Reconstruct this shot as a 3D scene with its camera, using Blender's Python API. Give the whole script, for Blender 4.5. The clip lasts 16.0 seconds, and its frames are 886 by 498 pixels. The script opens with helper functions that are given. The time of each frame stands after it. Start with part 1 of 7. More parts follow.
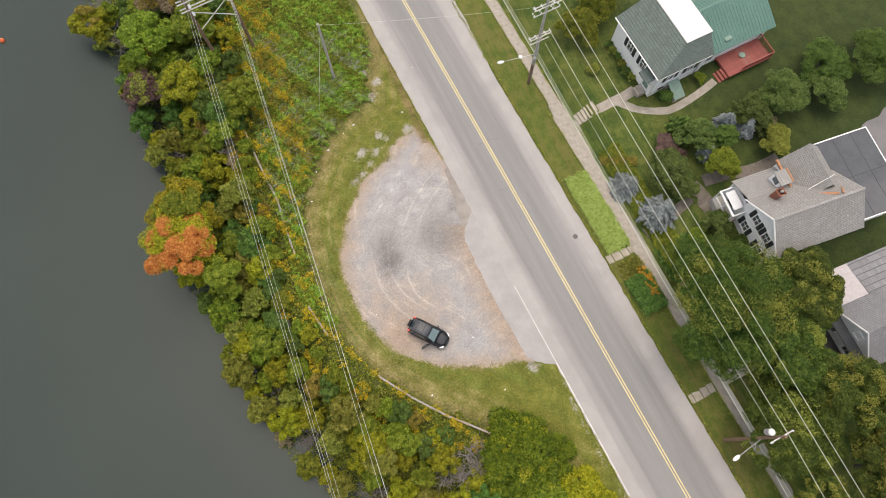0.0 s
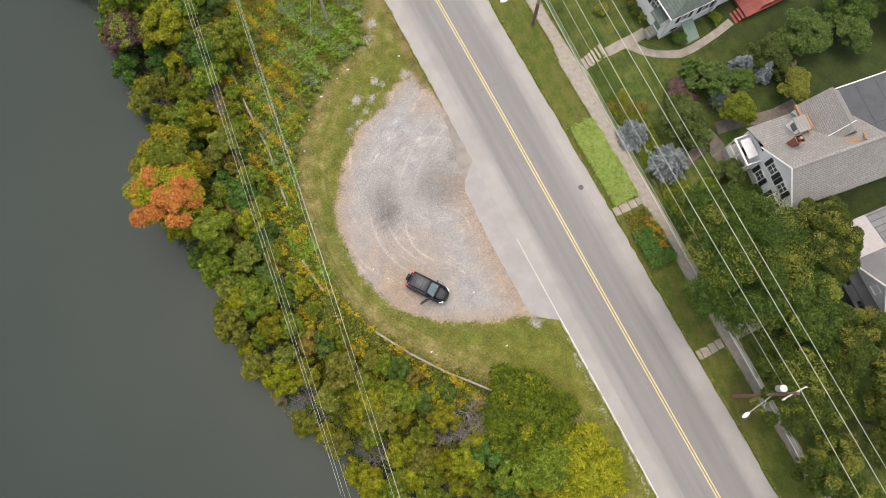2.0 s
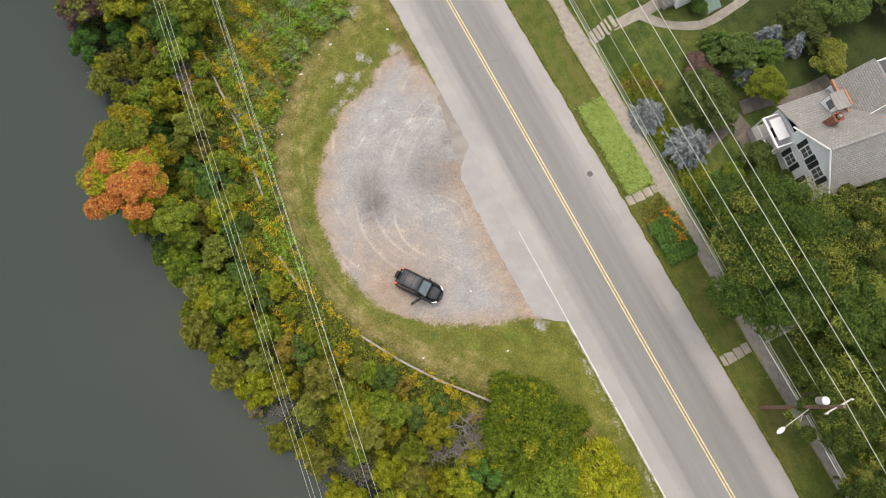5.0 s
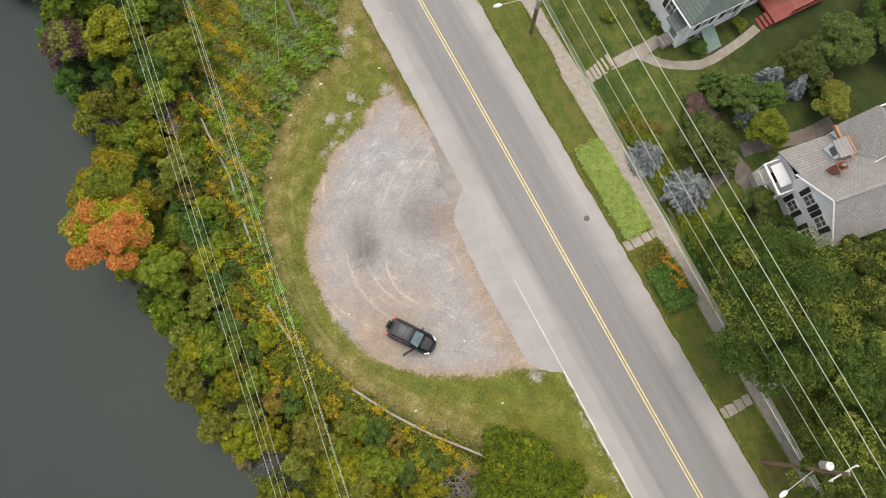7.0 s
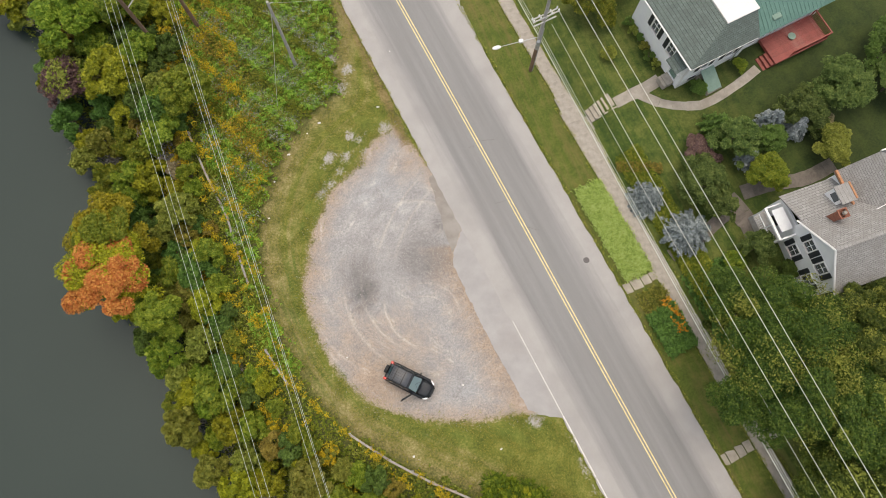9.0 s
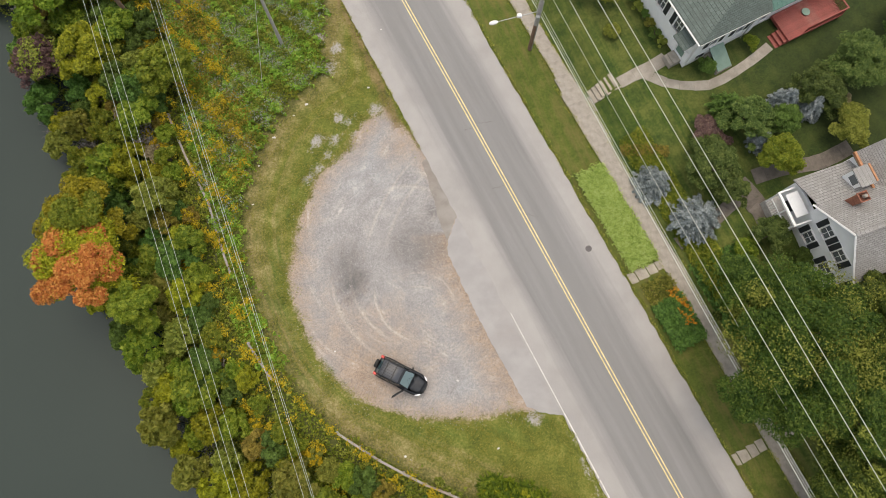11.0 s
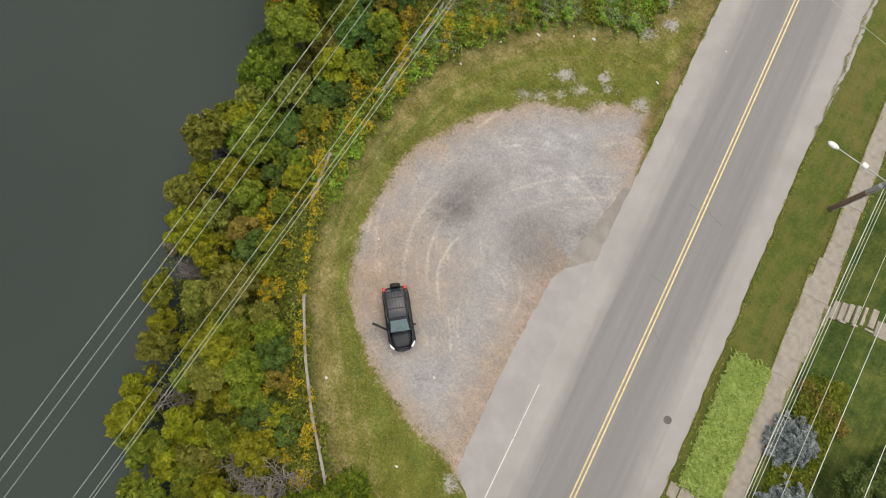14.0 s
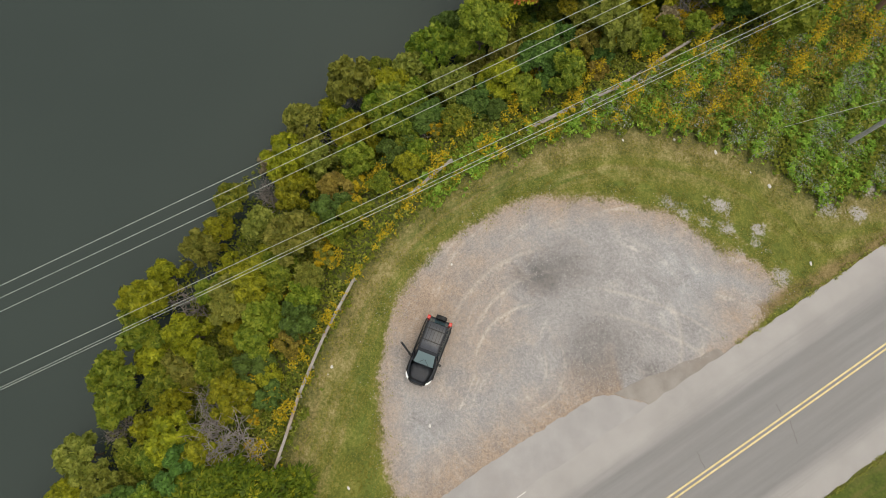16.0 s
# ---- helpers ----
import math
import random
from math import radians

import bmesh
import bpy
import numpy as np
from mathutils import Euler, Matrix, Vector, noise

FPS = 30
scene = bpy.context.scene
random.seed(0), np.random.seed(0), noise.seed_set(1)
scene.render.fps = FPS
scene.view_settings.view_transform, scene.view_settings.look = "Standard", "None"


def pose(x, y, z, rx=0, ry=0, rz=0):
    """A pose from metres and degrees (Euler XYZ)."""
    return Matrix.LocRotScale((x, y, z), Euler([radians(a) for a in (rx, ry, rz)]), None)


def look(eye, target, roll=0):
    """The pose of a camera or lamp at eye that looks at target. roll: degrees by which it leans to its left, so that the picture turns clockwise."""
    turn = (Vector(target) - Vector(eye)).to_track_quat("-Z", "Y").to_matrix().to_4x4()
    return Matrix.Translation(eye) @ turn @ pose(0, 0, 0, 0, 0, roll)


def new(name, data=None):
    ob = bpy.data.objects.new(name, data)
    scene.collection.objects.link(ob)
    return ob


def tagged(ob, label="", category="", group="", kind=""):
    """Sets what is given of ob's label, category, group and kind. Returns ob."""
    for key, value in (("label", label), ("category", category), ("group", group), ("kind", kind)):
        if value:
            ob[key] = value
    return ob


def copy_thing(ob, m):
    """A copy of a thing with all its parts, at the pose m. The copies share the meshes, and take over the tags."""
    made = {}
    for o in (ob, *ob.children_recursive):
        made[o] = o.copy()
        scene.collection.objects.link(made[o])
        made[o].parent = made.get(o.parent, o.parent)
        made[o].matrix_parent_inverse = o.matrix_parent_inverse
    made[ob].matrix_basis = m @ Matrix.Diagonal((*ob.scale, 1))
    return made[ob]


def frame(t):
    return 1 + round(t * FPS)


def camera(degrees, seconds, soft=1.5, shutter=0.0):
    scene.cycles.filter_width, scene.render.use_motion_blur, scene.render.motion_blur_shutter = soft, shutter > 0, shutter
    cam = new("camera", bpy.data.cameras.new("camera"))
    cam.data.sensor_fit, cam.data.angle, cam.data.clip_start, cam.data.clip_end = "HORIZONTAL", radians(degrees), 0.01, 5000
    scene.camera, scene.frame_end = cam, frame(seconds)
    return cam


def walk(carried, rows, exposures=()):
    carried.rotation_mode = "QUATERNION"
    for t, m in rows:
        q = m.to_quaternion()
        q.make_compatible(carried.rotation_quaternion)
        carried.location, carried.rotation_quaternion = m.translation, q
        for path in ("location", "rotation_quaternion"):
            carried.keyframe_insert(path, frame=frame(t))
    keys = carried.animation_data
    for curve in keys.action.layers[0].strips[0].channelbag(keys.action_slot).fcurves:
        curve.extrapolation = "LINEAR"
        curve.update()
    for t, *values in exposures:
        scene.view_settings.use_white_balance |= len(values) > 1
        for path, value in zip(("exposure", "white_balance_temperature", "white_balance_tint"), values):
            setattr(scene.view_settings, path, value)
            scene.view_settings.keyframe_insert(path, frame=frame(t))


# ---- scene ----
cam = camera(70, 16.0, soft=0.75)
walk(cam, [
    (0, pose(-1.48, 0.77, 66.40, 16.10, 0, -4.40)),
    (0.5, pose(-1.50, 0.77, 66.22, 12.84, 0, -4.45)),
    (1, pose(-1.50, 0.80, 66.04, 12.36, 0, -4.47)),
    (1.5, pose(-1.50, 0.51, 65.11, 12.56, 0, -4.43)),
    (2, pose(-1.45, 0.74, 63.45, 12.46, 0, -4.47)),
    (2.5, pose(-1.37, 0.92, 62.01, 12.44, 0, -4.46)),
    (3, pose(-1.20, 1.18, 60.38, 12.56, 0, -4.41)),
    (3.5, pose(-1.13, 1.33, 59.11, 12.59, 0, -4.48)),
    (6, pose(-0.32, 3.19, 56.21, 12.13, 0, -4.64)),
    (6.5, pose(-0.04, 4.53, 56.19, 12.15, 0, -4.62)),
    (7, pose(0.19, 6.21, 56.20, 12.29, 0, -4.72)),
    (7.5, pose(0.42, 8.18, 56.45, 12.49, 0, -4.68)),
    (8, pose(0.53, 9.47, 56.69, 12.50, 0, -4.68)),
    (8.5, pose(0.55, 9.68, 56.69, 12.64, 0, -4.63)),
    (11, pose(1.11, 9.25, 53.21, 12.67, 0, -4.64)),
    (11.5, pose(1.18, 9.40, 51.61, 12.66, 0, -4.63)),
    (12, pose(1.24, 9.53, 50.01, 12.65, 0, -4.71)),
    (12.5, pose(1.32, 9.55, 48.40, 12.74, 0, -4.79)),
    (13, pose(1.41, 9.66, 46.76, 12.75, 0, -4.53)),
    (13.2, pose(1.62, 9.80, 46.45, 12.50, 0, 0.20)),
    (13.5, pose(2.27, 9.82, 45.61, 12.33, 0, 19.77)),
    (14, pose(3.21, 10.10, 43.87, 12.23, 0, 49.95)),
    (14.2, pose(3.52, 10.35, 43.25, 12.20, 0, 60.60)),
    (14.5, pose(3.88, 10.65, 42.30, 12.25, 0, 78.30)),
    (15, pose(3.42, 10.70, 41.40, 12.20, 0, 79.45)),
    (15.5, pose(2.06, 10.88, 41.36, 12.20, 0, 79.80)),
    (16, pose(0.12, 11.25, 41.47, 12.22, 0, 80.03)),
], exposures=[(t, e, k, g) for t, e, k, g in ((0, 0.5, 6780, 8.5), (6, 0.42, 6750, 6.5), (11, 0.31, 6800, 6), (12.5, 0.25, 6800, 5.5), (14, 0.18, 6820, 4.5), (16, 0.11, 6900, 3.2))])

# ---- light ----
world = bpy.data.worlds.new("overcast_sky")
scene.world = world
world.use_nodes = True
wn = world.node_tree
sky = wn.nodes.new("ShaderNodeTexSky")
sky.sky_type, sky.sun_disc = "NISHITA", False
sky.sun_elevation, sky.sun_rotation = radians(77), radians(12)
sky.air_density, sky.dust_density, sky.ozone_density = 1.0, 8.0, 0.6
wn.links.new(sky.outputs[0], wn.nodes["Background"].inputs[0])
wn.nodes["Background"].inputs[1].default_value = 0.11
sun_data = bpy.data.lights.new("sun", "SUN")
sun_data.energy, sun_data.angle, sun_data.color = 1.15, radians(170), (0.99, 0.99, 1.0)
sun = new("sun", sun_data)
sun.matrix_world = look((4, 18, 80), (0, 0, 0))

# ---- road frame: s runs south along the centre line, n towards the houses ----
RD = Vector((0.381, -0.9245, 0))
RN = Vector((0.9245, 0.381, 0))
R0 = Vector((0.73, 44.49, 0))
ROADM = Matrix(((RD.x, RN.x, 0, R0.x), (RD.y, RN.y, 0, R0.y), (0, 0, 1, 0), (0, 0, 0, 1)))


def rp(s, n, z=0.0):
    return R0 + RD * s + RN * n + Vector((0, 0, z))


# ---- materials ----
def nodes_of(name):
    m = bpy.data.materials.new(name)
    m.use_nodes = True
    t = m.node_tree
    return m, t, t.nodes["Principled BSDF"]


def add(t, kind, **values):
    n = t.nodes.new(kind)
    for k, v in values.items():
        if k in n.inputs:
            n.inputs[k].default_value = v
    return n


def ramp(t, fac, stops):
    r = t.nodes.new("ShaderNodeValToRGB")
    e = r.color_ramp.elements
    while len(e) < len(stops):
        e.new(0.5)
    for el, (p, c) in zip(e, stops):
        el.position, el.color = p, (*c, 1)
    t.links.new(fac, r.inputs[0])
    return r.outputs[0]


def mix(t, fac, a, b, mode="MIX"):
    m = t.nodes.new("ShaderNodeMix")
    m.data_type, m.blend_type = "RGBA", mode
    for sock, v in ((m.inputs[0], fac), (m.inputs[6], a), (m.inputs[7], b)):
        if isinstance(v, (int, float)):
            sock.default_value = v
        elif isinstance(v, tuple):
            sock.default_value = (*v, 1)
        else:
            t.links.new(v, sock)
    return m.outputs[2]


def math_node(t, op, a, b=None, clamp=False):
    m = t.nodes.new("ShaderNodeMath")
    m.operation, m.use_clamp = op, clamp
    for i, v in enumerate((a, b)):
        if v is None:
            continue
        if isinstance(v, (int, float)):
            m.inputs[i].default_value = v
        else:
            t.links.new(v, m.inputs[i])
    return m.outputs[0]


def coords(t, world_space=False):
    if world_space:
        return t.nodes.new("ShaderNodeNewGeometry").outputs["Position"]
    return t.nodes.new("ShaderNodeTexCoord").outputs["Object"]


def noise_tex(t, vec, scale, detail=4.0, rough=0.55, distort=0.0):
    n = add(t, "ShaderNodeTexNoise", Scale=scale, Detail=detail, Roughness=rough, Distortion=distort)
    t.links.new(vec, n.inputs["Vector"])
    return n.outputs[0]


def bump(t, bsdf, height, strength=0.4, distance=0.02):
    b = add(t, "ShaderNodeBump", Strength=strength, Distance=distance)
    t.links.new(height, b.inputs["Height"])
    t.links.new(b.outputs[0], bsdf.inputs["Normal"])


def surface(name, dark, light, scale=3.0, fine=40.0, rough=0.8, relief=0.3, metal=0.0, stain=None, world_space=False, per_object=0.0):
    """Two scales of noise between two colours, with an optional stain colour in large patches."""
    m, t, p = nodes_of(name)
    v = coords(t, world_space)
    a = noise_tex(t, v, scale, 5, 0.6)
    b = noise_tex(t, v, fine, 3, 0.6)
    f = math_node(t, "ADD", math_node(t, "MULTIPLY", a, 0.6), math_node(t, "MULTIPLY", b, 0.4))
    c = ramp(t, f, [(0.36, dark), (0.64, light)])
    if stain:
        s = noise_tex(t, v, scale * 0.35, 4, 0.6)
        c = mix(t, ramp(t, s, [(0.5, (0, 0, 0)), (0.68, (0.8, 0.8, 0.8))]), c, stain)
    if per_object:
        o = t.nodes.new("ShaderNodeObjectInfo").outputs["Random"]
        k = math_node(t, "ADD", math_node(t, "MULTIPLY", o, per_object), 1 - per_object / 2)
        hs = add(t, "ShaderNodeHueSaturation")
        t.links.new(k, hs.inputs["Value"])
        t.links.new(c, hs.inputs["Color"])
        c = hs.outputs[0]
    t.links.new(c, p.inputs["Base Color"])
    p.inputs["Roughness"].default_value, p.inputs["Metallic"].default_value = rough, metal
    bump(t, p, b, relief)
    return m


def shingle(name, dark, light, along, stain):
    """Roof shingles in courses; along: the local axis that the courses follow."""
    m, t, p = nodes_of(name)
    v = coords(t)
    sep = t.nodes.new("ShaderNodeSeparateXYZ")
    t.links.new(v, sep.inputs[0])
    com = t.nodes.new("ShaderNodeCombineXYZ")
    t.links.new(sep.outputs[along], com.inputs[0])
    t.links.new(math_node(t, "MULTIPLY", sep.outputs[2], 1.35), com.inputs[1])
    br = add(t, "ShaderNodeTexBrick", Scale=1.0)
    br.inputs["Brick Width"].default_value, br.inputs["Row Height"].default_value = 0.34, 0.17
    br.inputs["Mortar Size"].default_value, br.inputs["Bias"].default_value = 0.012, 0.0
    mid = tuple((a + b) / 2 for a, b in zip(dark, light))
    br.inputs["Color1"].default_value, br.inputs["Color2"].default_value = (*mid, 1), (*light, 1)
    br.inputs["Mortar"].default_value = (*[c * 0.62 for c in dark], 1)
    t.links.new(com.outputs[0], br.inputs["Vector"])
    a = noise_tex(t, v, 0.9, 5, 0.65)
    g = noise_tex(t, v, 14, 3, 0.6)
    c = mix(t, ramp(t, a, [(0.42, (0, 0, 0)), (0.7, (0.75, 0.75, 0.75))]), br.outputs[0], stain)
    c = mix(t, 0.4, c, ramp(t, g, [(0.3, (0.2, 0.2, 0.2)), (0.7, (0.8, 0.8, 0.8))]), "SOFT_LIGHT")
    t.links.new(c, p.inputs["Base Color"])
    p.inputs["Roughness"].default_value = 0.92
    bump(t, p, math_node(t, "ADD", br.outputs[1], g), 0.4, 0.02)
    return m


def leaf_material(name, stops, hue=0.02, value=0.35, gloss=0.55):
    """Foliage: the colour differs from leaf to leaf and from plant to plant."""
    m, t, p = nodes_of(name)
    isl = t.nodes.new("ShaderNodeNewGeometry").outputs["Random Per Island"]
    rnd = t.nodes.new("ShaderNodeObjectInfo").outputs["Random"]
    v = coords(t, True)
    clump = noise_tex(t, v, 0.9, 3, 0.6)
    f = math_node(t, "ADD", math_node(t, "MULTIPLY", isl, 0.26), math_node(t, "ADD", math_node(t, "MULTIPLY", clump, 0.3), math_node(t, "MULTIPLY", noise_tex(t, v, 2.2, 2, 0.6), 0.44)))
    c = ramp(t, f, stops)
    hs = add(t, "ShaderNodeHueSaturation")
    t.links.new(c, hs.inputs["Color"])
    t.links.new(math_node(t, "ADD", math_node(t, "MULTIPLY", rnd, hue * 2), 0.5 - hue), hs.inputs["Hue"])
    t.links.new(math_node(t, "ADD", math_node(t, "MULTIPLY", rnd, value), 1 - value / 2), hs.inputs["Value"])
    t.links.new(hs.outputs[0], p.inputs["Base Color"])
    p.inputs["Roughness"].default_value = gloss
    tr = t.nodes.new("ShaderNodeBsdfTranslucent")
    t.links.new(hs.outputs[0], tr.inputs[0])
    p.inputs["Specular IOR Level"].default_value = 0.22
    ms = add(t, "ShaderNodeMixShader", Fac=0.3)
    out = t.nodes["Material Output"]
    t.links.new(p.outputs[0], ms.inputs[1])
    t.links.new(tr.outputs[0], ms.inputs[2])
    t.links.new(ms.outputs[0], out.inputs[0])
    return m


def tri(a, b, c):
    return [(0.33, a), (0.5, b), (0.67, c)]


LEAF = {
    "green": leaf_material("leaf_green", tri((0.0759, 0.12, 0.0112), (0.157, 0.205, 0.0191), (0.291, 0.318, 0.0346))),
    "maple": leaf_material("leaf_maple", tri((0.026, 0.05, 0.007), (0.064, 0.098, 0.013), (0.155, 0.185, 0.03))),
    "fresh": leaf_material("leaf_fresh", tri((0.0874, 0.14, 0.011), (0.168, 0.229, 0.019), (0.297, 0.346, 0.038))),
    "olive": leaf_material("leaf_olive", tri((0.109, 0.129, 0.0178), (0.199, 0.216, 0.0338), (0.333, 0.339, 0.0675))),
    "yellow_green": leaf_material("leaf_yellow_green", tri((0.121, 0.142, 0.0093), (0.24, 0.256, 0.0149), (0.403, 0.399, 0.0279)), 0.012),
    "dark": leaf_material("leaf_dark", tri((0.0554, 0.0974, 0.0198), (0.095, 0.168, 0.0308), (0.158, 0.256, 0.0495))),
    "orange": leaf_material("leaf_orange", tri((0.38, 0.11, 0.03), (0.57, 0.215, 0.055), (0.66, 0.35, 0.09)), 0.004, 0.1),
    "gold": leaf_material("leaf_gold", tri((0.22, 0.165, 0.008), (0.43, 0.31, 0.012), (0.6, 0.45, 0.03)), 0.01, 0.2),
    "rust": leaf_material("leaf_rust", tri((0.125, 0.105, 0.018), (0.235, 0.19, 0.033), (0.36, 0.29, 0.055)), 0.012),
    "rust_gold": leaf_material("leaf_rust_gold", tri((0.12, 0.1, 0.014), (0.24, 0.185, 0.022), (0.42, 0.31, 0.04)), 0.012),
    "vine": leaf_material("leaf_vine", tri((0.113, 0.218, 0.0187), (0.215, 0.356, 0.036), (0.365, 0.515, 0.0792))),
    "purple": leaf_material("leaf_purple", tri((0.08, 0.045, 0.045), (0.15, 0.09, 0.085), (0.23, 0.15, 0.13)), 0.01),
    "lemon": leaf_material("leaf_lemon", tri((0.145, 0.155, 0.008), (0.3, 0.3, 0.013), (0.47, 0.44, 0.03))),
    "sumac": leaf_material("leaf_sumac", tri((0.045, 0.095, 0.006), (0.105, 0.182, 0.012), (0.22, 0.3, 0.022))),
    "spruce": leaf_material("leaf_spruce", tri((0.13, 0.158, 0.158), (0.265, 0.305, 0.312), (0.46, 0.505, 0.515)), 0.006, 0.2),
    "juniper": leaf_material("leaf_juniper", tri((0.048, 0.08, 0.018), (0.1, 0.15, 0.033), (0.2, 0.25, 0.068)), 0.008),
    "lime": leaf_material("leaf_lime", tri((0.22, 0.32, 0.06), (0.38, 0.5, 0.12), (0.52, 0.63, 0.22)), 0.004, 0.1),
    "aster": leaf_material("leaf_aster", tri((0.12, 0.16, 0.08), (0.24, 0.27, 0.22), (0.46, 0.46, 0.5))),
    "dry": leaf_material("leaf_dry", tri((0.154, 0.127, 0.0715), (0.264, 0.22, 0.127), (0.374, 0.33, 0.198))),
    "lawn": leaf_material("leaf_lawn", tri((0.036, 0.068, 0.007), (0.066, 0.115, 0.011), (0.132, 0.189, 0.028))),
    "turf": leaf_material("leaf_turf", tri((0.126, 0.145, 0.0204), (0.214, 0.226, 0.0331), (0.34, 0.324, 0.0739))),
    "flower": leaf_material("flower_orange", tri((0.5, 0.15, 0.01), (0.65, 0.27, 0.02), (0.7, 0.4, 0.05)), 0.005, 0.1),
}
BARK = surface("bark", (0.07, 0.055, 0.04), (0.16, 0.13, 0.1), 6, 60, 0.9, 0.5)
DEADWOOD = surface("bare_twigs", (0.2, 0.18, 0.165), (0.36, 0.33, 0.31), 6, 60, 0.9, 0.3)
WHITE = surface("white_siding", (0.84, 0.85, 0.87), (0.9, 0.91, 0.92), 1.5, 30, 0.55, 0.12)
TRIM = surface("white_trim", (0.72, 0.72, 0.72), (0.82, 0.82, 0.81), 3, 40, 0.5, 0.08)
PALE = surface("pale_grey_siding", (0.6, 0.61, 0.63), (0.7, 0.71, 0.73), 1.5, 30, 0.6, 0.12)
SHUTTER = surface("dark_shutter_paint", (0.015, 0.018, 0.022), (0.035, 0.04, 0.045), 4, 50, 0.5, 0.15)
GREEN_SHINGLE = shingle("green_shingle", (0.075, 0.1, 0.09), (0.15, 0.185, 0.17), 1, (0.095, 0.115, 0.105))
GREEN_SHINGLE_SIDE = shingle("green_shingle_side", (0.075, 0.1, 0.09), (0.15, 0.185, 0.17), 0, (0.095, 0.115, 0.105))
GREEN_METAL = surface("green_metal_roof", (0.075, 0.165, 0.135), (0.105, 0.205, 0.172), 0.5, 6, 0.42, 0.03)
GREY_SHINGLE = shingle("grey_shingle", (0.2, 0.195, 0.19), (0.33, 0.322, 0.315), 0, (0.22, 0.212, 0.2))
GREY_SHINGLE_WING = shingle("grey_shingle_wing", (0.2, 0.195, 0.19), (0.33, 0.322, 0.315), 1, (0.22, 0.212, 0.2))
DARK_SHINGLE = shingle("slate_grey_shingle", (0.14, 0.14, 0.15), (0.25, 0.25, 0.265), 0, (0.17, 0.17, 0.18))
RUBBER = surface("rubber_roof", (0.05, 0.056, 0.066), (0.078, 0.085, 0.098), 0.5, 12, 0.6, 0.05, stain=(0.1, 0.104, 0.112))
MEMBRANE = surface("white_membrane", (0.64, 0.62, 0.61), (0.74, 0.72, 0.71), 0.6, 12, 0.5, 0.04)
RED_STAIN = surface("red_deck_stain", (0.2, 0.045, 0.035), (0.3, 0.075, 0.06), 1.5, 25, 0.6, 0.2, stain=(0.3, 0.14, 0.11), per_object=0.25)
BRICK = surface("red_brick", (0.2, 0.075, 0.05), (0.33, 0.14, 0.09), 6, 30, 0.9, 0.5)
FLASH = surface("rust_flashing", (0.33, 0.14, 0.06), (0.5, 0.26, 0.14), 4, 30, 0.7, 0.2)
GREEN_PAINT = surface("green_paint", (0.13, 0.21, 0.17), (0.19, 0.28, 0.23), 2, 30, 0.5, 0.1)
CONCRETE = surface("concrete", (0.26, 0.235, 0.2), (0.4, 0.365, 0.32), 1.4, 22, 0.9, 0.3, stain=(0.23, 0.205, 0.175), per_object=0.05)
STONE = surface("pale_stone", (0.27, 0.24, 0.2), (0.42, 0.38, 0.32), 2, 25, 0.9, 0.35, per_object=0.2)
PAVER = surface("brown_paver", (0.11, 0.095, 0.08), (0.19, 0.165, 0.145), 2, 25, 0.9, 0.35, per_object=0.25)
POLEWOOD = surface("weathered_pole", (0.2, 0.165, 0.135), (0.34, 0.29, 0.245), 3, 40, 0.9, 0.4)
BROWNPOLE = surface("brown_pole", (0.15, 0.09, 0.06), (0.27, 0.18, 0.125), 3, 40, 0.9, 0.4)
GREYWOOD = surface("grey_wood", (0.34, 0.32, 0.3), (0.5, 0.48, 0.45), 3, 40, 0.9, 0.4)
ARMWOOD = surface("pale_cross_arm", (0.5, 0.48, 0.46), (0.66, 0.64, 0.62), 3, 40, 0.8, 0.3)
STEEL = surface("galvanised_steel", (0.4, 0.41, 0.42), (0.55, 0.56, 0.57), 3, 40, 0.45, 0.1, 0.6)
RAIL = surface("weathered_guard_rail", (0.23, 0.21, 0.185), (0.4, 0.375, 0.345), 1.2, 25, 0.6, 0.15, 0.2, stain=(0.25, 0.18, 0.12))
CABLE = surface("pale_cable", (0.5, 0.53, 0.48), (0.62, 0.65, 0.6), 3, 40, 0.5, 0.05)
WIRE = surface("aluminium_wire", (0.55, 0.56, 0.52), (0.68, 0.69, 0.64), 3, 40, 0.45, 0.05)
GREENWIRE = surface("greenish_wire", (0.44, 0.48, 0.43), (0.56, 0.6, 0.54), 3, 40, 0.5, 0.05)
PORCELAIN = surface("white_porcelain", (0.74, 0.75, 0.77), (0.82, 0.82, 0.83), 3, 40, 0.3, 0.02)
LAMPWHITE = surface("white_lamp_housing", (0.76, 0.76, 0.76), (0.83, 0.83, 0.83), 3, 40, 0.35, 0.02)
GREYTANK = surface("grey_transformer_paint", (0.36, 0.33, 0.34), (0.46, 0.43, 0.44), 3, 40, 0.45, 0.05)
YELLOW = surface("worn_yellow_paint", (0.56, 0.45, 0.2), (0.76, 0.65, 0.37), 2.5, 18, 0.75, 0.15)
LINEWHITE = surface("worn_white_paint", (0.5, 0.48, 0.46), (0.7, 0.69, 0.67), 1.5, 14, 0.75, 0.15)
ASPH2 = surface("pale_apron_asphalt", (0.292, 0.282, 0.28), (0.378, 0.366, 0.363), 0.5, 25, 0.9, 0.25, stain=(0.3, 0.28, 0.27))
CHIP = surface("gravel_chips", (0.25, 0.235, 0.225), (0.47, 0.445, 0.43), 40, 90, 0.9, 0.2, world_space=True)
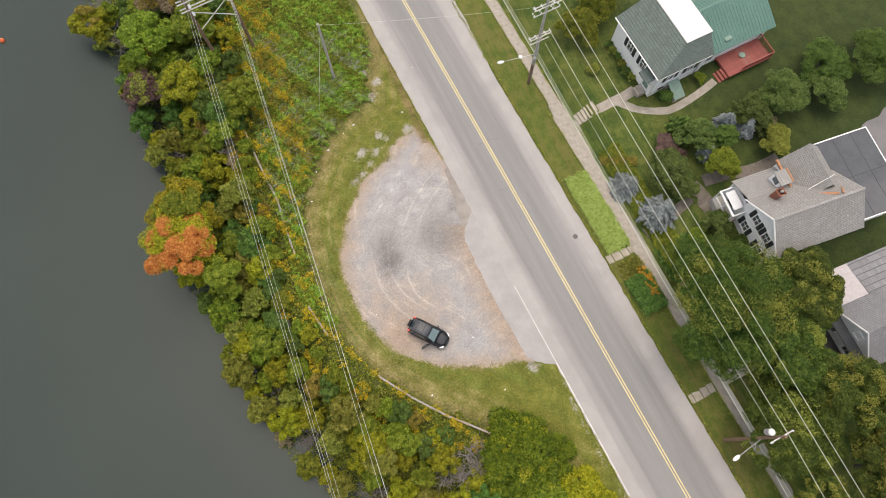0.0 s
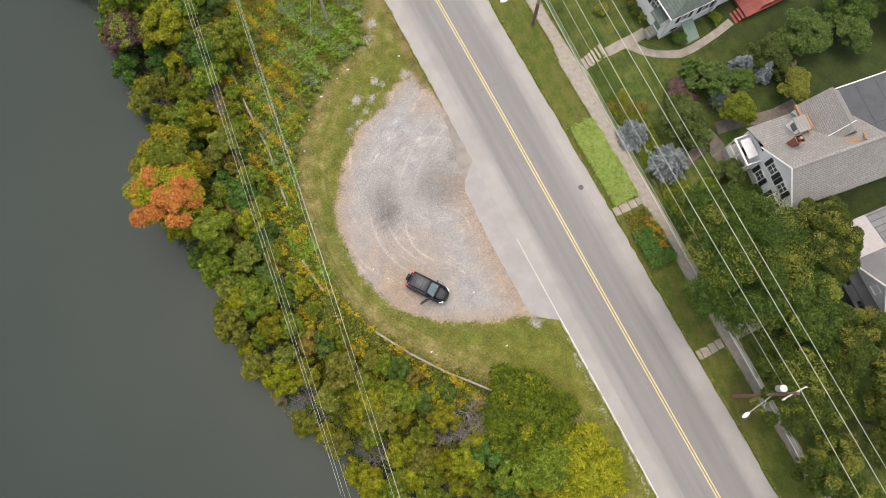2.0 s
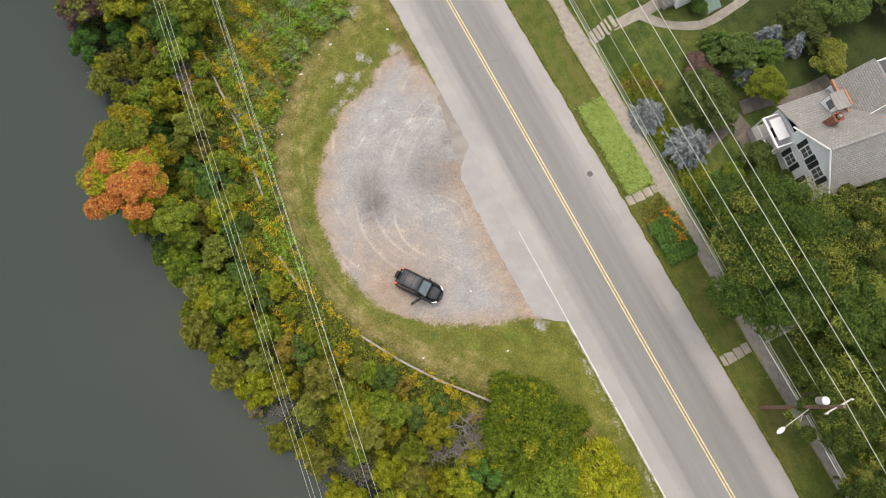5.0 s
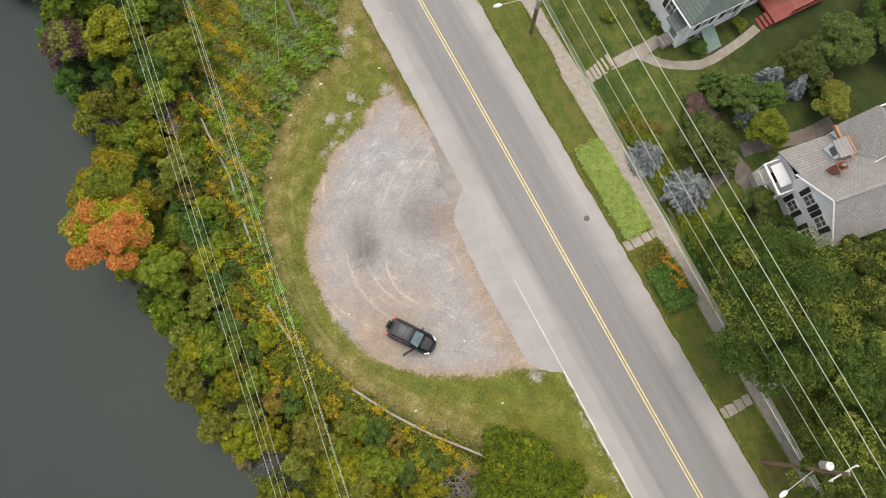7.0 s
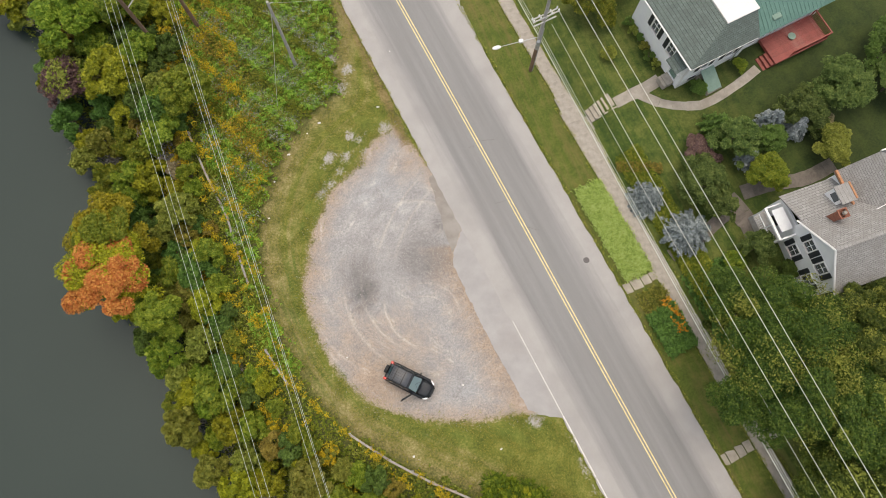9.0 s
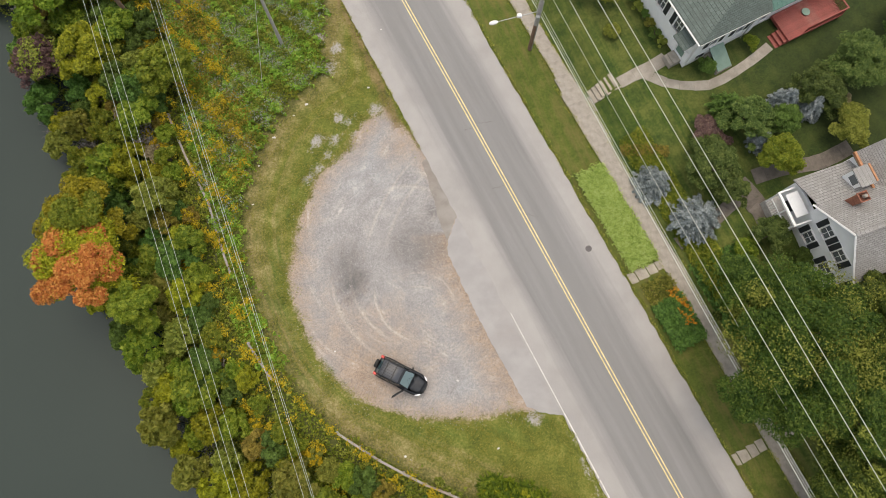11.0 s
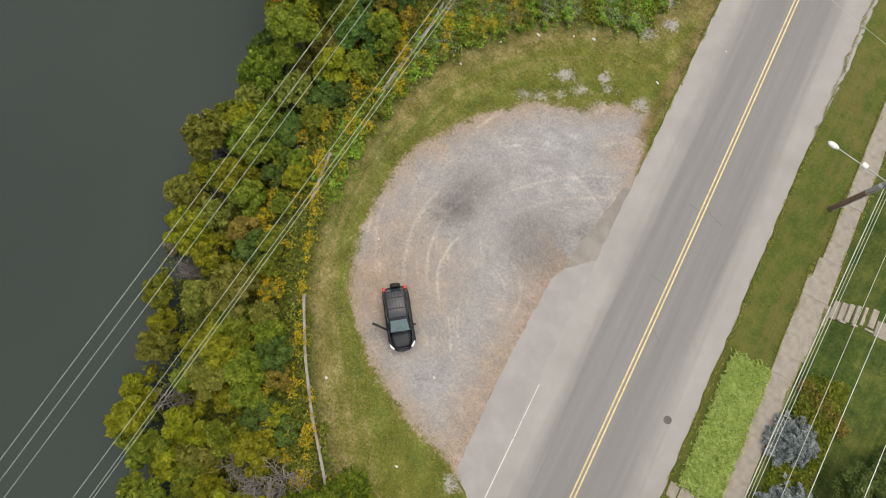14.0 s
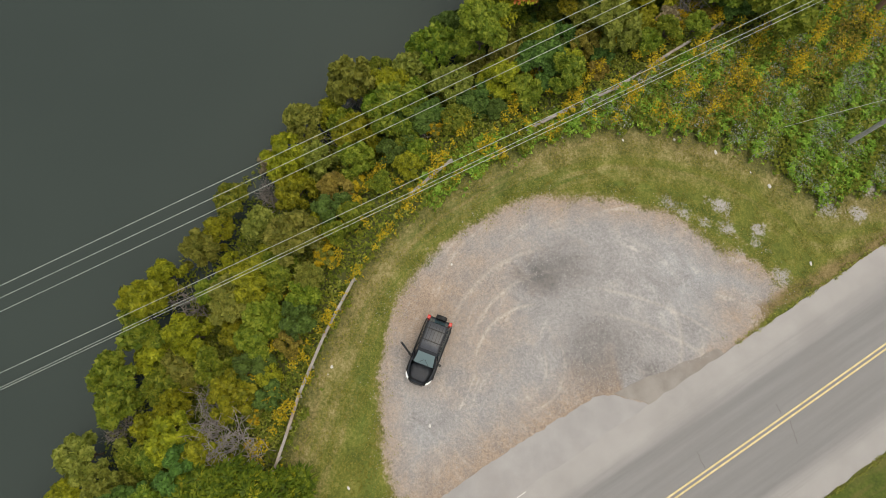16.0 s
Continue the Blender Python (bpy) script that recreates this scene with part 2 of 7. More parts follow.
ASPH4 = surface("dusty_brown_asphalt", (0.21, 0.192, 0.175), (0.33, 0.305, 0.28), 0.8, 18, 0.9, 0.3, stain=(0.24, 0.21, 0.185))
ASPH5 = surface("black_parking_asphalt", (0.045, 0.045, 0.05), (0.07, 0.07, 0.075), 0.5, 25, 0.9, 0.25)
ASPH3 = surface("dark_driveway_asphalt", (0.14, 0.135, 0.14), (0.2, 0.195, 0.2), 0.5, 25, 0.9, 0.25)
CRACK = surface("road_crack", (0.1, 0.09, 0.085), (0.15, 0.14, 0.13), 4, 30, 0.95, 0.2)
IRON = surface("cast_iron_cover", (0.1, 0.09, 0.09), (0.16, 0.15, 0.15), 8, 60, 0.7, 0.4, 0.3)
BLACKPAINT = surface("black_car_paint", (0.012, 0.013, 0.016), (0.018, 0.02, 0.024), 1, 8, 0.22, 0.0)
# roof and bonnet, paler than the body paint
GREYROOF = surface("grey_car_top", (0.05, 0.054, 0.064), (0.085, 0.09, 0.104), 2, 20, 0.4, 0.02)
BLACKTRIM = surface("black_plastic", (0.012, 0.012, 0.013), (0.022, 0.022, 0.023), 4, 50, 0.6, 0.1)
TYRE = surface("tyre_rubber", (0.015, 0.015, 0.015), (0.03, 0.03, 0.03), 5, 60, 0.85, 0.3)
ALLOY = surface("alloy_rim", (0.4, 0.4, 0.41), (0.5, 0.5, 0.51), 4, 40, 0.35, 0.02, 0.8)
HEADLIGHT = surface("headlight_lens", (0.7, 0.72, 0.74), (0.8, 0.81, 0.82), 4, 40, 0.15, 0.0)
TAILRED = surface("red_tail_lens", (0.5, 0.03, 0.025), (0.6, 0.07, 0.06), 4, 40, 0.2, 0.0)
SEATGREY = surface("grey_seat_cloth", (0.09, 0.09, 0.095), (0.14, 0.14, 0.145), 5, 60, 0.9, 0.2)
BUOY = surface("orange_buoy", (0.6, 0.1, 0.03), (0.7, 0.16, 0.05), 4, 40, 0.4, 0.05)


def glass_material(name, tint, rough=0.05, clear=0.55):
    m, t, p = nodes_of(name)
    p.inputs["Base Color"].default_value = (*tint, 1)
    p.inputs["Roughness"].default_value = rough
    p.inputs["Transmission Weight"].default_value = clear
    return m


WINDSCREEN = glass_material("clear_windscreen_glass", (0.2, 0.28, 0.3), 0.06, 0.3)
CARGLASS = glass_material("tinted_car_glass", (0.06, 0.1, 0.115), 0.06, 0.2)
PANE = glass_material("window_glass", (0.25, 0.28, 0.3))


def water_material():
    m, t, p = nodes_of("river_water")
    v = coords(t)
    a = noise_tex(t, v, 0.03, 3, 0.5)
    c = ramp(t, a, [(0.35, (0.032, 0.0435, 0.038)), (0.65, (0.038, 0.0505, 0.044))])
    t.links.new(c, p.inputs["Base Color"])
    p.inputs["Roughness"].default_value = 0.25
    p.inputs["IOR"].default_value = 1.33
    w = noise_tex(t, v, 0.8, 4, 0.6)
    bump(t, p, w, 0.06, 0.05)
    return m


WATER = water_material()


def road_material():
    """Worn asphalt: darker wheel lanes, paler shoulders, streaks along the road."""
    m, t, p = nodes_of("worn_road_asphalt")
    v = coords(t)
    sep = t.nodes.new("ShaderNodeSeparateXYZ")
    t.links.new(v, sep.inputs[0])
    st = t.nodes.new("ShaderNodeMapping")
    st.inputs["Scale"].default_value = (0.05, 1.3, 1)
    t.links.new(v, st.inputs[0])
    streak = noise_tex(t, st.outputs[0], 1.0, 5, 0.6)
    side = math_node(t, "ABSOLUTE", sep.outputs[1])
    wob = math_node(t, "MULTIPLY", math_node(t, "SUBTRACT", streak, 0.5), 1.6)
    edge = math_node(t, "ADD", side, wob)
    shoulder = ramp(t, math_node(t, "MULTIPLY", edge, 0.2), [(0.52, (0, 0, 0)), (0.78, (1, 1, 1))])
    lane = ramp(t, streak, [(0.3, (0.2, 0.197, 0.197)), (0.7, (0.25, 0.246, 0.246))])
    pale = ramp(t, noise_tex(t, v, 0.4, 5, 0.6), [(0.3, (0.325, 0.311, 0.303)), (0.7, (0.378, 0.364, 0.356))])
    c = mix(t, shoulder, lane, pale)
    big = noise_tex(t, v, 0.16, 4, 0.6)
    c = mix(t, math_node(t, "MULTIPLY", ramp(t, big, [(0.5, (0, 0, 0)), (0.72, (1, 1, 1))]), 0.3), c, (0.21, 0.2, 0.196))
    grit = noise_tex(t, v, 60, 2, 0.6)
    c = mix(t, 0.25, c, ramp(t, grit, [(0.3, (0.15, 0.15, 0.15)), (0.7, (0.85, 0.85, 0.85))]), "SOFT_LIGHT")
    t.links.new(c, p.inputs["Base Color"])
    p.inputs["Roughness"].default_value = 0.85
    bump(t, p, grit, 0.15, 0.01)
    return m


ROADMAT = road_material()


def ground_material():
    """One ground: wild soil, rough mown grass, gravel lot, verge and lawn, parted by ragged edges."""
    m, t, p = nodes_of("ground_cover")
    v = coords(t, True)

    def attr(name):
        a = t.nodes.new("ShaderNodeAttribute")
        a.attribute_name = name
        return a.outputs["Fac"]

    n_big = noise_tex(t, v, 0.12, 4, 0.6)
    n_mid = noise_tex(t, v, 0.7, 5, 0.65)
    n_fine = noise_tex(t, v, 5.0, 4, 0.7)
    n_grit = noise_tex(t, v, 22.0, 3, 0.7)
    rag = math_node(t, "ADD", math_node(t, "MULTIPLY", math_node(t, "SUBTRACT", n_mid, 0.5), 2.6),
                    math_node(t, "MULTIPLY", math_node(t, "SUBTRACT", n_fine, 0.5), 1.6))

    def soft(name, width, ragged=1.0):
        f = math_node(t, "ADD", attr(name), math_node(t, "MULTIPLY", rag, ragged))
        return math_node(t, "ADD", math_node(t, "DIVIDE", f, width), 0.5, True)

    n_blade = noise_tex(t, v, 14.0, 3, 0.75)
    both = math_node(t, "ADD", math_node(t, "MULTIPLY", n_mid, 0.35), math_node(t, "ADD", math_node(t, "MULTIPLY", n_fine, 0.35), math_node(t, "MULTIPLY", n_blade, 0.3)))
    wild = ramp(t, both, [(0.38, (0.05, 0.06, 0.015)), (0.6, (0.12, 0.135, 0.035))])
    tall = ramp(t, both, [(0.4, (0.122, 0.096, 0.032)), (0.5, (0.222, 0.178, 0.073)), (0.6, (0.36, 0.3, 0.155))])
    green = ramp(t, both, [(0.4, (0.066, 0.086, 0.01)), (0.5, (0.132, 0.147, 0.02)), (0.6, (0.23, 0.222, 0.05))])
    lines = t.nodes.new("ShaderNodeCombineXYZ")
    t.links.new(math_node(t, "MULTIPLY", attr("mow"), 1.9), lines.inputs[0])
    t.links.new(math_node(t, "MULTIPLY", attr("swirl"), 0.1), lines.inputs[1])
    t.links.new(math_node(t, "MULTIPLY", attr("turn"), 0.1), lines.inputs[2])
    mower = noise_tex(t, lines.outputs[0], 1.0, 4, 0.6, 0.3)
    where = math_node(t, "ADD", math_node(t, "MULTIPLY", n_big, 0.35), math_node(t, "ADD", math_node(t, "MULTIPLY", n_mid, 0.3), math_node(t, "MULTIPLY", mower, 0.45)))

    def band(name, at, half):
        off = math_node(t, "ABSOLUTE", math_node(t, "SUBTRACT", attr(name), at))
        return math_node(t, "SUBTRACT", 1.0, math_node(t, "DIVIDE", off, half), True)

    ring = math_node(t, "MAXIMUM", math_node(t, "MAXIMUM", band("mow", 0.7, 2.2), math_node(t, "MULTIPLY", band("mow", 2.8, 0.7), 0.5)), math_node(t, "MULTIPLY", band("grav", 0.1, 0.7), 0.8))
    rough = math_node(t, "ADD", math_node(t, "MULTIPLY", math_node(t, "SUBTRACT", where, 0.535), 3.4), ring)
    rough = math_node(t, "ADD", rough, math_node(t, "MULTIPLY", math_node(t, "SUBTRACT", n_fine, 0.5), 1.2))
    patchy = math_node(t, "MULTIPLY", ramp(t, rough, [(0.2, (0, 0, 0)), (1.0, (1, 1, 1))]), 0.82)
    mown = mix(t, patchy, green, tall)
    fresh = math_node(t, "MULTIPLY", math_node(t, "MULTIPLY", band("grav", -1.3, 1.2), ramp(t, mower, [(0.4, (1, 1, 1)), (0.56, (0, 0, 0))])), 0.75)
    mown = mix(t, fresh, mown, ramp(t, both, [(0.4, (0.04, 0.075, 0.008)), (0.6, (0.12, 0.165, 0.025))]))
    # gravel: stones of two sizes over grey and tan fines
    stones = add(t, "ShaderNodeTexVoronoi", Scale=17.0)
    t.links.new(v, stones.inputs["Vector"])
    chips = math_node(t, "ADD", math_node(t, "MULTIPLY", n_grit, 0.82), math_node(t, "MULTIPLY", stones.outputs["Color"], 0.18))
    g1 = ramp(t, chips, [(0.3, (0.2, 0.193, 0.195)), (0.5, (0.315, 0.305, 0.304)), (0.72, (0.46, 0.45, 0.447))])
    g2 = ramp(t, chips, [(0.3, (0.19, 0.137, 0.1)), (0.5, (0.33, 0.253, 0.193)), (0.72, (0.49, 0.395, 0.315))])
    blue = ramp(t, chips, [(0.3, (0.215, 0.22, 0.232)), (0.5, (0.315, 0.32, 0.332)), (0.72, (0.44, 0.448, 0.46))])
    rim = math_node(t, "MULTIPLY", math_node(t, "SUBTRACT", 1.0, math_node(t, "MULTIPLY", attr("grav"), 0.42), True), 0.75)
    sandy = math_node(t, "ADD", math_node(t, "MAXIMUM", attr("tan"), rim), math_node(t, "MULTIPLY", rag, 0.45))
    sandy = math_node(t, "ADD", sandy, math_node(t, "MULTIPLY", math_node(t, "SUBTRACT", n_big, 0.5), 1.1))
    grav = mix(t, math_node(t, "MULTIPLY", attr("cool"), ramp(t, n_mid, [(0.4, (0.25, 0.25, 0.25)), (0.6, (1, 1, 1))])), g1, blue)
    grav = mix(t, ramp(t, sandy, [(0.12, (0, 0, 0)), (0.85, (0.92, 0.92, 0.92))]), grav, g2)

    def scuffs(cx, cy, across, along):
        """Short arcs round a centre: fine across, long along."""
        d = t.nodes.new("ShaderNodeVectorMath")
        d.operation = "SUBTRACT"
        t.links.new(v, d.inputs[0])
        d.inputs[1].default_value = (cx, cy, 0)
        sp = t.nodes.new("ShaderNodeSeparateXYZ")
        t.links.new(d.outputs[0], sp.inputs[0])
        far = t.nodes.new("ShaderNodeVectorMath")
        far.operation = "LENGTH"
        t.links.new(d.outputs[0], far.inputs[0])
        ang = math_node(t, "ARCTAN2", sp.outputs[1], sp.outputs[0])
        com = t.nodes.new("ShaderNodeCombineXYZ")
        t.links.new(math_node(t, "MULTIPLY", far.outputs["Value"], across), com.inputs[0])
        t.links.new(math_node(t, "MULTIPLY", ang, along), com.inputs[1])
        return noise_tex(t, com.outputs[0], 1.0, 3, 0.55, 0.5)

    one = scuffs(-0.6, 20.6, 1.9, 1.8)
    two = scuffs(-16.0, 30.0, 1.7, 6.0)
    three = scuffs(9.0, 24.0, 1.8, 3.4)
    worn = ramp(t, math_node(t, "ADD", math_node(t, "MULTIPLY", n_mid, 0.45), math_node(t, "MULTIPLY", n_big, 0.55)), [(0.4, (0, 0, 0)), (0.58, (1, 1, 1))])
    blend = ramp(t, n_big, [(0.45, (0, 0, 0)), (0.55, (1, 1, 1))])
    track = mix(t, blend, one, mix(t, worn, two, three))
    keep = math_node(t, "MULTIPLY", math_node(t, "ADD", math_node(t, "MULTIPLY", worn, 0.5), 0.12), ramp(t, n_fine, [(0.35, (0.3, 0.3, 0.3)), (0.6, (1, 1, 1))]))
    grav = mix(t, math_node(t, "MULTIPLY", ramp(t, track, [(0.55, (0, 0, 0)), (0.68, (1, 1, 1))]), keep), grav, (0.52, 0.485, 0.45))
    grav = mix(t, math_node(t, "MULTIPLY", ramp(t, track, [(0.34, (1, 1, 1)), (0.46, (0, 0, 0))]), 0.3), grav, (0.235, 0.222, 0.216))
    # single wheel tracks: a circle, the side on which it shows, and how strongly
    for cx, cy, rad, wide, ax, ay, lo, power in ((0.3, 17.6, 4.3, 0.16, -0.85, -0.5, 0.75, 0.75), (0.6, 19.4, 6.6, 0.18, -0.9, -0.43, 0.8, 0.6), (0.5, 19.4, 8.1, 0.2, -0.88, -0.47, 0.86, 0.5), (12.0, 17.0, 15.6, 0.2, -0.83, 0.56, 0.965, 0.4),
                                                 (12.0, 17.0, 17.2, 0.17, -0.85, 0.53, 0.965, 0.45), (-1.0, 21.5, 5.6, 0.26, 0.25, 0.97, 0.8, 0.35), (-0.4, 16.2, 3.1, 0.14, 0.6, 0.8, 0.55, 0.5), (-0.4, 15.8, 2.3, 0.14, 0.55, 0.83, 0.55, 0.4), (-2.0, 12.0, 16.5, 0.22, 0.4, 0.92, 0.95, 0.45)):
        d = t.nodes.new("ShaderNodeVectorMath")
        d.operation = "SUBTRACT"
        t.links.new(v, d.inputs[0])
        d.inputs[1].default_value = (cx, cy, 0)
        far = t.nodes.new("ShaderNodeVectorMath")
        far.operation = "LENGTH"
        t.links.new(d.outputs[0], far.inputs[0])
        nrm = t.nodes.new("ShaderNodeVectorMath")
        nrm.operation = "NORMALIZE"
        t.links.new(d.outputs[0], nrm.inputs[0])
        dot = t.nodes.new("ShaderNodeVectorMath")
        dot.operation = "DOT_PRODUCT"
        t.links.new(nrm.outputs[0], dot.inputs[0])
        dot.inputs[1].default_value = (ax, ay, 0)
        off = math_node(t, "ABSOLUTE", math_node(t, "ADD", math_node(t, "SUBTRACT", far.outputs["Value"], rad), math_node(t, "MULTIPLY", rag, 0.12)))
        line = math_node(t, "SUBTRACT", 1.0, math_node(t, "DIVIDE", off, wide), True)
        gate = math_node(t, "MULTIPLY", math_node(t, "SUBTRACT", dot.outputs["Value"], lo), 4.0 / (1 - lo) * 0.5, True)
        mask = math_node(t, "MULTIPLY", math_node(t, "MULTIPLY", line, gate), math_node(t, "MULTIPLY", ramp(t, n_fine, [(0.3, (0.35, 0.35, 0.35)), (0.6, (1, 1, 1))]), power))
        grav = mix(t, mask, grav, (0.53, 0.475, 0.42))
    oil = math_node(t, "ADD", attr("oil"), math_node(t, "MULTIPLY", math_node(t, "SUBTRACT", n_mid, 0.5), 1.3))
    oil = math_node(t, "ADD", oil, math_node(t, "MULTIPLY", math_node(t, "SUBTRACT", two, 0.5), 1.1))
    grav = mix(t, math_node(t, "MULTIPLY", ramp(t, oil, [(0.05, (0, 0, 0)), (0.95, (1, 1, 1))]), 0.85), grav, (0.12, 0.115, 0.115))
    wash = math_node(t, "ADD", attr("wash"), math_node(t, "MULTIPLY", math_node(t, "SUBTRACT", n_mid, 0.5), 1.2))
    wash = math_node(t, "ADD", wash, math_node(t, "MULTIPLY", math_node(t, "SUBTRACT", one, 0.5), 0.9))
    grav = mix(t, math_node(t, "MULTIPLY", ramp(t, wash, [(0.08, (0, 0, 0)), (0.6, (1, 1, 1))]), 0.62), grav, (0.17, 0.158, 0.153))
    pebble = math_node(t, "ADD", math_node(t, "MULTIPLY", n_fine, 0.5), math_node(t, "MULTIPLY", n_blade, 0.5))
    grav = mix(t, 0.24, grav, ramp(t, pebble, [(0.36, (0.15, 0.15, 0.15)), (0.5, (0.5, 0.5, 0.5)), (0.64, (0.85, 0.85, 0.85))]), "SOFT_LIGHT")
    grav = mix(t, 0.55, grav, ramp(t, math_node(t, "ADD", math_node(t, "MULTIPLY", n_mid, 0.6), math_node(t, "MULTIPLY", n_fine, 0.4)), [(0.38, (0.28, 0.28, 0.28)), (0.5, (0.5, 0.5, 0.5)), (0.62, (0.74, 0.73, 0.72))]), "SOFT_LIGHT")
    crumbs = math_node(t, "MULTIPLY", ramp(t, n_blade, [(0.56, (0, 0, 0)), (0.63, (1, 1, 1))]), math_node(t, "MULTIPLY", math_node(t, "MAXIMUM", rim, math_node(t, "MULTIPLY", attr("tan"), 0.6)), ramp(t, n_mid, [(0.48, (0, 0, 0)), (0.62, (1, 1, 1))])))
    grav = mix(t, math_node(t, "MULTIPLY", crumbs, 0.9), grav, (0.15, 0.095, 0.055))
    dirt = ramp(t, chips, [(0.3, (0.24, 0.225, 0.21)), (0.7, (0.45, 0.43, 0.41))])
    litter = ramp(t, both, [(0.38, (0.075, 0.05, 0.02)), (0.5, (0.17, 0.12, 0.05)), (0.62, (0.28, 0.21, 0.1))])
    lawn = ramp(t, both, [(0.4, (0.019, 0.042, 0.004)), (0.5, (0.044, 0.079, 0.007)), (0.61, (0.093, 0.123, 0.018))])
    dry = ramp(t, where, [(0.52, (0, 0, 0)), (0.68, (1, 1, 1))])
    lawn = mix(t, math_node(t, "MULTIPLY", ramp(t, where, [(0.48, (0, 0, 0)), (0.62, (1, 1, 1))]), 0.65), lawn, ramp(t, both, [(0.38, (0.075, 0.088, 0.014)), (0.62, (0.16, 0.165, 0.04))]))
    # far from the road the grass is deeper green, with shade painted in
    lawn_shade = math_node(t, "MULTIPLY", math_node(t, "SUBTRACT", attr("lawn"), 6.0), 0.1, True)
    lawn = mix(t, math_node(t, "MULTIPLY", lawn_shade, 0.85), lawn, ramp(t, both, [(0.38, (0.012, 0.024, 0.003)), (0.62, (0.034, 0.051, 0.007))]))
    verge = mix(t, math_node(t, "MULTIPLY", dry, 0.75), ramp(t, both, [(0.36, (0.045, 0.066, 0.007)), (0.5, (0.08, 0.108, 0.012)), (0.64, (0.145, 0.158, 0.028))]), (0.16, 0.118, 0.042))
    c = mix(t, soft("mow", 1.6, 0.8), wild, mown)
    c = mix(t, soft("dirt", 0.4, 0.95), c, dirt)
    c = mix(t, soft("grav", 0.4, 0.7), c, grav)
    c = mix(t, math_node(t, "MULTIPLY", soft("litter", 0.6, 0.5), 0.85), c, litter)
    c = mix(t, soft("east", 0.4, 0.1), c, verge)
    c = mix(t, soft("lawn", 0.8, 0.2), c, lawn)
    t.links.new(c, p.inputs["Base Color"])
    p.inputs["Roughness"].default_value = 0.95
    bump(t, p, math_node(t, "ADD", n_fine, math_node(t, "MULTIPLY", n_grit, 0.4)), 0.35, 0.08)
    return m


GROUND = ground_material()


# ---- building helpers ----
def thing(name, place, label, category, group="", kind="", turn=0.0):
    ob = new(name)
    ob.empty_display_size = 0.3
    ob.matrix_world = Matrix.Translation(place) @ Matrix.Rotation(turn, 4, "Z")
    return tagged(ob, label, category, group, kind)


def link_mesh(name, me, material, parent=None, label="", smooth=False):
    me.materials.append(material)
    if smooth:
        for p in me.polygons:
            p.use_smooth = True
    ob = new(name, me)
    ob.parent = parent
    if label:
        ob["label"] = label
    return ob


def part(name, bm, material, parent=None, label="", smooth=False):
    me = bpy.data.meshes.new(name)
    bm.to_mesh(me)
    bm.free()
    return link_mesh(name, me, material, parent, label, smooth)


def box(bm, lo, hi, m=None, bevel=0.0):
    c = [(a + b) / 2 for a, b in zip(lo, hi)]
    d = [abs(b - a) for a, b in zip(lo, hi)]
    mat = Matrix.Translation(c) @ Matrix.Diagonal((*d, 1))
    vs = bmesh.ops.create_cube(bm, size=1, matrix=(m @ mat) if m else mat)["verts"]
    if bevel:
        es = list({e for v in vs for e in v.link_edges})
        bmesh.ops.bevel(bm, geom=es, offset=bevel, segments=1, affect="EDGES")
    return bm


def boxes(*pairs, bevel=0.0):
    bm = bmesh.new()
    for lo, hi in pairs:
        box(bm, lo, hi, bevel=bevel)
    return bm


def tube(bm, a, b, r0, r1=None, seg=8):
    a, b = Vector(a), Vector(b)
    d = b - a
    m = Matrix.Translation((a + b) / 2) @ d.to_track_quat("Z", "Y").to_matrix().to_4x4()
    bmesh.ops.create_cone(bm, cap_ends=True, segments=seg, radius1=r0, radius2=r0 if r1 is None else r1, depth=d.length, matrix=m)
    return bm


def tubes(*rows, seg=8):
    bm = bmesh.new()
    for a, b, r0, r1 in rows:
        tube(bm, a, b, r0, r1, seg)
    return bm


def solid(bm, ring, z0, z1):
    """A prism over a ring of (x, y)."""
    lo = [bm.verts.new((x, y, z0)) for x, y in ring]
    hi = [bm.verts.new((x, y, z1)) for x, y in ring]
    n = len(ring)
    bm.faces.new(lo[::-1])
    bm.faces.new(hi)
    for i in range(n):
        j = (i + 1) % n
        bm.faces.new((lo[i], lo[j], hi[j], hi[i]))
    bmesh.ops.recalc_face_normals(bm, faces=bm.faces)
    return bm


def sheet(bm, pts, thick=0.12):
    """A roof plane of some thickness below the given corners."""
    hi = [bm.verts.new(p) for p in pts]
    lo = [bm.verts.new((p[0], p[1], p[2] - thick)) for p in pts]
    n = len(pts)
    bm.faces.new(hi)
    bm.faces.new(lo[::-1])
    for i in range(n):
        j = (i + 1) % n
        bm.faces.new((hi[i], lo[i], lo[j], hi[j]))
    bmesh.ops.recalc_face_normals(bm, faces=bm.faces)
    return bm


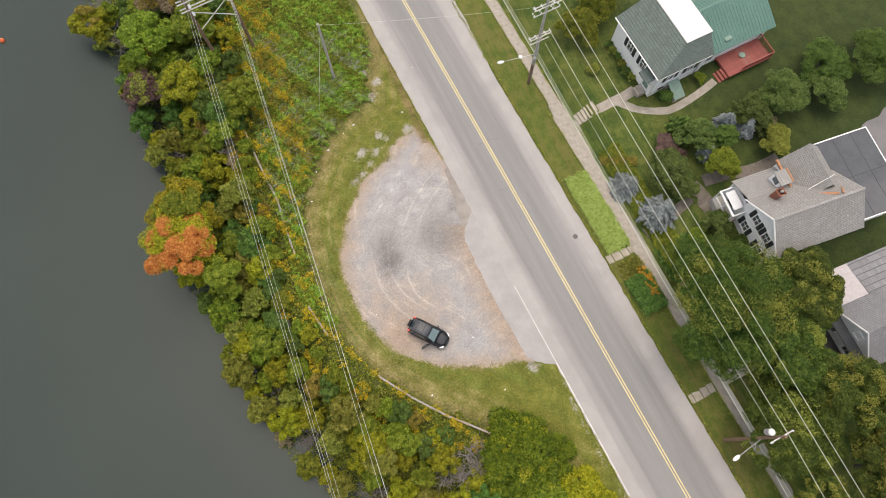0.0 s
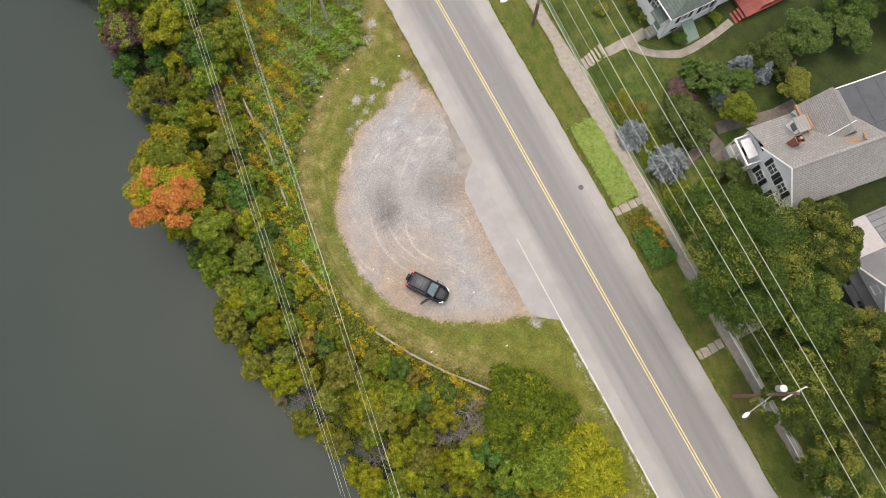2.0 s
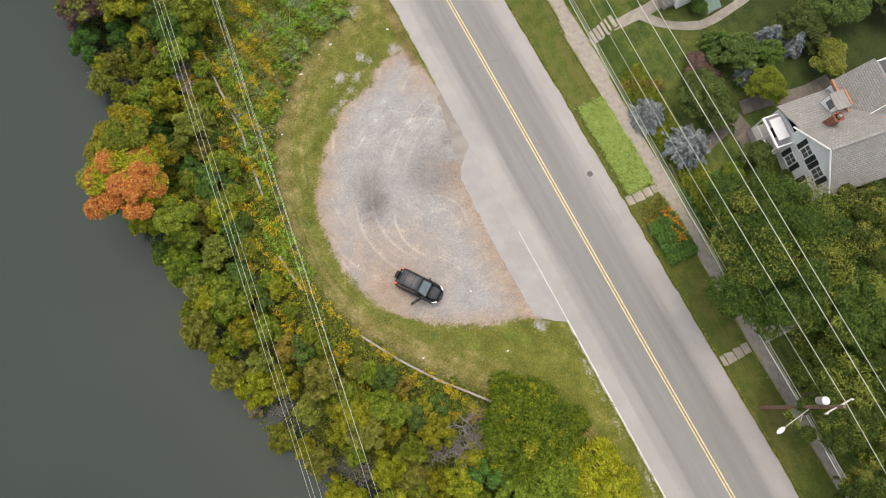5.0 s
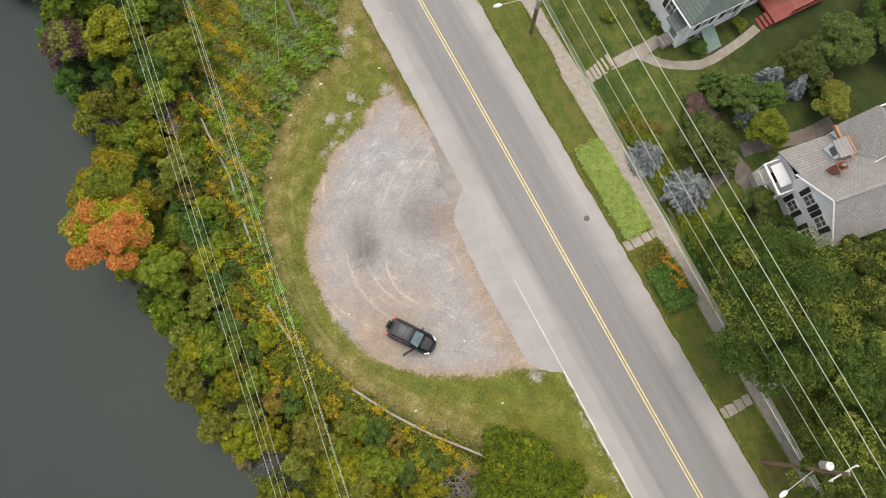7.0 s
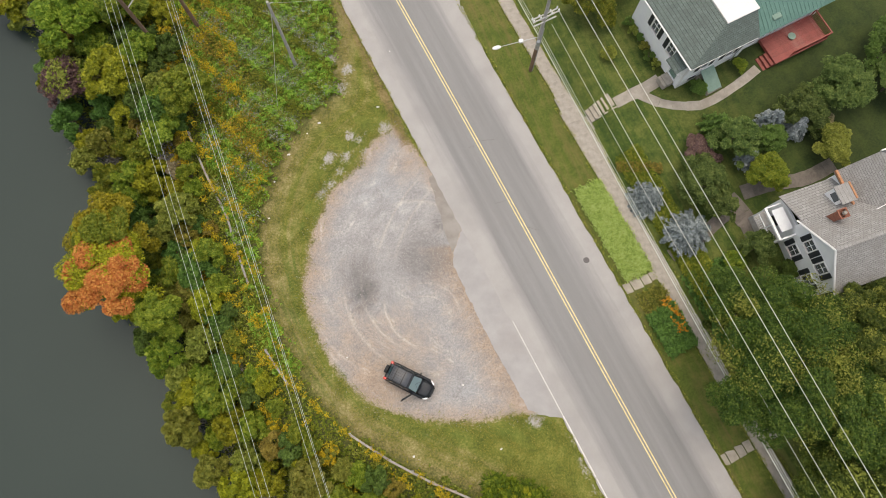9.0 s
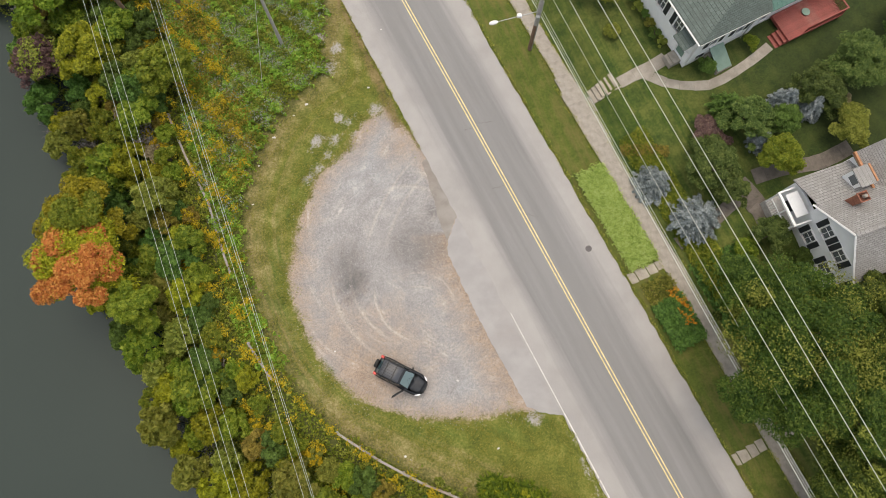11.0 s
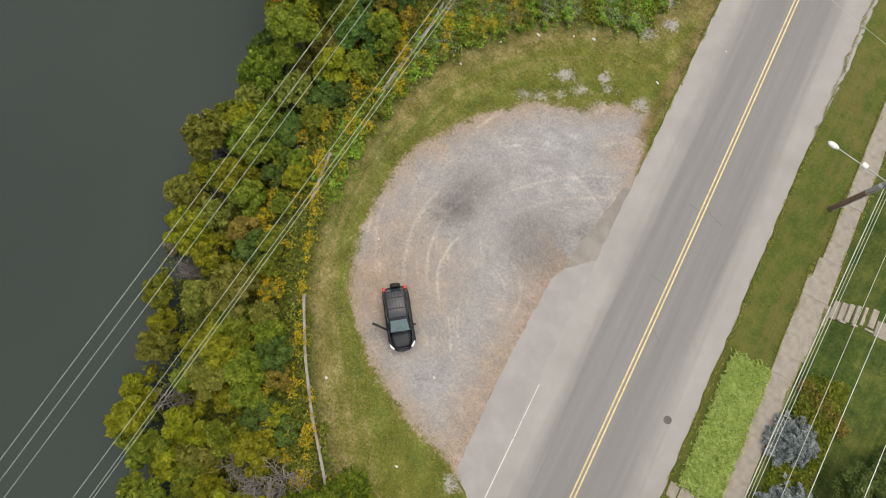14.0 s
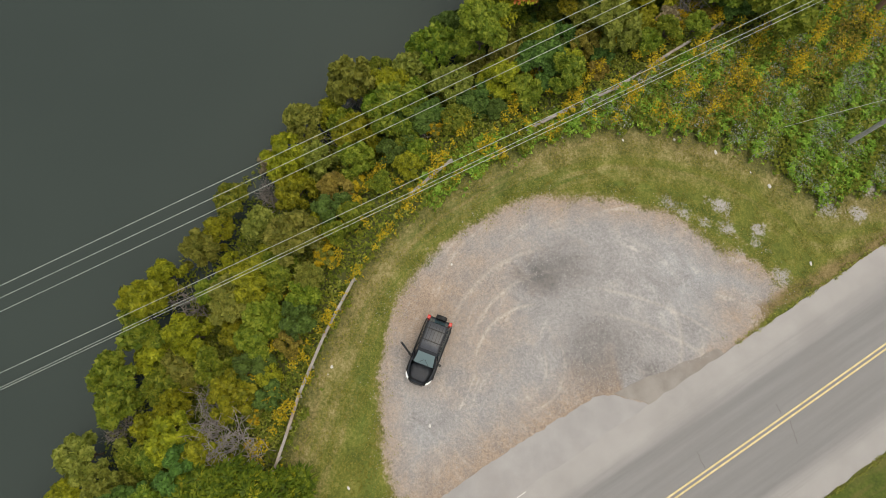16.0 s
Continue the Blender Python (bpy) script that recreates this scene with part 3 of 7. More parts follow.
def wall(bm, axis, at, a0, a1, z0, z1, thick, holes=()):
    """A wall along x (axis 0) or y (axis 1), its outer face at 'at', with rectangular openings (a, b, za, zb)."""
    ac = sorted({a0, a1, *[h[0] for h in holes], *[h[1] for h in holes]})
    zc = sorted({z0, z1, *[h[2] for h in holes], *[h[3] for h in holes]})

    def full(i, k):
        if not (0 <= i < len(ac) - 1 and 0 <= k < len(zc) - 1):
            return False
        ca, cz = (ac[i] + ac[i + 1]) / 2, (zc[k] + zc[k + 1]) / 2
        return not any(h[0] < ca < h[1] and h[2] < cz < h[3] for h in holes)

    made = {}

    def vert(i, k, side):
        if (i, k, side) not in made:
            o = at + (thick if side else 0)
            made[i, k, side] = bm.verts.new((ac[i], o, zc[k]) if axis == 0 else (o, ac[i], zc[k]))
        return made[i, k, side]

    for i in range(len(ac) - 1):
        for k in range(len(zc) - 1):
            if not full(i, k):
                continue
            ring = [(i, k), (i + 1, k), (i + 1, k + 1), (i, k + 1)]
            for side in (0, 1):
                bm.faces.new([vert(*q, side) for q in ring])
            for (p, q), (di, dk) in zip(zip(ring, ring[1:] + ring[:1]), ((0, -1), (1, 0), (0, 1), (-1, 0))):
                if not full(i + di, k + dk):
                    bm.faces.new((vert(*p, 0), vert(*q, 0), vert(*q, 1), vert(*p, 1)))
    bmesh.ops.recalc_face_normals(bm, faces=bm.faces)
    return bm


def walls(parent, material, label, *rows):
    for row in rows:
        if row[0] == "gable":
            bm = bmesh.new()
            gable(bm, *row[1:])
            part("gable_wall", bm, material, parent, label)
        else:
            part("wall", wall(bmesh.new(), *row), material, parent, label)


def polyline_distance(px, py, line):
    """Distance to a polyline, and the side: positive to its left."""
    best = np.full(px.shape, 1e9)
    side = np.zeros(px.shape)
    for (ax, ay), (bx, by) in zip(line, line[1:]):
        dx, dy = bx - ax, by - ay
        ln = dx * dx + dy * dy
        u = np.clip(((px - ax) * dx + (py - ay) * dy) / ln, 0, 1)
        qx, qy = px - ax - u * dx, py - ay - u * dy
        d = np.hypot(qx, qy)
        cr = dx * (py - ay) - dy * (px - ax)
        near = d < best - 1e-9
        side = np.where(near, np.sign(cr), side)
        best = np.minimum(best, d)
    return best, side


def inside_distance(px, py, ring):
    """Signed distance to a ring, positive inside."""
    d, _ = polyline_distance(px, py, list(ring) + [ring[0]])
    inside = np.zeros(px.shape, bool)
    for (ax, ay), (bx, by) in zip(ring, list(ring[1:]) + [ring[0]]):
        hit = ((ay > py) != (by > py)) & (px < (bx - ax) * (py - ay) / (by - ay + 1e-12) + ax)
        inside ^= hit
    return np.where(inside, d, -d)


# ---- the lie of the land ----
BANK = [(-90, 230), (-26, 62), (-22, 45), (-20, 33), (-17.6, 24), (-15.6, 15), (-12.2, 9.6), (-8, 6.2), (-5, 4), (-1, 1.7), (4, -1), (9, -8), (14, -20), (28, -55), (100, -230)]
SHORE = [(-110, 230), (-50, 70), (-38, 47), (-35.2, 40), (-32.5, 34.5), (-29.3, 31), (-30.8, 26), (-30.8, 22), (-28, 18.5), (-24.5, 15), (-23.4, 11.3), (-21.9, 7.2), (-19.0, 2.6), (-16.6, -1.1), (-13.8, -4.2), (-10.5, -6.7), (-6.4, -8.8), (-1.4, -11.4), (2.6, -13.8), (10, -22), (22, -50), (95, -230)]
GRAVEL = [(2.6, 28.2), (-0.2, 32.2), (-2.2, 34.6), (-4.3, 33.2), (-5.7, 30.9), (-8.3, 28.7), (-9.3, 26.5), (-10.35, 24), (-10.8, 21.5), (-11.3, 19.3), (-10.6, 16.4), (-9.7, 14.2), (-8.5, 12), (-6.9, 10.1), (-4.6, 8.5), (-1.2, 7.3), (2.84, 6.9), (7, 7.2), (9, 7.4), (11, 7.5), (9.5, 12), (5, 22)]
MOWN = [(-3, 60), (-9, 60), (-7, 45), (-7.6, 42), (-7.2, 38.6), (-10.5, 36), (-12.8, 33), (-14.2, 29.5), (-15.2, 25.7), (-15, 21.8), (-14.2, 18.6), (-13.1, 15.4), (-11.5, 11.7), (-9.3, 8.5), (-7.6, 6.7), (-4.8, 5), (-1.5, 3), (1.2, 1.7), (4.2, -0.2), (9.5, -5), (15, -16), (35, -60), (40, -58), (10, 20)]

APRON = [(1.52, 29.25), (3.74, 24.12), (8.2, 14.02), (11.36, 6.44), (9.9, 6.7), (8.7, 7.0), (7.87, 7.5), (6.4, 10.7), (5.22, 13.4), (3.6, 17.6), (2.33, 20.8), (2.2, 22.0), (1.9, 25.0)]


def smooth(x):
    x = np.clip(x, 0, 1)
    return x * x * (3 - 2 * x)


def height(x, y):
    x, y = np.asarray(x, float), np.asarray(y, float)
    n = (x - R0.x) * RN.x + (y - R0.y) * RN.y
    s = (x - R0.x) * RD.x + (y - R0.y) * RD.y
    start = 10.55 - 0.9 * smooth((s - 33) / 8)
    up = 1.15 * smooth((n - start) / 2.4) + (1.75 - 1.0 * smooth((s - 18) / 25)) * smooth((n - 13) / 12)
    db, sb = polyline_distance(x, y, BANK)
    ds, ss = polyline_distance(x, y, SHORE)
    west = sb < 0
    water = ss < 0
    k = db / (db + ds + 1e-6)
    down = np.where(west, np.where(water, -4.6 - 1.6 * smooth(ds / 6), -4.6 * smooth(k * 1.05)), 0)
    return up + down


def h1(x, y):
    return float(height(np.array([x]), np.array([y]))[0])


def axis_steps(lo, hi, step, far):
    core = np.arange(lo, hi + step / 2, step)
    out, d, e = [], step, 0.0
    while e < far:
        d *= 1.35
        e += d
        out.append(e)
    out = np.array(out)
    return np.concatenate([lo - out[::-1], core, hi + out])


def build_ground():
    xs, ys = axis_steps(-44, 56, 0.45, 1500), axis_steps(-24, 62, 0.45, 1500)
    gx, gy = np.meshgrid(xs, ys)
    px, py = gx.ravel(), gy.ravel()
    pz = height(px, py)
    n = (px - R0.x) * RN.x + (py - R0.y) * RN.y
    s = (px - R0.x) * RD.x + (py - R0.y) * RD.y
    wob = 0.03 * np.sin(px * 1.7 + 2 * np.sin(py * 0.9)) + 0.03 * np.sin(py * 2.3 + px)
    pav = inside_distance(px, py, APRON)
    flat = (np.abs(n) < 5.4) | ((n > 8) & (n < 11)) | (pav > -1.2)
    pz = pz + np.where(flat, -0.03, wob * 0.6)
    pz = pz + np.where((pav > -1.2) & (pav < 0.3) & (np.abs(n) > 5.4), 0.003, 0.0)
    w, h = len(xs), len(ys)
    i = np.arange((h - 1) * (w - 1))
    a = (i // (w - 1)) * w + i % (w - 1)
    faces = np.stack([a, a + 1, a + w + 1, a + w], 1)
    me = bpy.data.meshes.new("ground")
    me.from_pydata(np.stack([px, py, pz], 1).tolist(), [], faces.tolist())
    grav = inside_distance(px, py, GRAVEL)
    spots = [(-8.9, 31.3, 0.3), (-8.3, 32.2, 0.35), (-8.6, 31.7, 0.3), (-6.3, 33.9, 0.4), (-5.6, 33.5, 0.4), (-5.0, 34.2, 0.3), (-6.8, 31.8, 0.3), (-7.4, 30.9, 0.35), (-7.0, 39.1, 0.6), (-7.6, 42.2, 0.45), (-6.2, 41.0, 0.4), (8.4, 6.6, 0.6), (-2.8, 34.4, 0.5), (-4.6, 32.2, 0.5), (-9.3, 28.6, 0.45), (-8.4, 29.3, 0.4)]
    dirt = np.max([r - np.hypot(px - cx, py - cy) for cx, cy, r in spots], 0) - 0.05
    edge = -np.abs(n + 5.6) + 0.5
    dirt = np.maximum(dirt, np.where((grav < 0) & (s > 40), edge - 0.5, -5))
    cx, cy = 0.5, 20.5
    data = {
        "grav": grav,
        "mow": inside_distance(px, py, MOWN),
        "dirt": dirt,
        "east": n - 4.9,
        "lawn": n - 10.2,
        "oil": 1.05 - np.hypot((px + 5.8) / 1.9, (py - 18.9) / 2.5),
        "wash": np.maximum(np.maximum(1.0 - np.hypot((px + 0.2) / 3.6, (py - 21.6) / 3.4), 0.8 - np.hypot((px + 6.2) / 3.2, (py - 20.6) / 3.6)), 0.75 - np.hypot((px - 1.4) / 1.4, (py - 24.6) / 2.6)),
        "cool": np.clip(np.maximum(1.1 - np.hypot((px + 3.6) / 4.6, (py - 29.5) / 5.0), 0.9 - np.hypot((px - 2.5) / 4.5, (py - 9.2) / 2.6)), 0, 1),
        "litter": np.where(s < 10.5, 0.45 - np.abs(n + 5.75 + 0.06 * (s - 5)), -3.0),
        "tan": np.clip(np.maximum(np.maximum(0.95 - np.hypot(px + 5.5, (py - 11.0) * 0.8) / 8.5, 0.6 - np.hypot(px + 1.0, py - 31) / 5.0), np.where(py < 22.5, 0.95 + np.minimum(pav, 0) / 3.6, 0)), 0, 1),
        "swirl": np.hypot(px - cx, (py - cy) * 0.9),
        "turn": np.hypot(px + 22.0, py - 40.0),
    }
    for key, values in data.items():
        at = me.attributes.new(key, "FLOAT", "POINT")
        at.data.foreach_set("value", values.astype(np.float32))
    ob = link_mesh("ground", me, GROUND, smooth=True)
    return tagged(ob, "grass, gravel lot, lawns and wooded bank by the river", "ground", kind="structure")


build_ground()


def build_water():
    bm = bmesh.new()
    for lo, hi in (((-1600, -1600), (1600, 1600)),):
        vs = [bm.verts.new((x, y, -4.2)) for x, y in ((lo[0], lo[1]), (hi[0], lo[1]), (hi[0], hi[1]), (lo[0], hi[1]))]
        bm.faces.new(vs)
    return tagged(part("water", bm, WATER), "calm dark grey-green river water", "river", kind="structure")


build_water()


# ---- road ----
def strip(bm, line, half, z):
    """A flat ribbon along (s, n) points."""
    prev = None
    for i, (s, n) in enumerate(line):
        a, b = bm.verts.new((s, n - half, z)), bm.verts.new((s, n + half, z))
        if prev:
            bm.faces.new((prev[0], a, b, prev[1]))
        prev = (a, b)


def build_road():
    rnd = random.Random(3)
    bm = bmesh.new()
    prev = None
    s = -300.0
    while s < 420:
        left, right = -5.24 + rnd.uniform(-0.07, 0.07), 5.05 + rnd.uniform(-0.09, 0.09)
        if s < 6:
            right += 0.5 * min(1, (6 - s) / 8)
        row = [bm.verts.new((s, n, z)) for n, z in ((left, -0.08), (left, 0.012), (-2.5, 0.03), (0, 0.04), (2.5, 0.03), (right, 0.012), (right, -0.08))]
        if prev:
            for k in range(6):
                bm.faces.new((prev[k], row[k], row[k + 1], prev[k + 1]))
        prev = row
        s += 0.7 if -15 < s < 75 else 6
    ob = part("road", bm, ROADMAT)
    ob.matrix_world = ROADM
    tagged(ob, "worn grey two-lane asphalt road with pale shoulders", "road", kind="structure")
    for side in (-1, 1):
        bm = bmesh.new()
        strip(bm, [(s, side * 0.13 + 0.04 * math.sin(s * 0.11), 0)[:2] for s in np.arange(-300, 420, 3.0)], 0.055, 0.0455)
        part("centre_line", bm, YELLOW, ob, "worn yellow painted line")
    bm = bmesh.new()
    s = 29.6
    while s < 420:
        ln = rnd.uniform(0.8, 3.5)
        strip(bm, [(s, -5.08), (s + ln, -5.08)], (0.03 if s < 38 else 0.05) + rnd.uniform(0, 0.015), 0.021)
        s += ln + rnd.choice([0.0, 0.04, 0.12])
    part("edge_line", bm, LINEWHITE, ob, "worn white painted edge line")
    for s0, n0, s1, n1 in ((13.1, 0.3, 13.6, 1.7), (13.3, -0.3, 13.2, -1.0), (22.6, 0.2, 23.3, 1.1), (19.4, -0.2, 19.2, -1.3)):
        bm = bmesh.new()
        k = 9
        pts = [(s0 + (s1 - s0) * i / k + rnd.uniform(-0.06, 0.06), n0 + (n1 - n0) * i / k + rnd.uniform(-0.05, 0.05)) for i in range(k + 1)]
        for (sa, na), (sb, nb) in zip(pts, pts[1:]):
            dx, dy = sb - sa, nb - na
            ln = math.hypot(dx, dy)
            ox, oy = -dy / ln * 0.011, dx / ln * 0.011
            z = 0.047 - 0.0056 * max(abs(na), abs(nb)) * 0.7
            bm.faces.new([bm.verts.new(p) for p in ((sa - ox, na - oy, z), (sb - ox, nb - oy, z), (sb + ox, nb + oy, z), (sa + ox, na + oy, z))])
        part("crack", bm, CRACK, ob, "thin dark crack")
    cover = part("manhole_cover", tubes(((27.75, 3.55, -0.02), (27.75, 3.55, 0.034), 0.28, 0.28), seg=20), IRON, ob, "round cast iron cover")
    return ob


ROAD = build_road()


def build_apron():
    rnd = random.Random(9)

    def slab(name, corners, material, label, top):
        ring = []
        for (ax, ay), (bx, by) in zip(corners, corners[1:] + corners[:1]):
            k = max(1, int(math.hypot(bx - ax, by - ay) / 0.3))
            for q in range(k):
                u = q / k
                loose = 0.07 if ((ax + bx) / 2 - R0.x) * RN.x + ((ay + by) / 2 - R0.y) * RN.y < -5.3 else 0.0
                ring.append((ax + (bx - ax) * u + rnd.uniform(-loose, loose), ay + (by - ay) * u + rnd.uniform(-loose, loose)))
        tagged(part(name, solid(bmesh.new(), ring, -0.1, top), material), label, "pavement", kind="structure")

    slab("apron", [(3.74, 24.12), (8.2, 14.02), (11.36, 6.44), (9.9, 6.7), (8.7, 7.0), (7.87, 7.5), (6.4, 10.7), (5.22, 13.4), (3.6, 17.6), (2.42, 20.9), (2.6, 21.9), (3.35, 23.75)], ASPH2, "pale worn asphalt apron between road and gravel", 0.006)
    slab("pavement_patch", [(3.6, 24.12), (3.3, 23.7), (2.52, 21.95), (2.0, 23.4), (1.7, 25.4), (1.25, 27.4), (0.9, 29.2), (1.3, 29.6), (1.6, 29.0)], ASPH4, "dusty brown worn asphalt edge beside the gravel", 0.002)


build_apron()


# ---- pavement slabs ----
def build_sidewalk():
    ob = thing("sidewalk", (0, 0, 0), "weathered tan concrete sidewalk of cast slabs", "sidewalk", kind="structure")
    ob.matrix_world = ROADM
    rnd = random.Random(5)
    meshes = {}
    s = -40.0
    while s < 95:
        ln = 1.5
        n0, n1 = (8.86, 10.24) if s < 12.4 else (8.66, 10.3) if s < 13.9 else (8.44, 10.36) if s < 20 else (8.5, 10.15) if s < 26 else (8.4, 9.95) if s < 33 else ((8.36, 9.86) if s < 40 else (8.3, 9.68) if s < 47 else (8.25, 9.5))
        if 14 < s < 16.4:
            n1 = 10.7
        key = (n0, n1)
        if key not in meshes:
            bm = boxes(((0.002, n0, -0.1), (ln - 0.002, n1, 0.045)))
            me = bpy.data.meshes.new("slab")
            bm.to_mesh(me)
            bm.free()
            me.materials.append(CONCRETE)
            meshes[key] = me
        slab = new("slab", meshes[key])
        slab.parent = ob
        slab.matrix_basis = pose(s, rnd.uniform(-0.03, 0.03), rnd.uniform(-0.004, 0.004), rnd.uniform(-0.1, 0.1), rnd.uniform(-0.1, 0.1), rnd.uniform(-0.15, 0.15))
        s += ln
    part("bed", boxes(((-40, 8.95, -0.2), (40, 9.9, 0.03)), ((40, 8.5, -0.2), (95, 9.5, 0.03))), CONCRETE, ob, "grey joint filling")
    return ob


build_sidewalk()


def flat_path(name, centre, width, material, label, piece, lift=0.05, gap=0.008, seed=1):
    """Slabs laid along a curved line of (x, y), each on the slope under it."""
    ob = thing(name, (0, 0, 0), label, "garden path", kind="structure")
    rnd = random.Random(seed)
    pts = [Vector((x, y, 0)) for x, y in centre]
    fine = []
    for k in range(len(pts) - 1):
        p0, p1, p2, p3 = pts[max(k - 1, 0)], pts[k], pts[k + 1], pts[min(k + 2, len(pts) - 1)]
        for i in range(20):
            u = i / 20
            fine.append(0.5 * ((2 * p1) + (p2 - p0) * u + (2 * p0 - 5 * p1 + 4 * p2 - p3) * u * u + (3 * p1 - p0 - 3 * p2 + p3) * u ** 3))
    fine.append(pts[-1])
    stops, run = [fine[0]], 0.0
    for a, b in zip(fine, fine[1:]):
        run += (b - a).length
        if run >= piece:
            stops.append(b)
            run = 0.0
    for k, (a, b) in enumerate(zip(stops, stops[1:])):
        d = (b - a).normalized()
        before = (a - stops[k - 1]).normalized() if k else d
        after = (stops[k + 2] - b).normalized() if k + 2 < len(stops) else d
        na, nb = (before + d), (d + after)
        na, nb = Vector((-na.y, na.x, 0)).normalized(), Vector((-nb.y, nb.x, 0)).normalized()
        half = width / 2 + rnd.uniform(-0.03, 0.03)
        bm = bmesh.new()
        top, low = [], []
        for q in (a + d * gap - na * half, b - d * gap - nb * half, b - d * gap + nb * half, a + d * gap + na * half):
            z = h1(q.x, q.y)
            top.append(bm.verts.new((q.x, q.y, z + lift)))
            low.append(bm.verts.new((q.x, q.y, z - 0.15)))
        bm.faces.new(top)
        for i in range(4):
            j = (i + 1) % 4
            bm.faces.new((low[i], low[j], top[j], top[i]))
        part("slab", bm, material, ob)
    return ob


flat_path("front_path", [rp(15.9, 13.2)[:2], (20.0, 35.3), (21.8, 35.9), (23.6, 36.75)], 1.15, CONCRETE, "pale concrete path up to the front porch", 1.5)
flat_path("curved_path", [(20.9, 35.7), (21.6, 35.25), (23.25, 34.2), (25.0, 33.7), (26.6, 33.5), (28.25, 34.1), (30.3, 35.2), (32.2, 36.5)], 0.85, CONCRETE, "narrow curved concrete path to the deck steps", 1.2, seed=2)
flat_path("paver_path", [rp(30.9, 10.6)[:2], rp(30.6, 13.5)[:2], rp(29.9, 17)[:2], (28.6, 22.4), (30.2, 21.6)], 1.2, PAVER, "dark brown paver path up to the porch", 0.7, seed=3)
flat_path("patio", [(27.7, 24.6), (28.4, 23.6), (29.2, 22.0), (29.6, 20.3)], 1.6, PAVER, "brown stone patio beside the porch", 0.9, seed=4)
flat_path("back_path", [(29.0, 24.9), (31.5, 25.4), (34.5, 25.6), (37.5, 26.8)], 1.3, PAVER, "brown paver path behind the shrubs", 0.9, seed=6)
flat_path("shaded_path", [rp(48.0, 9.6)[:2], rp(47.9, 11.5)[:2], rp(47.7, 14.5)[:2]], 1.2, STONE, "pale stone path under the trees", 0.6, seed=5)


def build_stone_row(s, n0, n1, widths, label):
    ob = thing("stepping_stones", (0, 0, 0), label, "stepping stones", "stepping stones across the verge")
    ob.matrix_world = ROADM
    rnd = random.Random(int(s))
    n = n0
    for w in widths:
        ring = [(s - 0.5 + rnd.uniform(-0.08, 0.08), n + 0.04), (s + 0.45 + rnd.uniform(-0.08, 0.08), n + 0.05), (s + 0.5 + rnd.uniform(-0.06, 0.06), n + w - 0.05), (s - 0.42 + rnd.uniform(-0.08, 0.08), n + w - 0.04)]
        part("stone", solid(bmesh.new(), ring, -0.08, 0.06 + rnd.uniform(-0.01, 0.015)), STONE, ob)
        n += w
    return ob


build_stone_row(31.75, 5.25, 8.5, (0.75, 1.05, 0.85, 0.6), "pale flat stones crossing the verge by the flower bed")
build_stone_row(48.2, 5.2, 8.4, (0.5, 0.9, 0.8, 0.75), "pale flat stones set in the mown verge")


def build_front_steps():
    ob = thing("garden_steps", (0, 0, 0), "five worn stone steps with a low kerb up the lawn", "steps")
    ob.matrix_world = ROADM
    for k in range(6):
        part("tread", boxes(((14.95 - 0.05 * k, 10.68 + 0.4 * k, -0.2), (16.3 - 0.05 * k, 10.68 + 0.4 * k + 0.42, 0.2 * (k + 1))), bevel=0.02), STONE, ob)
    for side in (16.2,):
        part("kerb", boxes(((side, 11.2, -0.1), (side + 0.14, 11.9, 0.52)), ((side, 11.9, -0.1), (side + 0.14, 12.6, 0.9)), ((side, 12.6, 0), (side + 0.14, 13.2, 1.18))), STONE, ob, "pale stone kerb")


build_front_steps()


# ---- houses ----
def house_frame(name, corner, u, label, category="house"):
    ob = new(name)
    a = math.atan2(u[1], u[0])
    ob.matrix_world = Matrix.Translation(corner) @ Matrix.Rotation(a, 4, "Z")
    return tagged(ob, label, category)


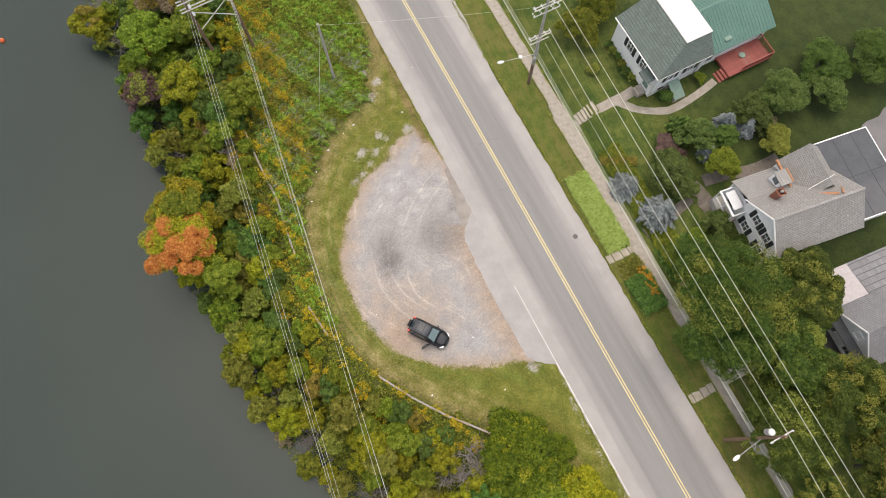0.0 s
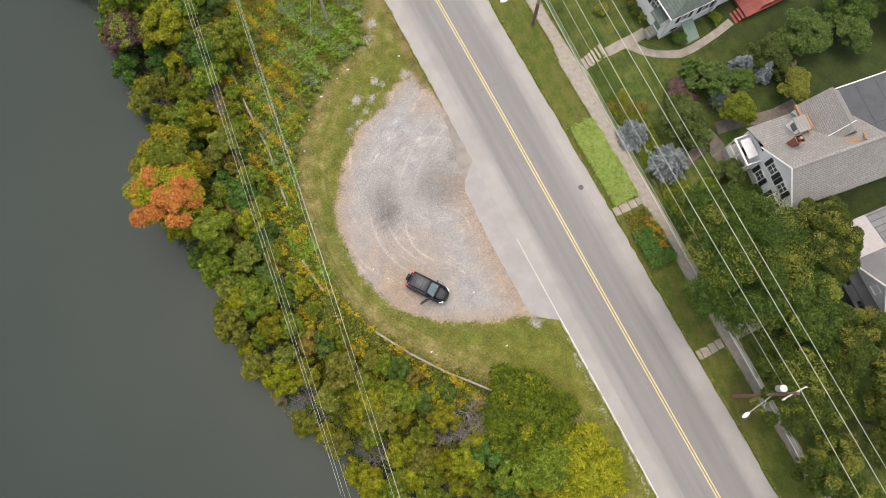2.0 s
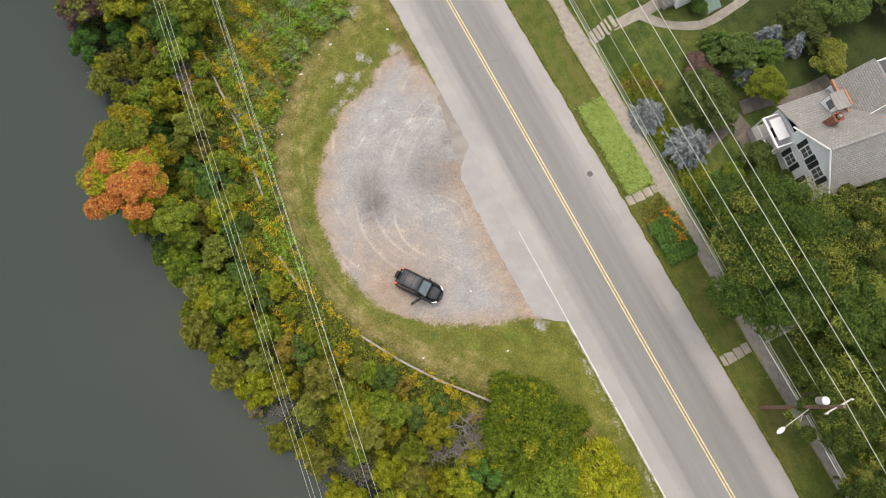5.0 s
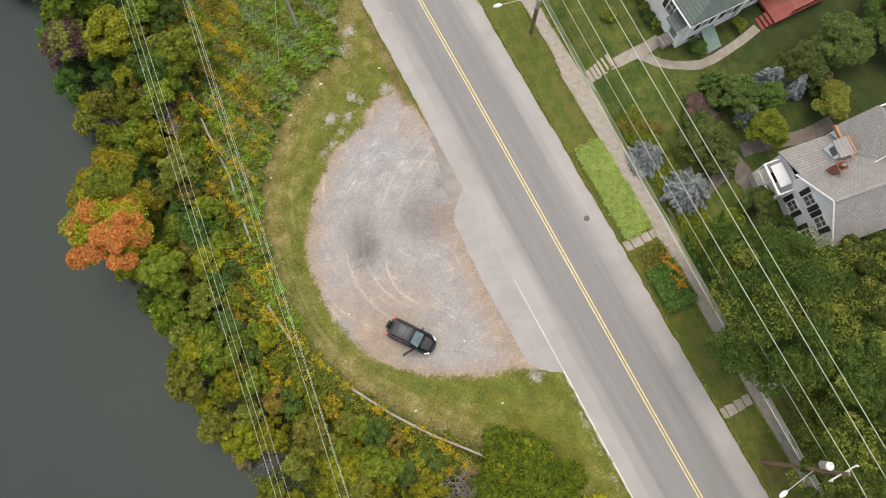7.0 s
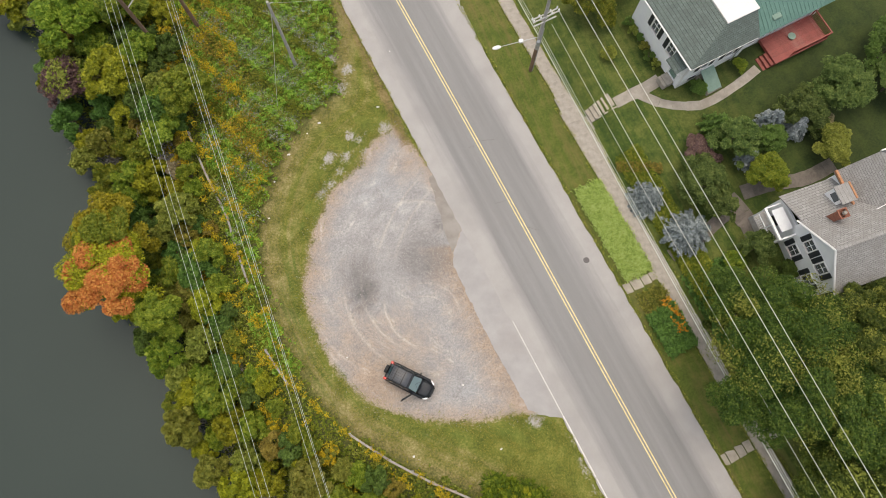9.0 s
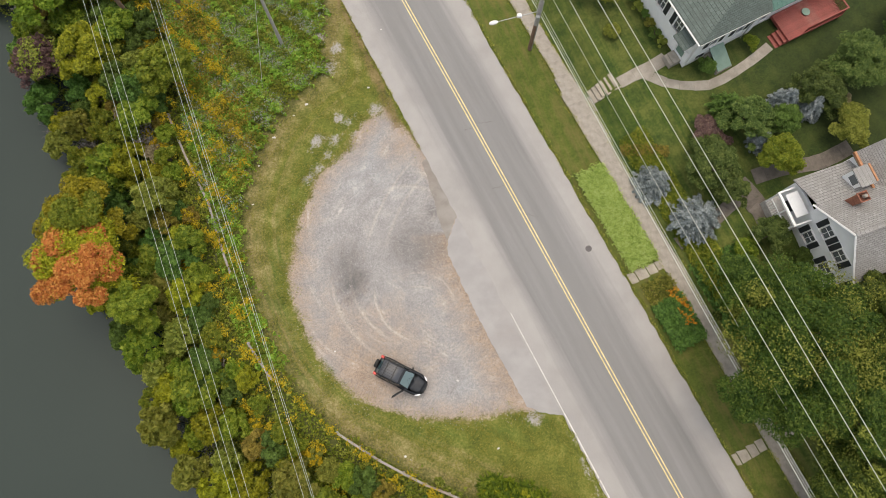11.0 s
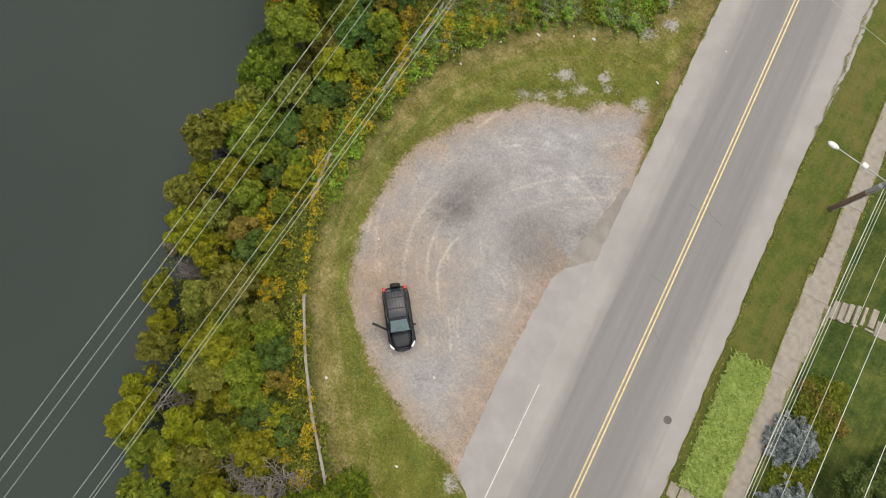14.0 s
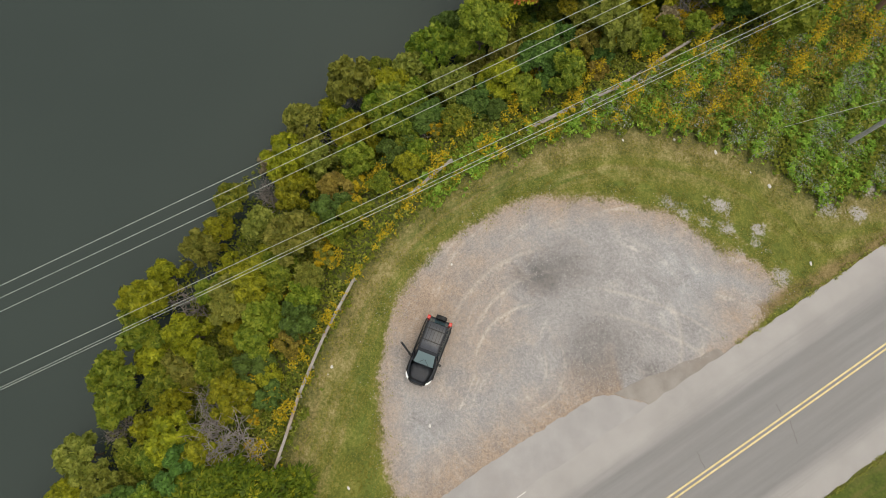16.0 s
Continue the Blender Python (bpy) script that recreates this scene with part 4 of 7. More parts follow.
def window(parent, axis, at, a, z, w, h, out, shutters=True, sub=True):
    """A sash window in a wall; 'out' is the outward sign along the other axis."""
    def b(a0, a1, o0, o1, z0, z1):
        lo, hi = sorted((at + out * o0, at + out * o1))
        return ((a0, lo, z0), (a1, hi, z1)) if axis == 0 else ((lo, a0, z0), (hi, a1, z1))
    fr = part("window", boxes(b(a - w / 2 - 0.08, a - w / 2 + 0.03, -0.1, 0.05, z - h / 2, z + h / 2), b(a + w / 2 - 0.03, a + w / 2 + 0.08, -0.1, 0.05, z - h / 2, z + h / 2),
                             b(a - w / 2 - 0.08, a + w / 2 + 0.08, -0.1, 0.06, z + h / 2, z + h / 2 + 0.1), b(a - w / 2, a + w / 2, -0.08, -0.03, z - 0.03, z + 0.03),
                             b(a - 0.02, a + 0.02, -0.08, -0.035, z - h / 2, z + h / 2)), TRIM, parent, "white sash window frame")
    part("sill", boxes(b(a - w / 2 - 0.12, a + w / 2 + 0.12, -0.1, 0.12, z - h / 2 - 0.07, z - h / 2)), TRIM, fr)
    pane = part("pane", boxes(b(a - w / 2 + 0.03, a + w / 2 - 0.03, -0.07, -0.055, z - h / 2, z + h / 2)), PANE, fr)
    part("curtain", boxes(b(a - w / 2, a - w / 2 + w * 0.3, -0.2, -0.18, z - h / 2, z + h / 2), b(a + w / 2 - w * 0.3, a + w / 2, -0.2, -0.18, z - h / 2, z + h / 2)), PALE, fr, "pale curtain")
    if shutters:
        for side in (-1, 1):
            c = a + side * (w / 2 + 0.1 + 0.22)
            sh = part("shutter", boxes(b(c - 0.22, c + 0.22, 0.005, 0.045, z - h / 2 - 0.05, z + h / 2 + 0.08), *[b(c - 0.17, c + 0.17, 0.045, 0.06, z - h / 2 + 0.05 + i * 0.16, z - h / 2 + 0.13 + i * 0.16) for i in range(int(h / 0.16))]), SHUTTER, parent, "dark louvred shutter")
    return fr


def hole(a, z, w, h):
    return (a - w / 2, a + w / 2, z - h / 2, z + h / 2)


def gable(bm, axis, at, a0, a1, z0, z1, thick):
    """A triangular wall end above a wall."""
    m = (a0 + a1) / 2
    tri_pts = [(a0, z0), (a1, z0), (m, z1)]
    ends = []
    for o in (at, at + thick):
        ends.append([bm.verts.new((a, o, z) if axis == 0 else (o, a, z)) for a, z in tri_pts])
    bm.faces.new(ends[0])
    bm.faces.new(ends[1][::-1])
    for i in range(3):
        j = (i + 1) % 3
        bm.faces.new((ends[0][i], ends[1][i], ends[1][j], ends[0][j]))
    bmesh.ops.recalc_face_normals(bm, faces=bm.faces)


def house_one():
    ob = house_frame("house", (24.45, 35.4, 2.75), RN, "white clapboard house with green shingle and metal roofs")
    E = 3.75
    front = [hole(2.6, 2.35, 0.95, 1.5), hole(5.2, 2.35, 0.95, 1.5)]
    south = [hole(2.0, 2.35, 0.85, 1.4), hole(4.6, 2.35, 0.85, 1.4)]
    walls(ob, WHITE, "white clapboard walls",
          (1, 0.0, 0.0, 8.1, -0.6, E, 0.2, front + [hole(1.1, 1.05, 0.95, 2.1)]),
          (0, 0.0, 0.2, 6.5, -0.6, E, 0.2, south),
          (0, 7.9, 0.2, 6.5, -0.6, E, 0.2),
          (1, 6.3, 0.2, 7.9, -0.6, E, 0.2))
    part("corner_board", boxes(((-0.03, -0.03, -0.6), (0.12, 0.0, E)), ((-0.03, -0.03, -0.6), (0.0, 0.12, E))), TRIM, ob)
    for h in front:
        window(ob, 1, 0.0, (h[0] + h[1]) / 2, 2.35, 0.95, 1.5, -1)
    for h in south:
        window(ob, 0, 0.0, (h[0] + h[1]) / 2, 2.35, 0.85, 1.4, -1)
    part("basement_window", boxes(((1.0, -0.03, 0.1), (1.8, 0.02, 0.45)), bevel=0.01), SHUTTER, ob, "low dark basement window")
    door = part("door", boxes(((0.05, 0.63, 0.0), (0.1, 1.57, 2.1))), GREEN_PAINT, ob, "green front door")
    part("door_frame", boxes(((-0.04, 0.5, 0.0), (0.02, 0.62, 2.2)), ((-0.04, 1.58, 0.0), (0.02, 1.7, 2.2)), ((-0.04, 0.5, 2.2), (0.02, 1.7, 2.32))), TRIM, door)
    # hipped shingle roof with a flat white deck
    o, top = 0.35, E + 1.75
    e0, e1, s0, s1 = -o, 6.5, -o, 8.1 + o
    part("front_slope", sheet(bmesh.new(), [(e0, s0, E), (3.7, 1.5, top), (3.7, s1, top), (e0, s1, E)]), GREEN_SHINGLE, ob, "dark green shingled roof slope")
    part("side_slope", sheet(bmesh.new(), [(e0, s0, E), (e1 + 0.2, s0, E), (e1 + 0.2, 1.5, top), (3.7, 1.5, top)]), GREEN_SHINGLE_SIDE, ob, "dark green shingled roof slope")
    part("flat_roof", boxes(((3.6, 1.4, top - 0.1), (6.85, s1, top + 0.06)), bevel=0.02), MEMBRANE, ob, "white membrane flat roof")
    bm = boxes(((3.7, 1.6, E), (6.7, 7.9, top - 0.1)))
    part("upper_wall", bm, WHITE, ob)
    part("fascia", boxes(((e0 - 0.03, s0, E - 0.2), (e0, s1, E - 0.02)), ((e0, s0 - 0.03, E - 0.2), (e1, s0, E - 0.02))), TRIM, ob)
    part("gutter", tubes(((e0 - 0.06, s0, E - 0.08), (e0 - 0.06, s1, E - 0.08), 0.06, 0.06)), TRIM, ob)
    # rear wing with a metal roof
    e2 = 2.75
    rear = [hole(7.6, 1.5, 0.8, 1.1)]
    walls(ob, WHITE, "white clapboard wall",
          (0, 0.3, 6.5, 15.2, -0.6, e2, 0.2, rear),
          (0, 8.3, 6.5, 15.2, -0.6, e2, 0.2),
          (1, 15.0, 0.5, 8.3, -0.6, e2, 0.2),
          ("gable", 1, 15.0, 0.3, 8.5, e2, e2 + 2.0, 0.2))
    for h in rear:
        window(ob, 0, 0.3, 7.6, 1.5, 0.8, 1.1, -1, shutters=False)
    zr = e2 + 2.15
    for nm, pts in (("metal_slope", [(6.4, -0.1, e2), (15.6, -0.1, e2), (15.6, 4.4, zr), (6.4, 4.4, zr)]), ("metal_slope", [(6.4, 8.9, e2), (6.4, 4.4, zr), (15.6, 4.4, zr), (15.6, 8.9, e2)])):
        part(nm, sheet(bmesh.new(), pts, 0.08), GREEN_METAL, ob, "ribbed green metal roof")
    for i in range(23):
        x = 6.5 + i * 0.4
        bm = bmesh.new()
        for y0, y1 in ((-0.1, 4.4), (8.9, 4.4)):
            tube(bm, (x, y0, e2 + 0.012), (x, y1, zr + 0.012), 0.022, 0.022, 4)
        part("seam", bm, GREEN_METAL, ob)
    part("ridge_cap", boxes(((6.4, 4.3, zr - 0.03), (15.6, 4.5, zr + 0.03))), GREEN_METAL, ob)
    part("vent_patch", boxes(((9.1, 0.55, e2 + 0.35), (10.0, 1.2, e2 + 0.55)), bevel=0.05), GREEN_PAINT, ob, "small pale green roof dormer")
    # hood over the front door
    hood = part("porch_hood", sheet(bmesh.new(), [(-1.05, 0.25, 2.5), (-1.05, 1.9, 2.5), (0.05, 1.9, 3.0), (0.05, 0.25, 3.0)], 0.08), GREEN_SHINGLE, ob, "green shingled hood over the front door")
    for y in (0.3, 1.9):
        part("brace", tubes(((-0.98, y, 2.42), (0.0, y, 1.3), 0.06, 0.06), ((-0.98, y, 2.42), (0.0, y, 2.45), 0.06, 0.06), seg=4), TRIM, hood, "white diagonal brace")
    part("porch_step", boxes(((-0.7, 0.5, -0.8), (0, 1.65, -0.18)), ((-1.0, 0.5, -0.9), (-0.7, 1.65, -0.33)), bevel=0.02), CONCRETE, ob, "grey concrete porch step")
    # green cellar hatch
    hatch = part("cellar_hatch", sheet(bmesh.new(), [(2.1, -2.0, 0.15), (3.5, -2.0, 0.15), (3.5, -0.02, 0.95), (2.1, -0.02, 0.95)], 0.08), GREEN_PAINT, ob, "sloping green cellar hatch")
    part("hatch_curb", boxes(((2.05, -2.05, -0.6), (3.55, -0.02, 0.06))), CONCRETE, hatch)
    part("conduit", tubes(((5.6, -0.12, 0), (5.6, -0.12, 3.4), 0.05, 0.05)), STEEL, ob)
    return ob


house_one()


def deck_one():
    base = house_frame("deck", (24.45, 35.4, 2.75), RN, "red-stained plank deck with railing and steps", "deck")
    x0, x1, y0, y1, z = 8.7, 14.4, -2.5, 0.25, 0.85
    y = y0
    me = None
    while y < y1 - 0.05:
        if me is None:
            bm = boxes(((0, 0, -0.035), (x1 - x0, 0.135, 0)), bevel=0.006)
            me = bpy.data.meshes.new("plank")
            bm.to_mesh(me)
            bm.free()
            me.materials.append(RED_STAIN)
        p = new("plank", me)
        p.parent = base
        p.location = (x0, y, z)
        y += 0.145
    part("joist_frame", boxes(((x0, y0, z - 0.3), (x1, y0 + 0.05, z - 0.04)), ((x0, y0, z - 0.3), (x0 + 0.05, y1, z - 0.04)), ((x1 - 0.05, y0, z - 0.3), (x1, y1, z - 0.04))), RED_STAIN, base)
    for px, py in ((x0 + 0.1, y0 + 0.1), (x1 - 0.1, y0 + 0.1), (x1 - 0.1, y1 - 0.1), (x0 + 2.9, y0 + 0.1)):
        part("post", boxes(((px - 0.05, py - 0.05, -0.9), (px + 0.05, py + 0.05, z + 0.95 if px > x1 - 1 else z - 0.04))), RED_STAIN, base)
    part("rail", boxes(((x1 - 0.14, y0, z + 0.9), (x1 - 0.02, y1, z + 0.96))), RED_STAIN, base, "red top rail")
    part("rail", boxes(((x0 + 1.5, y0 + 0.02, z + 0.9), (x1 - 0.14, y0 + 0.12, z + 0.96))), RED_STAIN, base, "red top rail")
    for i in range(26):
        part("baluster", boxes(((x0 + 1.6 + i * 0.155, y0 + 0.05, z), (x0 + 1.635 + i * 0.155, y0 + 0.09, z + 0.9))), RED_STAIN, base)
    for i in range(17):
        part("baluster", boxes(((x1 - 0.1, y0 + 0.2 + i * 0.15, z), (x1 - 0.06, y0 + 0.235 + i * 0.15, z + 0.9))), RED_STAIN, base)
    for i in range(3):
        part("step", boxes(((x0 - 0.32 * (3 - i), y0 + 0.1, -0.5), (x0 - 0.32 * (2 - i), y0 + 1.4, 0.22 * (i + 1) - 0.02)), bevel=0.01), RED_STAIN, base)
    return base


deck_one()
table = thing("fire_bowl", (35.4, 39.0, 3.6), "small round dark green bowl standing on the deck", "bowl")
bm = bmesh.new()
tube(bm, (0, 0, 0), (0, 0, 0.12), 0.2, 0.34, 14)
part("bowl", bm, SHUTTER, table)
part("rim", tubes(((0, 0, 0.12), (0, 0, 0.15), 0.36, 0.36), seg=14), GREEN_PAINT, table)


def house_two():
    u = Vector((0.966, 0.257, 0))
    ob = house_frame("house", (32.75, 14.95, 2.0), u, "white clapboard house with grey shingle roof and black shutters")
    E, W, Ln, P = 4.4, 6.0, 9.3, 7.0
    wins = [(1.45, 1.35), (4.2, 1.35), (2.0, 3.75), (4.0, 3.75)]
    walls(ob, WHITE, "white clapboard walls",
          (1, 0.0, 0.0, W, -0.6, E, 0.2, [hole(a, z, 0.85, 1.35) for a, z in wins]),
          ("gable", 1, 0.0, 0.0, W, E, P - 0.1, 0.2),
          (0, 0.0, 0.2, Ln, -0.6, E, 0.2, [hole(3.0, 3.2, 0.8, 1.3), hole(6.5, 3.2, 0.8, 1.3)]),
          (0, W - 0.2, 0.2, Ln, -0.6, E, 0.2),
          (1, Ln - 0.2, 0.2, W - 0.2, -0.6, E, 0.2))
    for a, z in wins:
        window(ob, 1, 0.0, a, z, 0.85, 1.35, -1)
    for a in (3.0, 6.5):
        window(ob, 0, 0.0, a, 3.2, 0.8, 1.3, -1, shutters=False)
    o = 0.3
    part("roof", sheet(bmesh.new(), [(-o, -o, E - 0.15), (Ln + 0.2, -o, E - 0.15), (Ln + 0.2, W / 2, P), (-o, W / 2, P)], 0.14), GREY_SHINGLE, ob, "weathered grey shingle roof slope")
    part("roof", sheet(bmesh.new(), [(-o, W / 2, P), (Ln + 0.2, W / 2, P), (Ln + 0.2, W + o, E - 0.15), (-o, W + o, E - 0.15)], 0.14), GREY_SHINGLE, ob, "weathered grey shingle roof slope")
    part("ridge_cap", boxes(((-o, W / 2 - 0.12, P - 0.03), (Ln + 0.2, W / 2 + 0.12, P + 0.04))), GREY_SHINGLE, ob)
    for sgn in (-1, 1):
        y = W / 2 + sgn * (W / 2 + o)
        bm = bmesh.new()
        tube(bm, (-o - 0.02, y, E - 0.22), (-o - 0.02, W / 2, P - 0.07), 0.09, 0.09, 4)
        part("rake_board", bm, TRIM, ob, "white rake board")
    # lean-to on the north side
    part("lean_to_roof", sheet(bmesh.new(), [(-0.1, W + 0.1, E + 0.05), (4.9, W + 0.1, E + 0.05), (4.9, W + 2.8, E - 1.35), (-0.1, W + 2.8, E - 1.35)], 0.12), GREY_SHINGLE, ob, "low grey lean-to roof")
    walls(ob, WHITE, "",
          (0, W + 2.4, 0.2, 4.8, -0.6, E - 1.45, 0.2),
          (1, 0.2, W, W + 2.4, -0.6, E - 1.45, 0.2, [hole(W + 1.2, 1.1, 1.0, 2.0)]))
    part("door", boxes(((0.28, W + 0.72, 0.1), (0.33, W + 1.68, 2.08))), SHUTTER, ob, "dark side door")
    # cross wing
    w0, w1, v1, ez, pz = 4.9, 9.2, W + 2.9, E - 0.1, E + 2.2
    mid = (w0 + w1) / 2
    walls(ob, WHITE, "",
          (1, w0, W - 0.3, v1, -0.6, ez, 0.2),
          (1, w1 - 0.2, W - 0.3, v1, -0.6, ez, 0.2),
          (0, v1 - 0.2, w0 + 0.2, w1 - 0.2, -0.6, ez, 0.2),
          ("gable", 0, v1 - 0.2, w0, w1, ez, pz - 0.1, 0.2))
    part("wing_roof", sheet(bmesh.new(), [(w0 - 0.3, v1 + 0.2, ez - 0.2), (w0 - 0.3, 4.4, ez - 0.2), (mid, 4.4, pz), (mid, v1 + 0.2, pz)], 0.12), GREY_SHINGLE_WING, ob, "grey shingle cross gable slope")
    part("wing_roof", sheet(bmesh.new(), [(mid, v1 + 0.2, pz), (mid, 4.4, pz), (w1 + 0.3, 4.4, ez - 0.2), (w1 + 0.3, v1 + 0.2, ez - 0.2)], 0.12), GREY_SHINGLE_WING, ob, "grey shingle cross gable slope")
    part("valley_flashing", boxes(((w0 - 0.5, 5.85, E + 0.15), (w0 - 0.3, v1 + 0.2, E - 0.05))), FLASH, ob, "rusty orange flashing")
    for (xa, ya), (xb, yb), za, zb in (((4.7, 4.75), (mid - 0.1, 3.4), 5.05, 6.75), ((w1 + 0.25, 5.2), (mid + 0.3, 3.3), 4.6, 6.8)):
        bm = bmesh.new()
        d = Vector((xb - xa, yb - ya, 0)).normalized()
        nrm = Vector((-d.y, d.x, 0)) * 0.11
        pts = [Vector((xa, ya, za)) - nrm, Vector((xb, yb, zb)) - nrm, Vector((xb, yb, zb)) + nrm, Vector((xa, ya, za)) + nrm]
        sheet(bm, [(p.x, p.y, p.z + 0.16) for p in pts], 0.05)
        part("valley_flashing", bm, FLASH, ob, "rusty orange flashing")
    part("roof_ridge_strip", tubes(((5.0, 4.9, E + 1.5), (7.6, 5.3, pz + 0.1), 0.035, 0.035)), TRIM, ob)
    # chimney, dormer
    ch = part("chimney", boxes(((1.75, 5.15, E - 0.6), (2.45, 5.8, E + 1.9)), ((1.68, 5.08, E + 1.75), (2.52, 5.87, E + 1.9)), bevel=0.02), BRICK, ob, "red brick chimney with a weathered cap")
    part("flue", tubes(((2.1, 5.47, E + 1.9), (2.1, 5.47, E + 2.15), 0.16, 0.14), seg=10), CONCRETE, ch)
    dm = part("dormer", boxes(((3.2, 6.4, E - 0.7), (4.4, 7.7, E + 0.75))), WHITE, ob, "small white dormer")
    part("dormer_roof", boxes(((3.1, 6.2, E + 0.75), (4.5, 7.8, E + 0.83))), GREY_SHINGLE, dm)
    part("dormer_side", boxes(((4.4, 6.3, E - 0.7), (4.55, 7.8, E + 0.9))), FLASH, dm, "rusty orange dormer cheek")
    part("dormer_window", boxes(((3.18, 6.65, E - 0.1), (3.2, 7.4, E + 0.6))), PANE, dm)
    # flat-roofed rear part
    z = 3.95
    x0, x1, y0, y1 = Ln, 15.2, 0.6, 9.3
    walls(ob, WHITE, "",
          (0, y0, x0, x1, -0.6, z, 0.2),
          (0, y1 - 0.2, x0, x1, -0.6, z, 0.2, [hole(x0 + 1, 2.4, 0.8, 1.2)]),
          (1, x1 - 0.2, y0 + 0.2, y1 - 0.2, -0.6, z, 0.2),
          (1, x0, W, y1, -0.6, z, 0.2))
    part("flat_roof", boxes(((x0 + 0.05, y0 - 0.1, z), (x1 + 0.1, y1 + 0.1, z + 0.1))), RUBBER, ob, "dark grey rubber flat roof")
    part("roof_edge", boxes(((x0, y1 + 0.1, z - 0.05), (x1 + 0.2, y1 + 0.22, z + 0.16)), ((x1 + 0.1, y0 - 0.2, z - 0.05), (x1 + 0.22, y1 + 0.1, z + 0.16)), ((x0 + 0.3, y0 - 0.22, z - 0.05), (x1 + 0.1, y0 - 0.1, z + 0.16))), TRIM, ob, "pale metal roof edge")
    for k in (2.0, 4.1):
        part("roof_seam", boxes(((x0 + k, y0, z + 0.1), (x0 + k + 0.06, y1, z + 0.108))), SHUTTER, ob)
    part("roof_seam", boxes(((x0, 4.9, z + 0.1), (x1, 4.96, z + 0.11))), SHUTTER, ob)
    part("roof_vent", tubes(((7.6, 1.2, 4.9), (7.6, 1.2, 5.55), 0.07, 0.07)), STEEL, ob)
    part("roof_vent", tubes(((5.2, 1.6, 5.2), (5.2, 1.6, 5.95), 0.05, 0.05)), STEEL, ob)
    # porch
    pb = part("porch_floor", boxes(((-1.5, 5.3, -0.4), (-0.02, 8.3, 0.5)), bevel=0.02), GREYWOOD, ob, "grey wooden porch floor")
    for px, py in ((-1.42, 5.4), (-1.42, 8.2), (-1.42, 6.8)):
        part("porch_post", boxes(((px - 0.06, py - 0.06, 0.5), (px + 0.06, py + 0.06, 2.5))), TRIM, ob, "white porch post")
    part("porch_beam", boxes(((-1.52, 5.3, 2.5), (-1.32, 8.3, 2.68)), ((-1.32, 5.3, 2.5), (0, 5.42, 2.68)), ((-1.32, 8.18, 2.5), (0, 8.3, 2.68))), TRIM, ob, "white porch beam")
    part("porch_awning", sheet(bmesh.new(), [(-1.0, 5.9, 2.62), (-0.1, 5.9, 2.9), (-0.1, 7.9, 2.9), (-1.0, 7.9, 2.62)], 0.05), PALE, ob, "pale awning panel")
    part("porch_rail", boxes(((-1.46, 5.45, 1.35), (-1.38, 8.15, 1.42)), *[((-1.44, 5.6 + i * 0.2, 0.5), (-1.4, 5.64 + i * 0.2, 1.35)) for i in range(13)]), TRIM, ob, "white porch railing")
    return ob


house_two()


def house_three():
    u = Vector((0.95, 0.31, 0))
    ob = house_frame("house", (39.8, 3.75, 1.6), u, "pale grey clapboard house with slate grey shingle roof")
    E, W, Ln, P = 3.6, 6.0, 14.0, 6.3
    wins = [(4.3, 1.5), (1.8, 1.5), (2.9, 4.4)]
    walls(ob, PALE, "pale grey clapboard walls",
          (1, 0.0, 0.0, W, -0.6, E, 0.2, [hole(a, z, 0.9, 1.3) for a, z in wins[:2]]),
          ("gable", 1, 0.0, 0.0, W, E, P - 0.1, 0.2),
          (0, 0.0, 0.2, Ln, -0.6, E, 0.2),
          (0, W - 0.2, 0.2, Ln, -0.6, E, 0.2),
          (1, Ln - 0.2, 0.2, W - 0.2, -0.6, E, 0.2))
    for a, z in wins[:2]:
        window(ob, 1, 0.0, a, z, 0.9, 1.3, -1, shutters=False)
    window(ob, 1, -0.01, 2.9, 4.3, 0.7, 0.8, -1, shutters=False)
    o = 0.3
    part("roof", sheet(bmesh.new(), [(-o, -o, E - 0.15), (Ln, -o, E - 0.15), (Ln, W / 2, P), (-o, W / 2, P)], 0.14), DARK_SHINGLE, ob, "slate grey shingle slope")
    part("roof", sheet(bmesh.new(), [(-o, W / 2, P), (Ln, W / 2, P), (Ln, W + o, E - 0.15), (-o, W + o, E - 0.15)], 0.14), DARK_SHINGLE, ob, "slate grey shingle slope")
    part("pent_roof", sheet(bmesh.new(), [(-0.75, -0.2, E - 0.75), (-0.75, W + 0.2, E - 0.75), (0.02, W + 0.2, E - 0.25), (0.02, -0.2, E - 0.25)], 0.1), RUBBER, ob, "dark pent roof across the gable")
    for sgn in (-1, 1):
        y = W / 2 + sgn * (W / 2 + o)
        part("rake_board", tubes(((-o - 0.02, y, E - 0.22), (-o - 0.02, W / 2, P - 0.07), 0.09, 0.09), seg=4), TRIM, ob, "white rake board")
    walls(ob, PALE, "",
          (0, 9.2, 0.8, 12.0, -0.6, 3.0, 0.2),
          (1, 0.8, W, 9.2, -0.6, 3.0, 0.2))
    part("wing_roof", sheet(bmesh.new(), [(0.6, W, 3.7), (3.6, W, 3.7), (3.6, 9.5, 3.1), (0.6, 9.5, 3.1)], 0.12), GREYTANK, ob, "pale metal wing roof")
    part("wing_roof", sheet(bmesh.new(), [(3.6, W, 3.8), (12.5, W, 3.8), (12.5, 9.5, 3.1), (3.6, 9.5, 3.1)], 0.12), DARK_SHINGLE, ob, "slate grey wing roof")
    return ob


house_three()

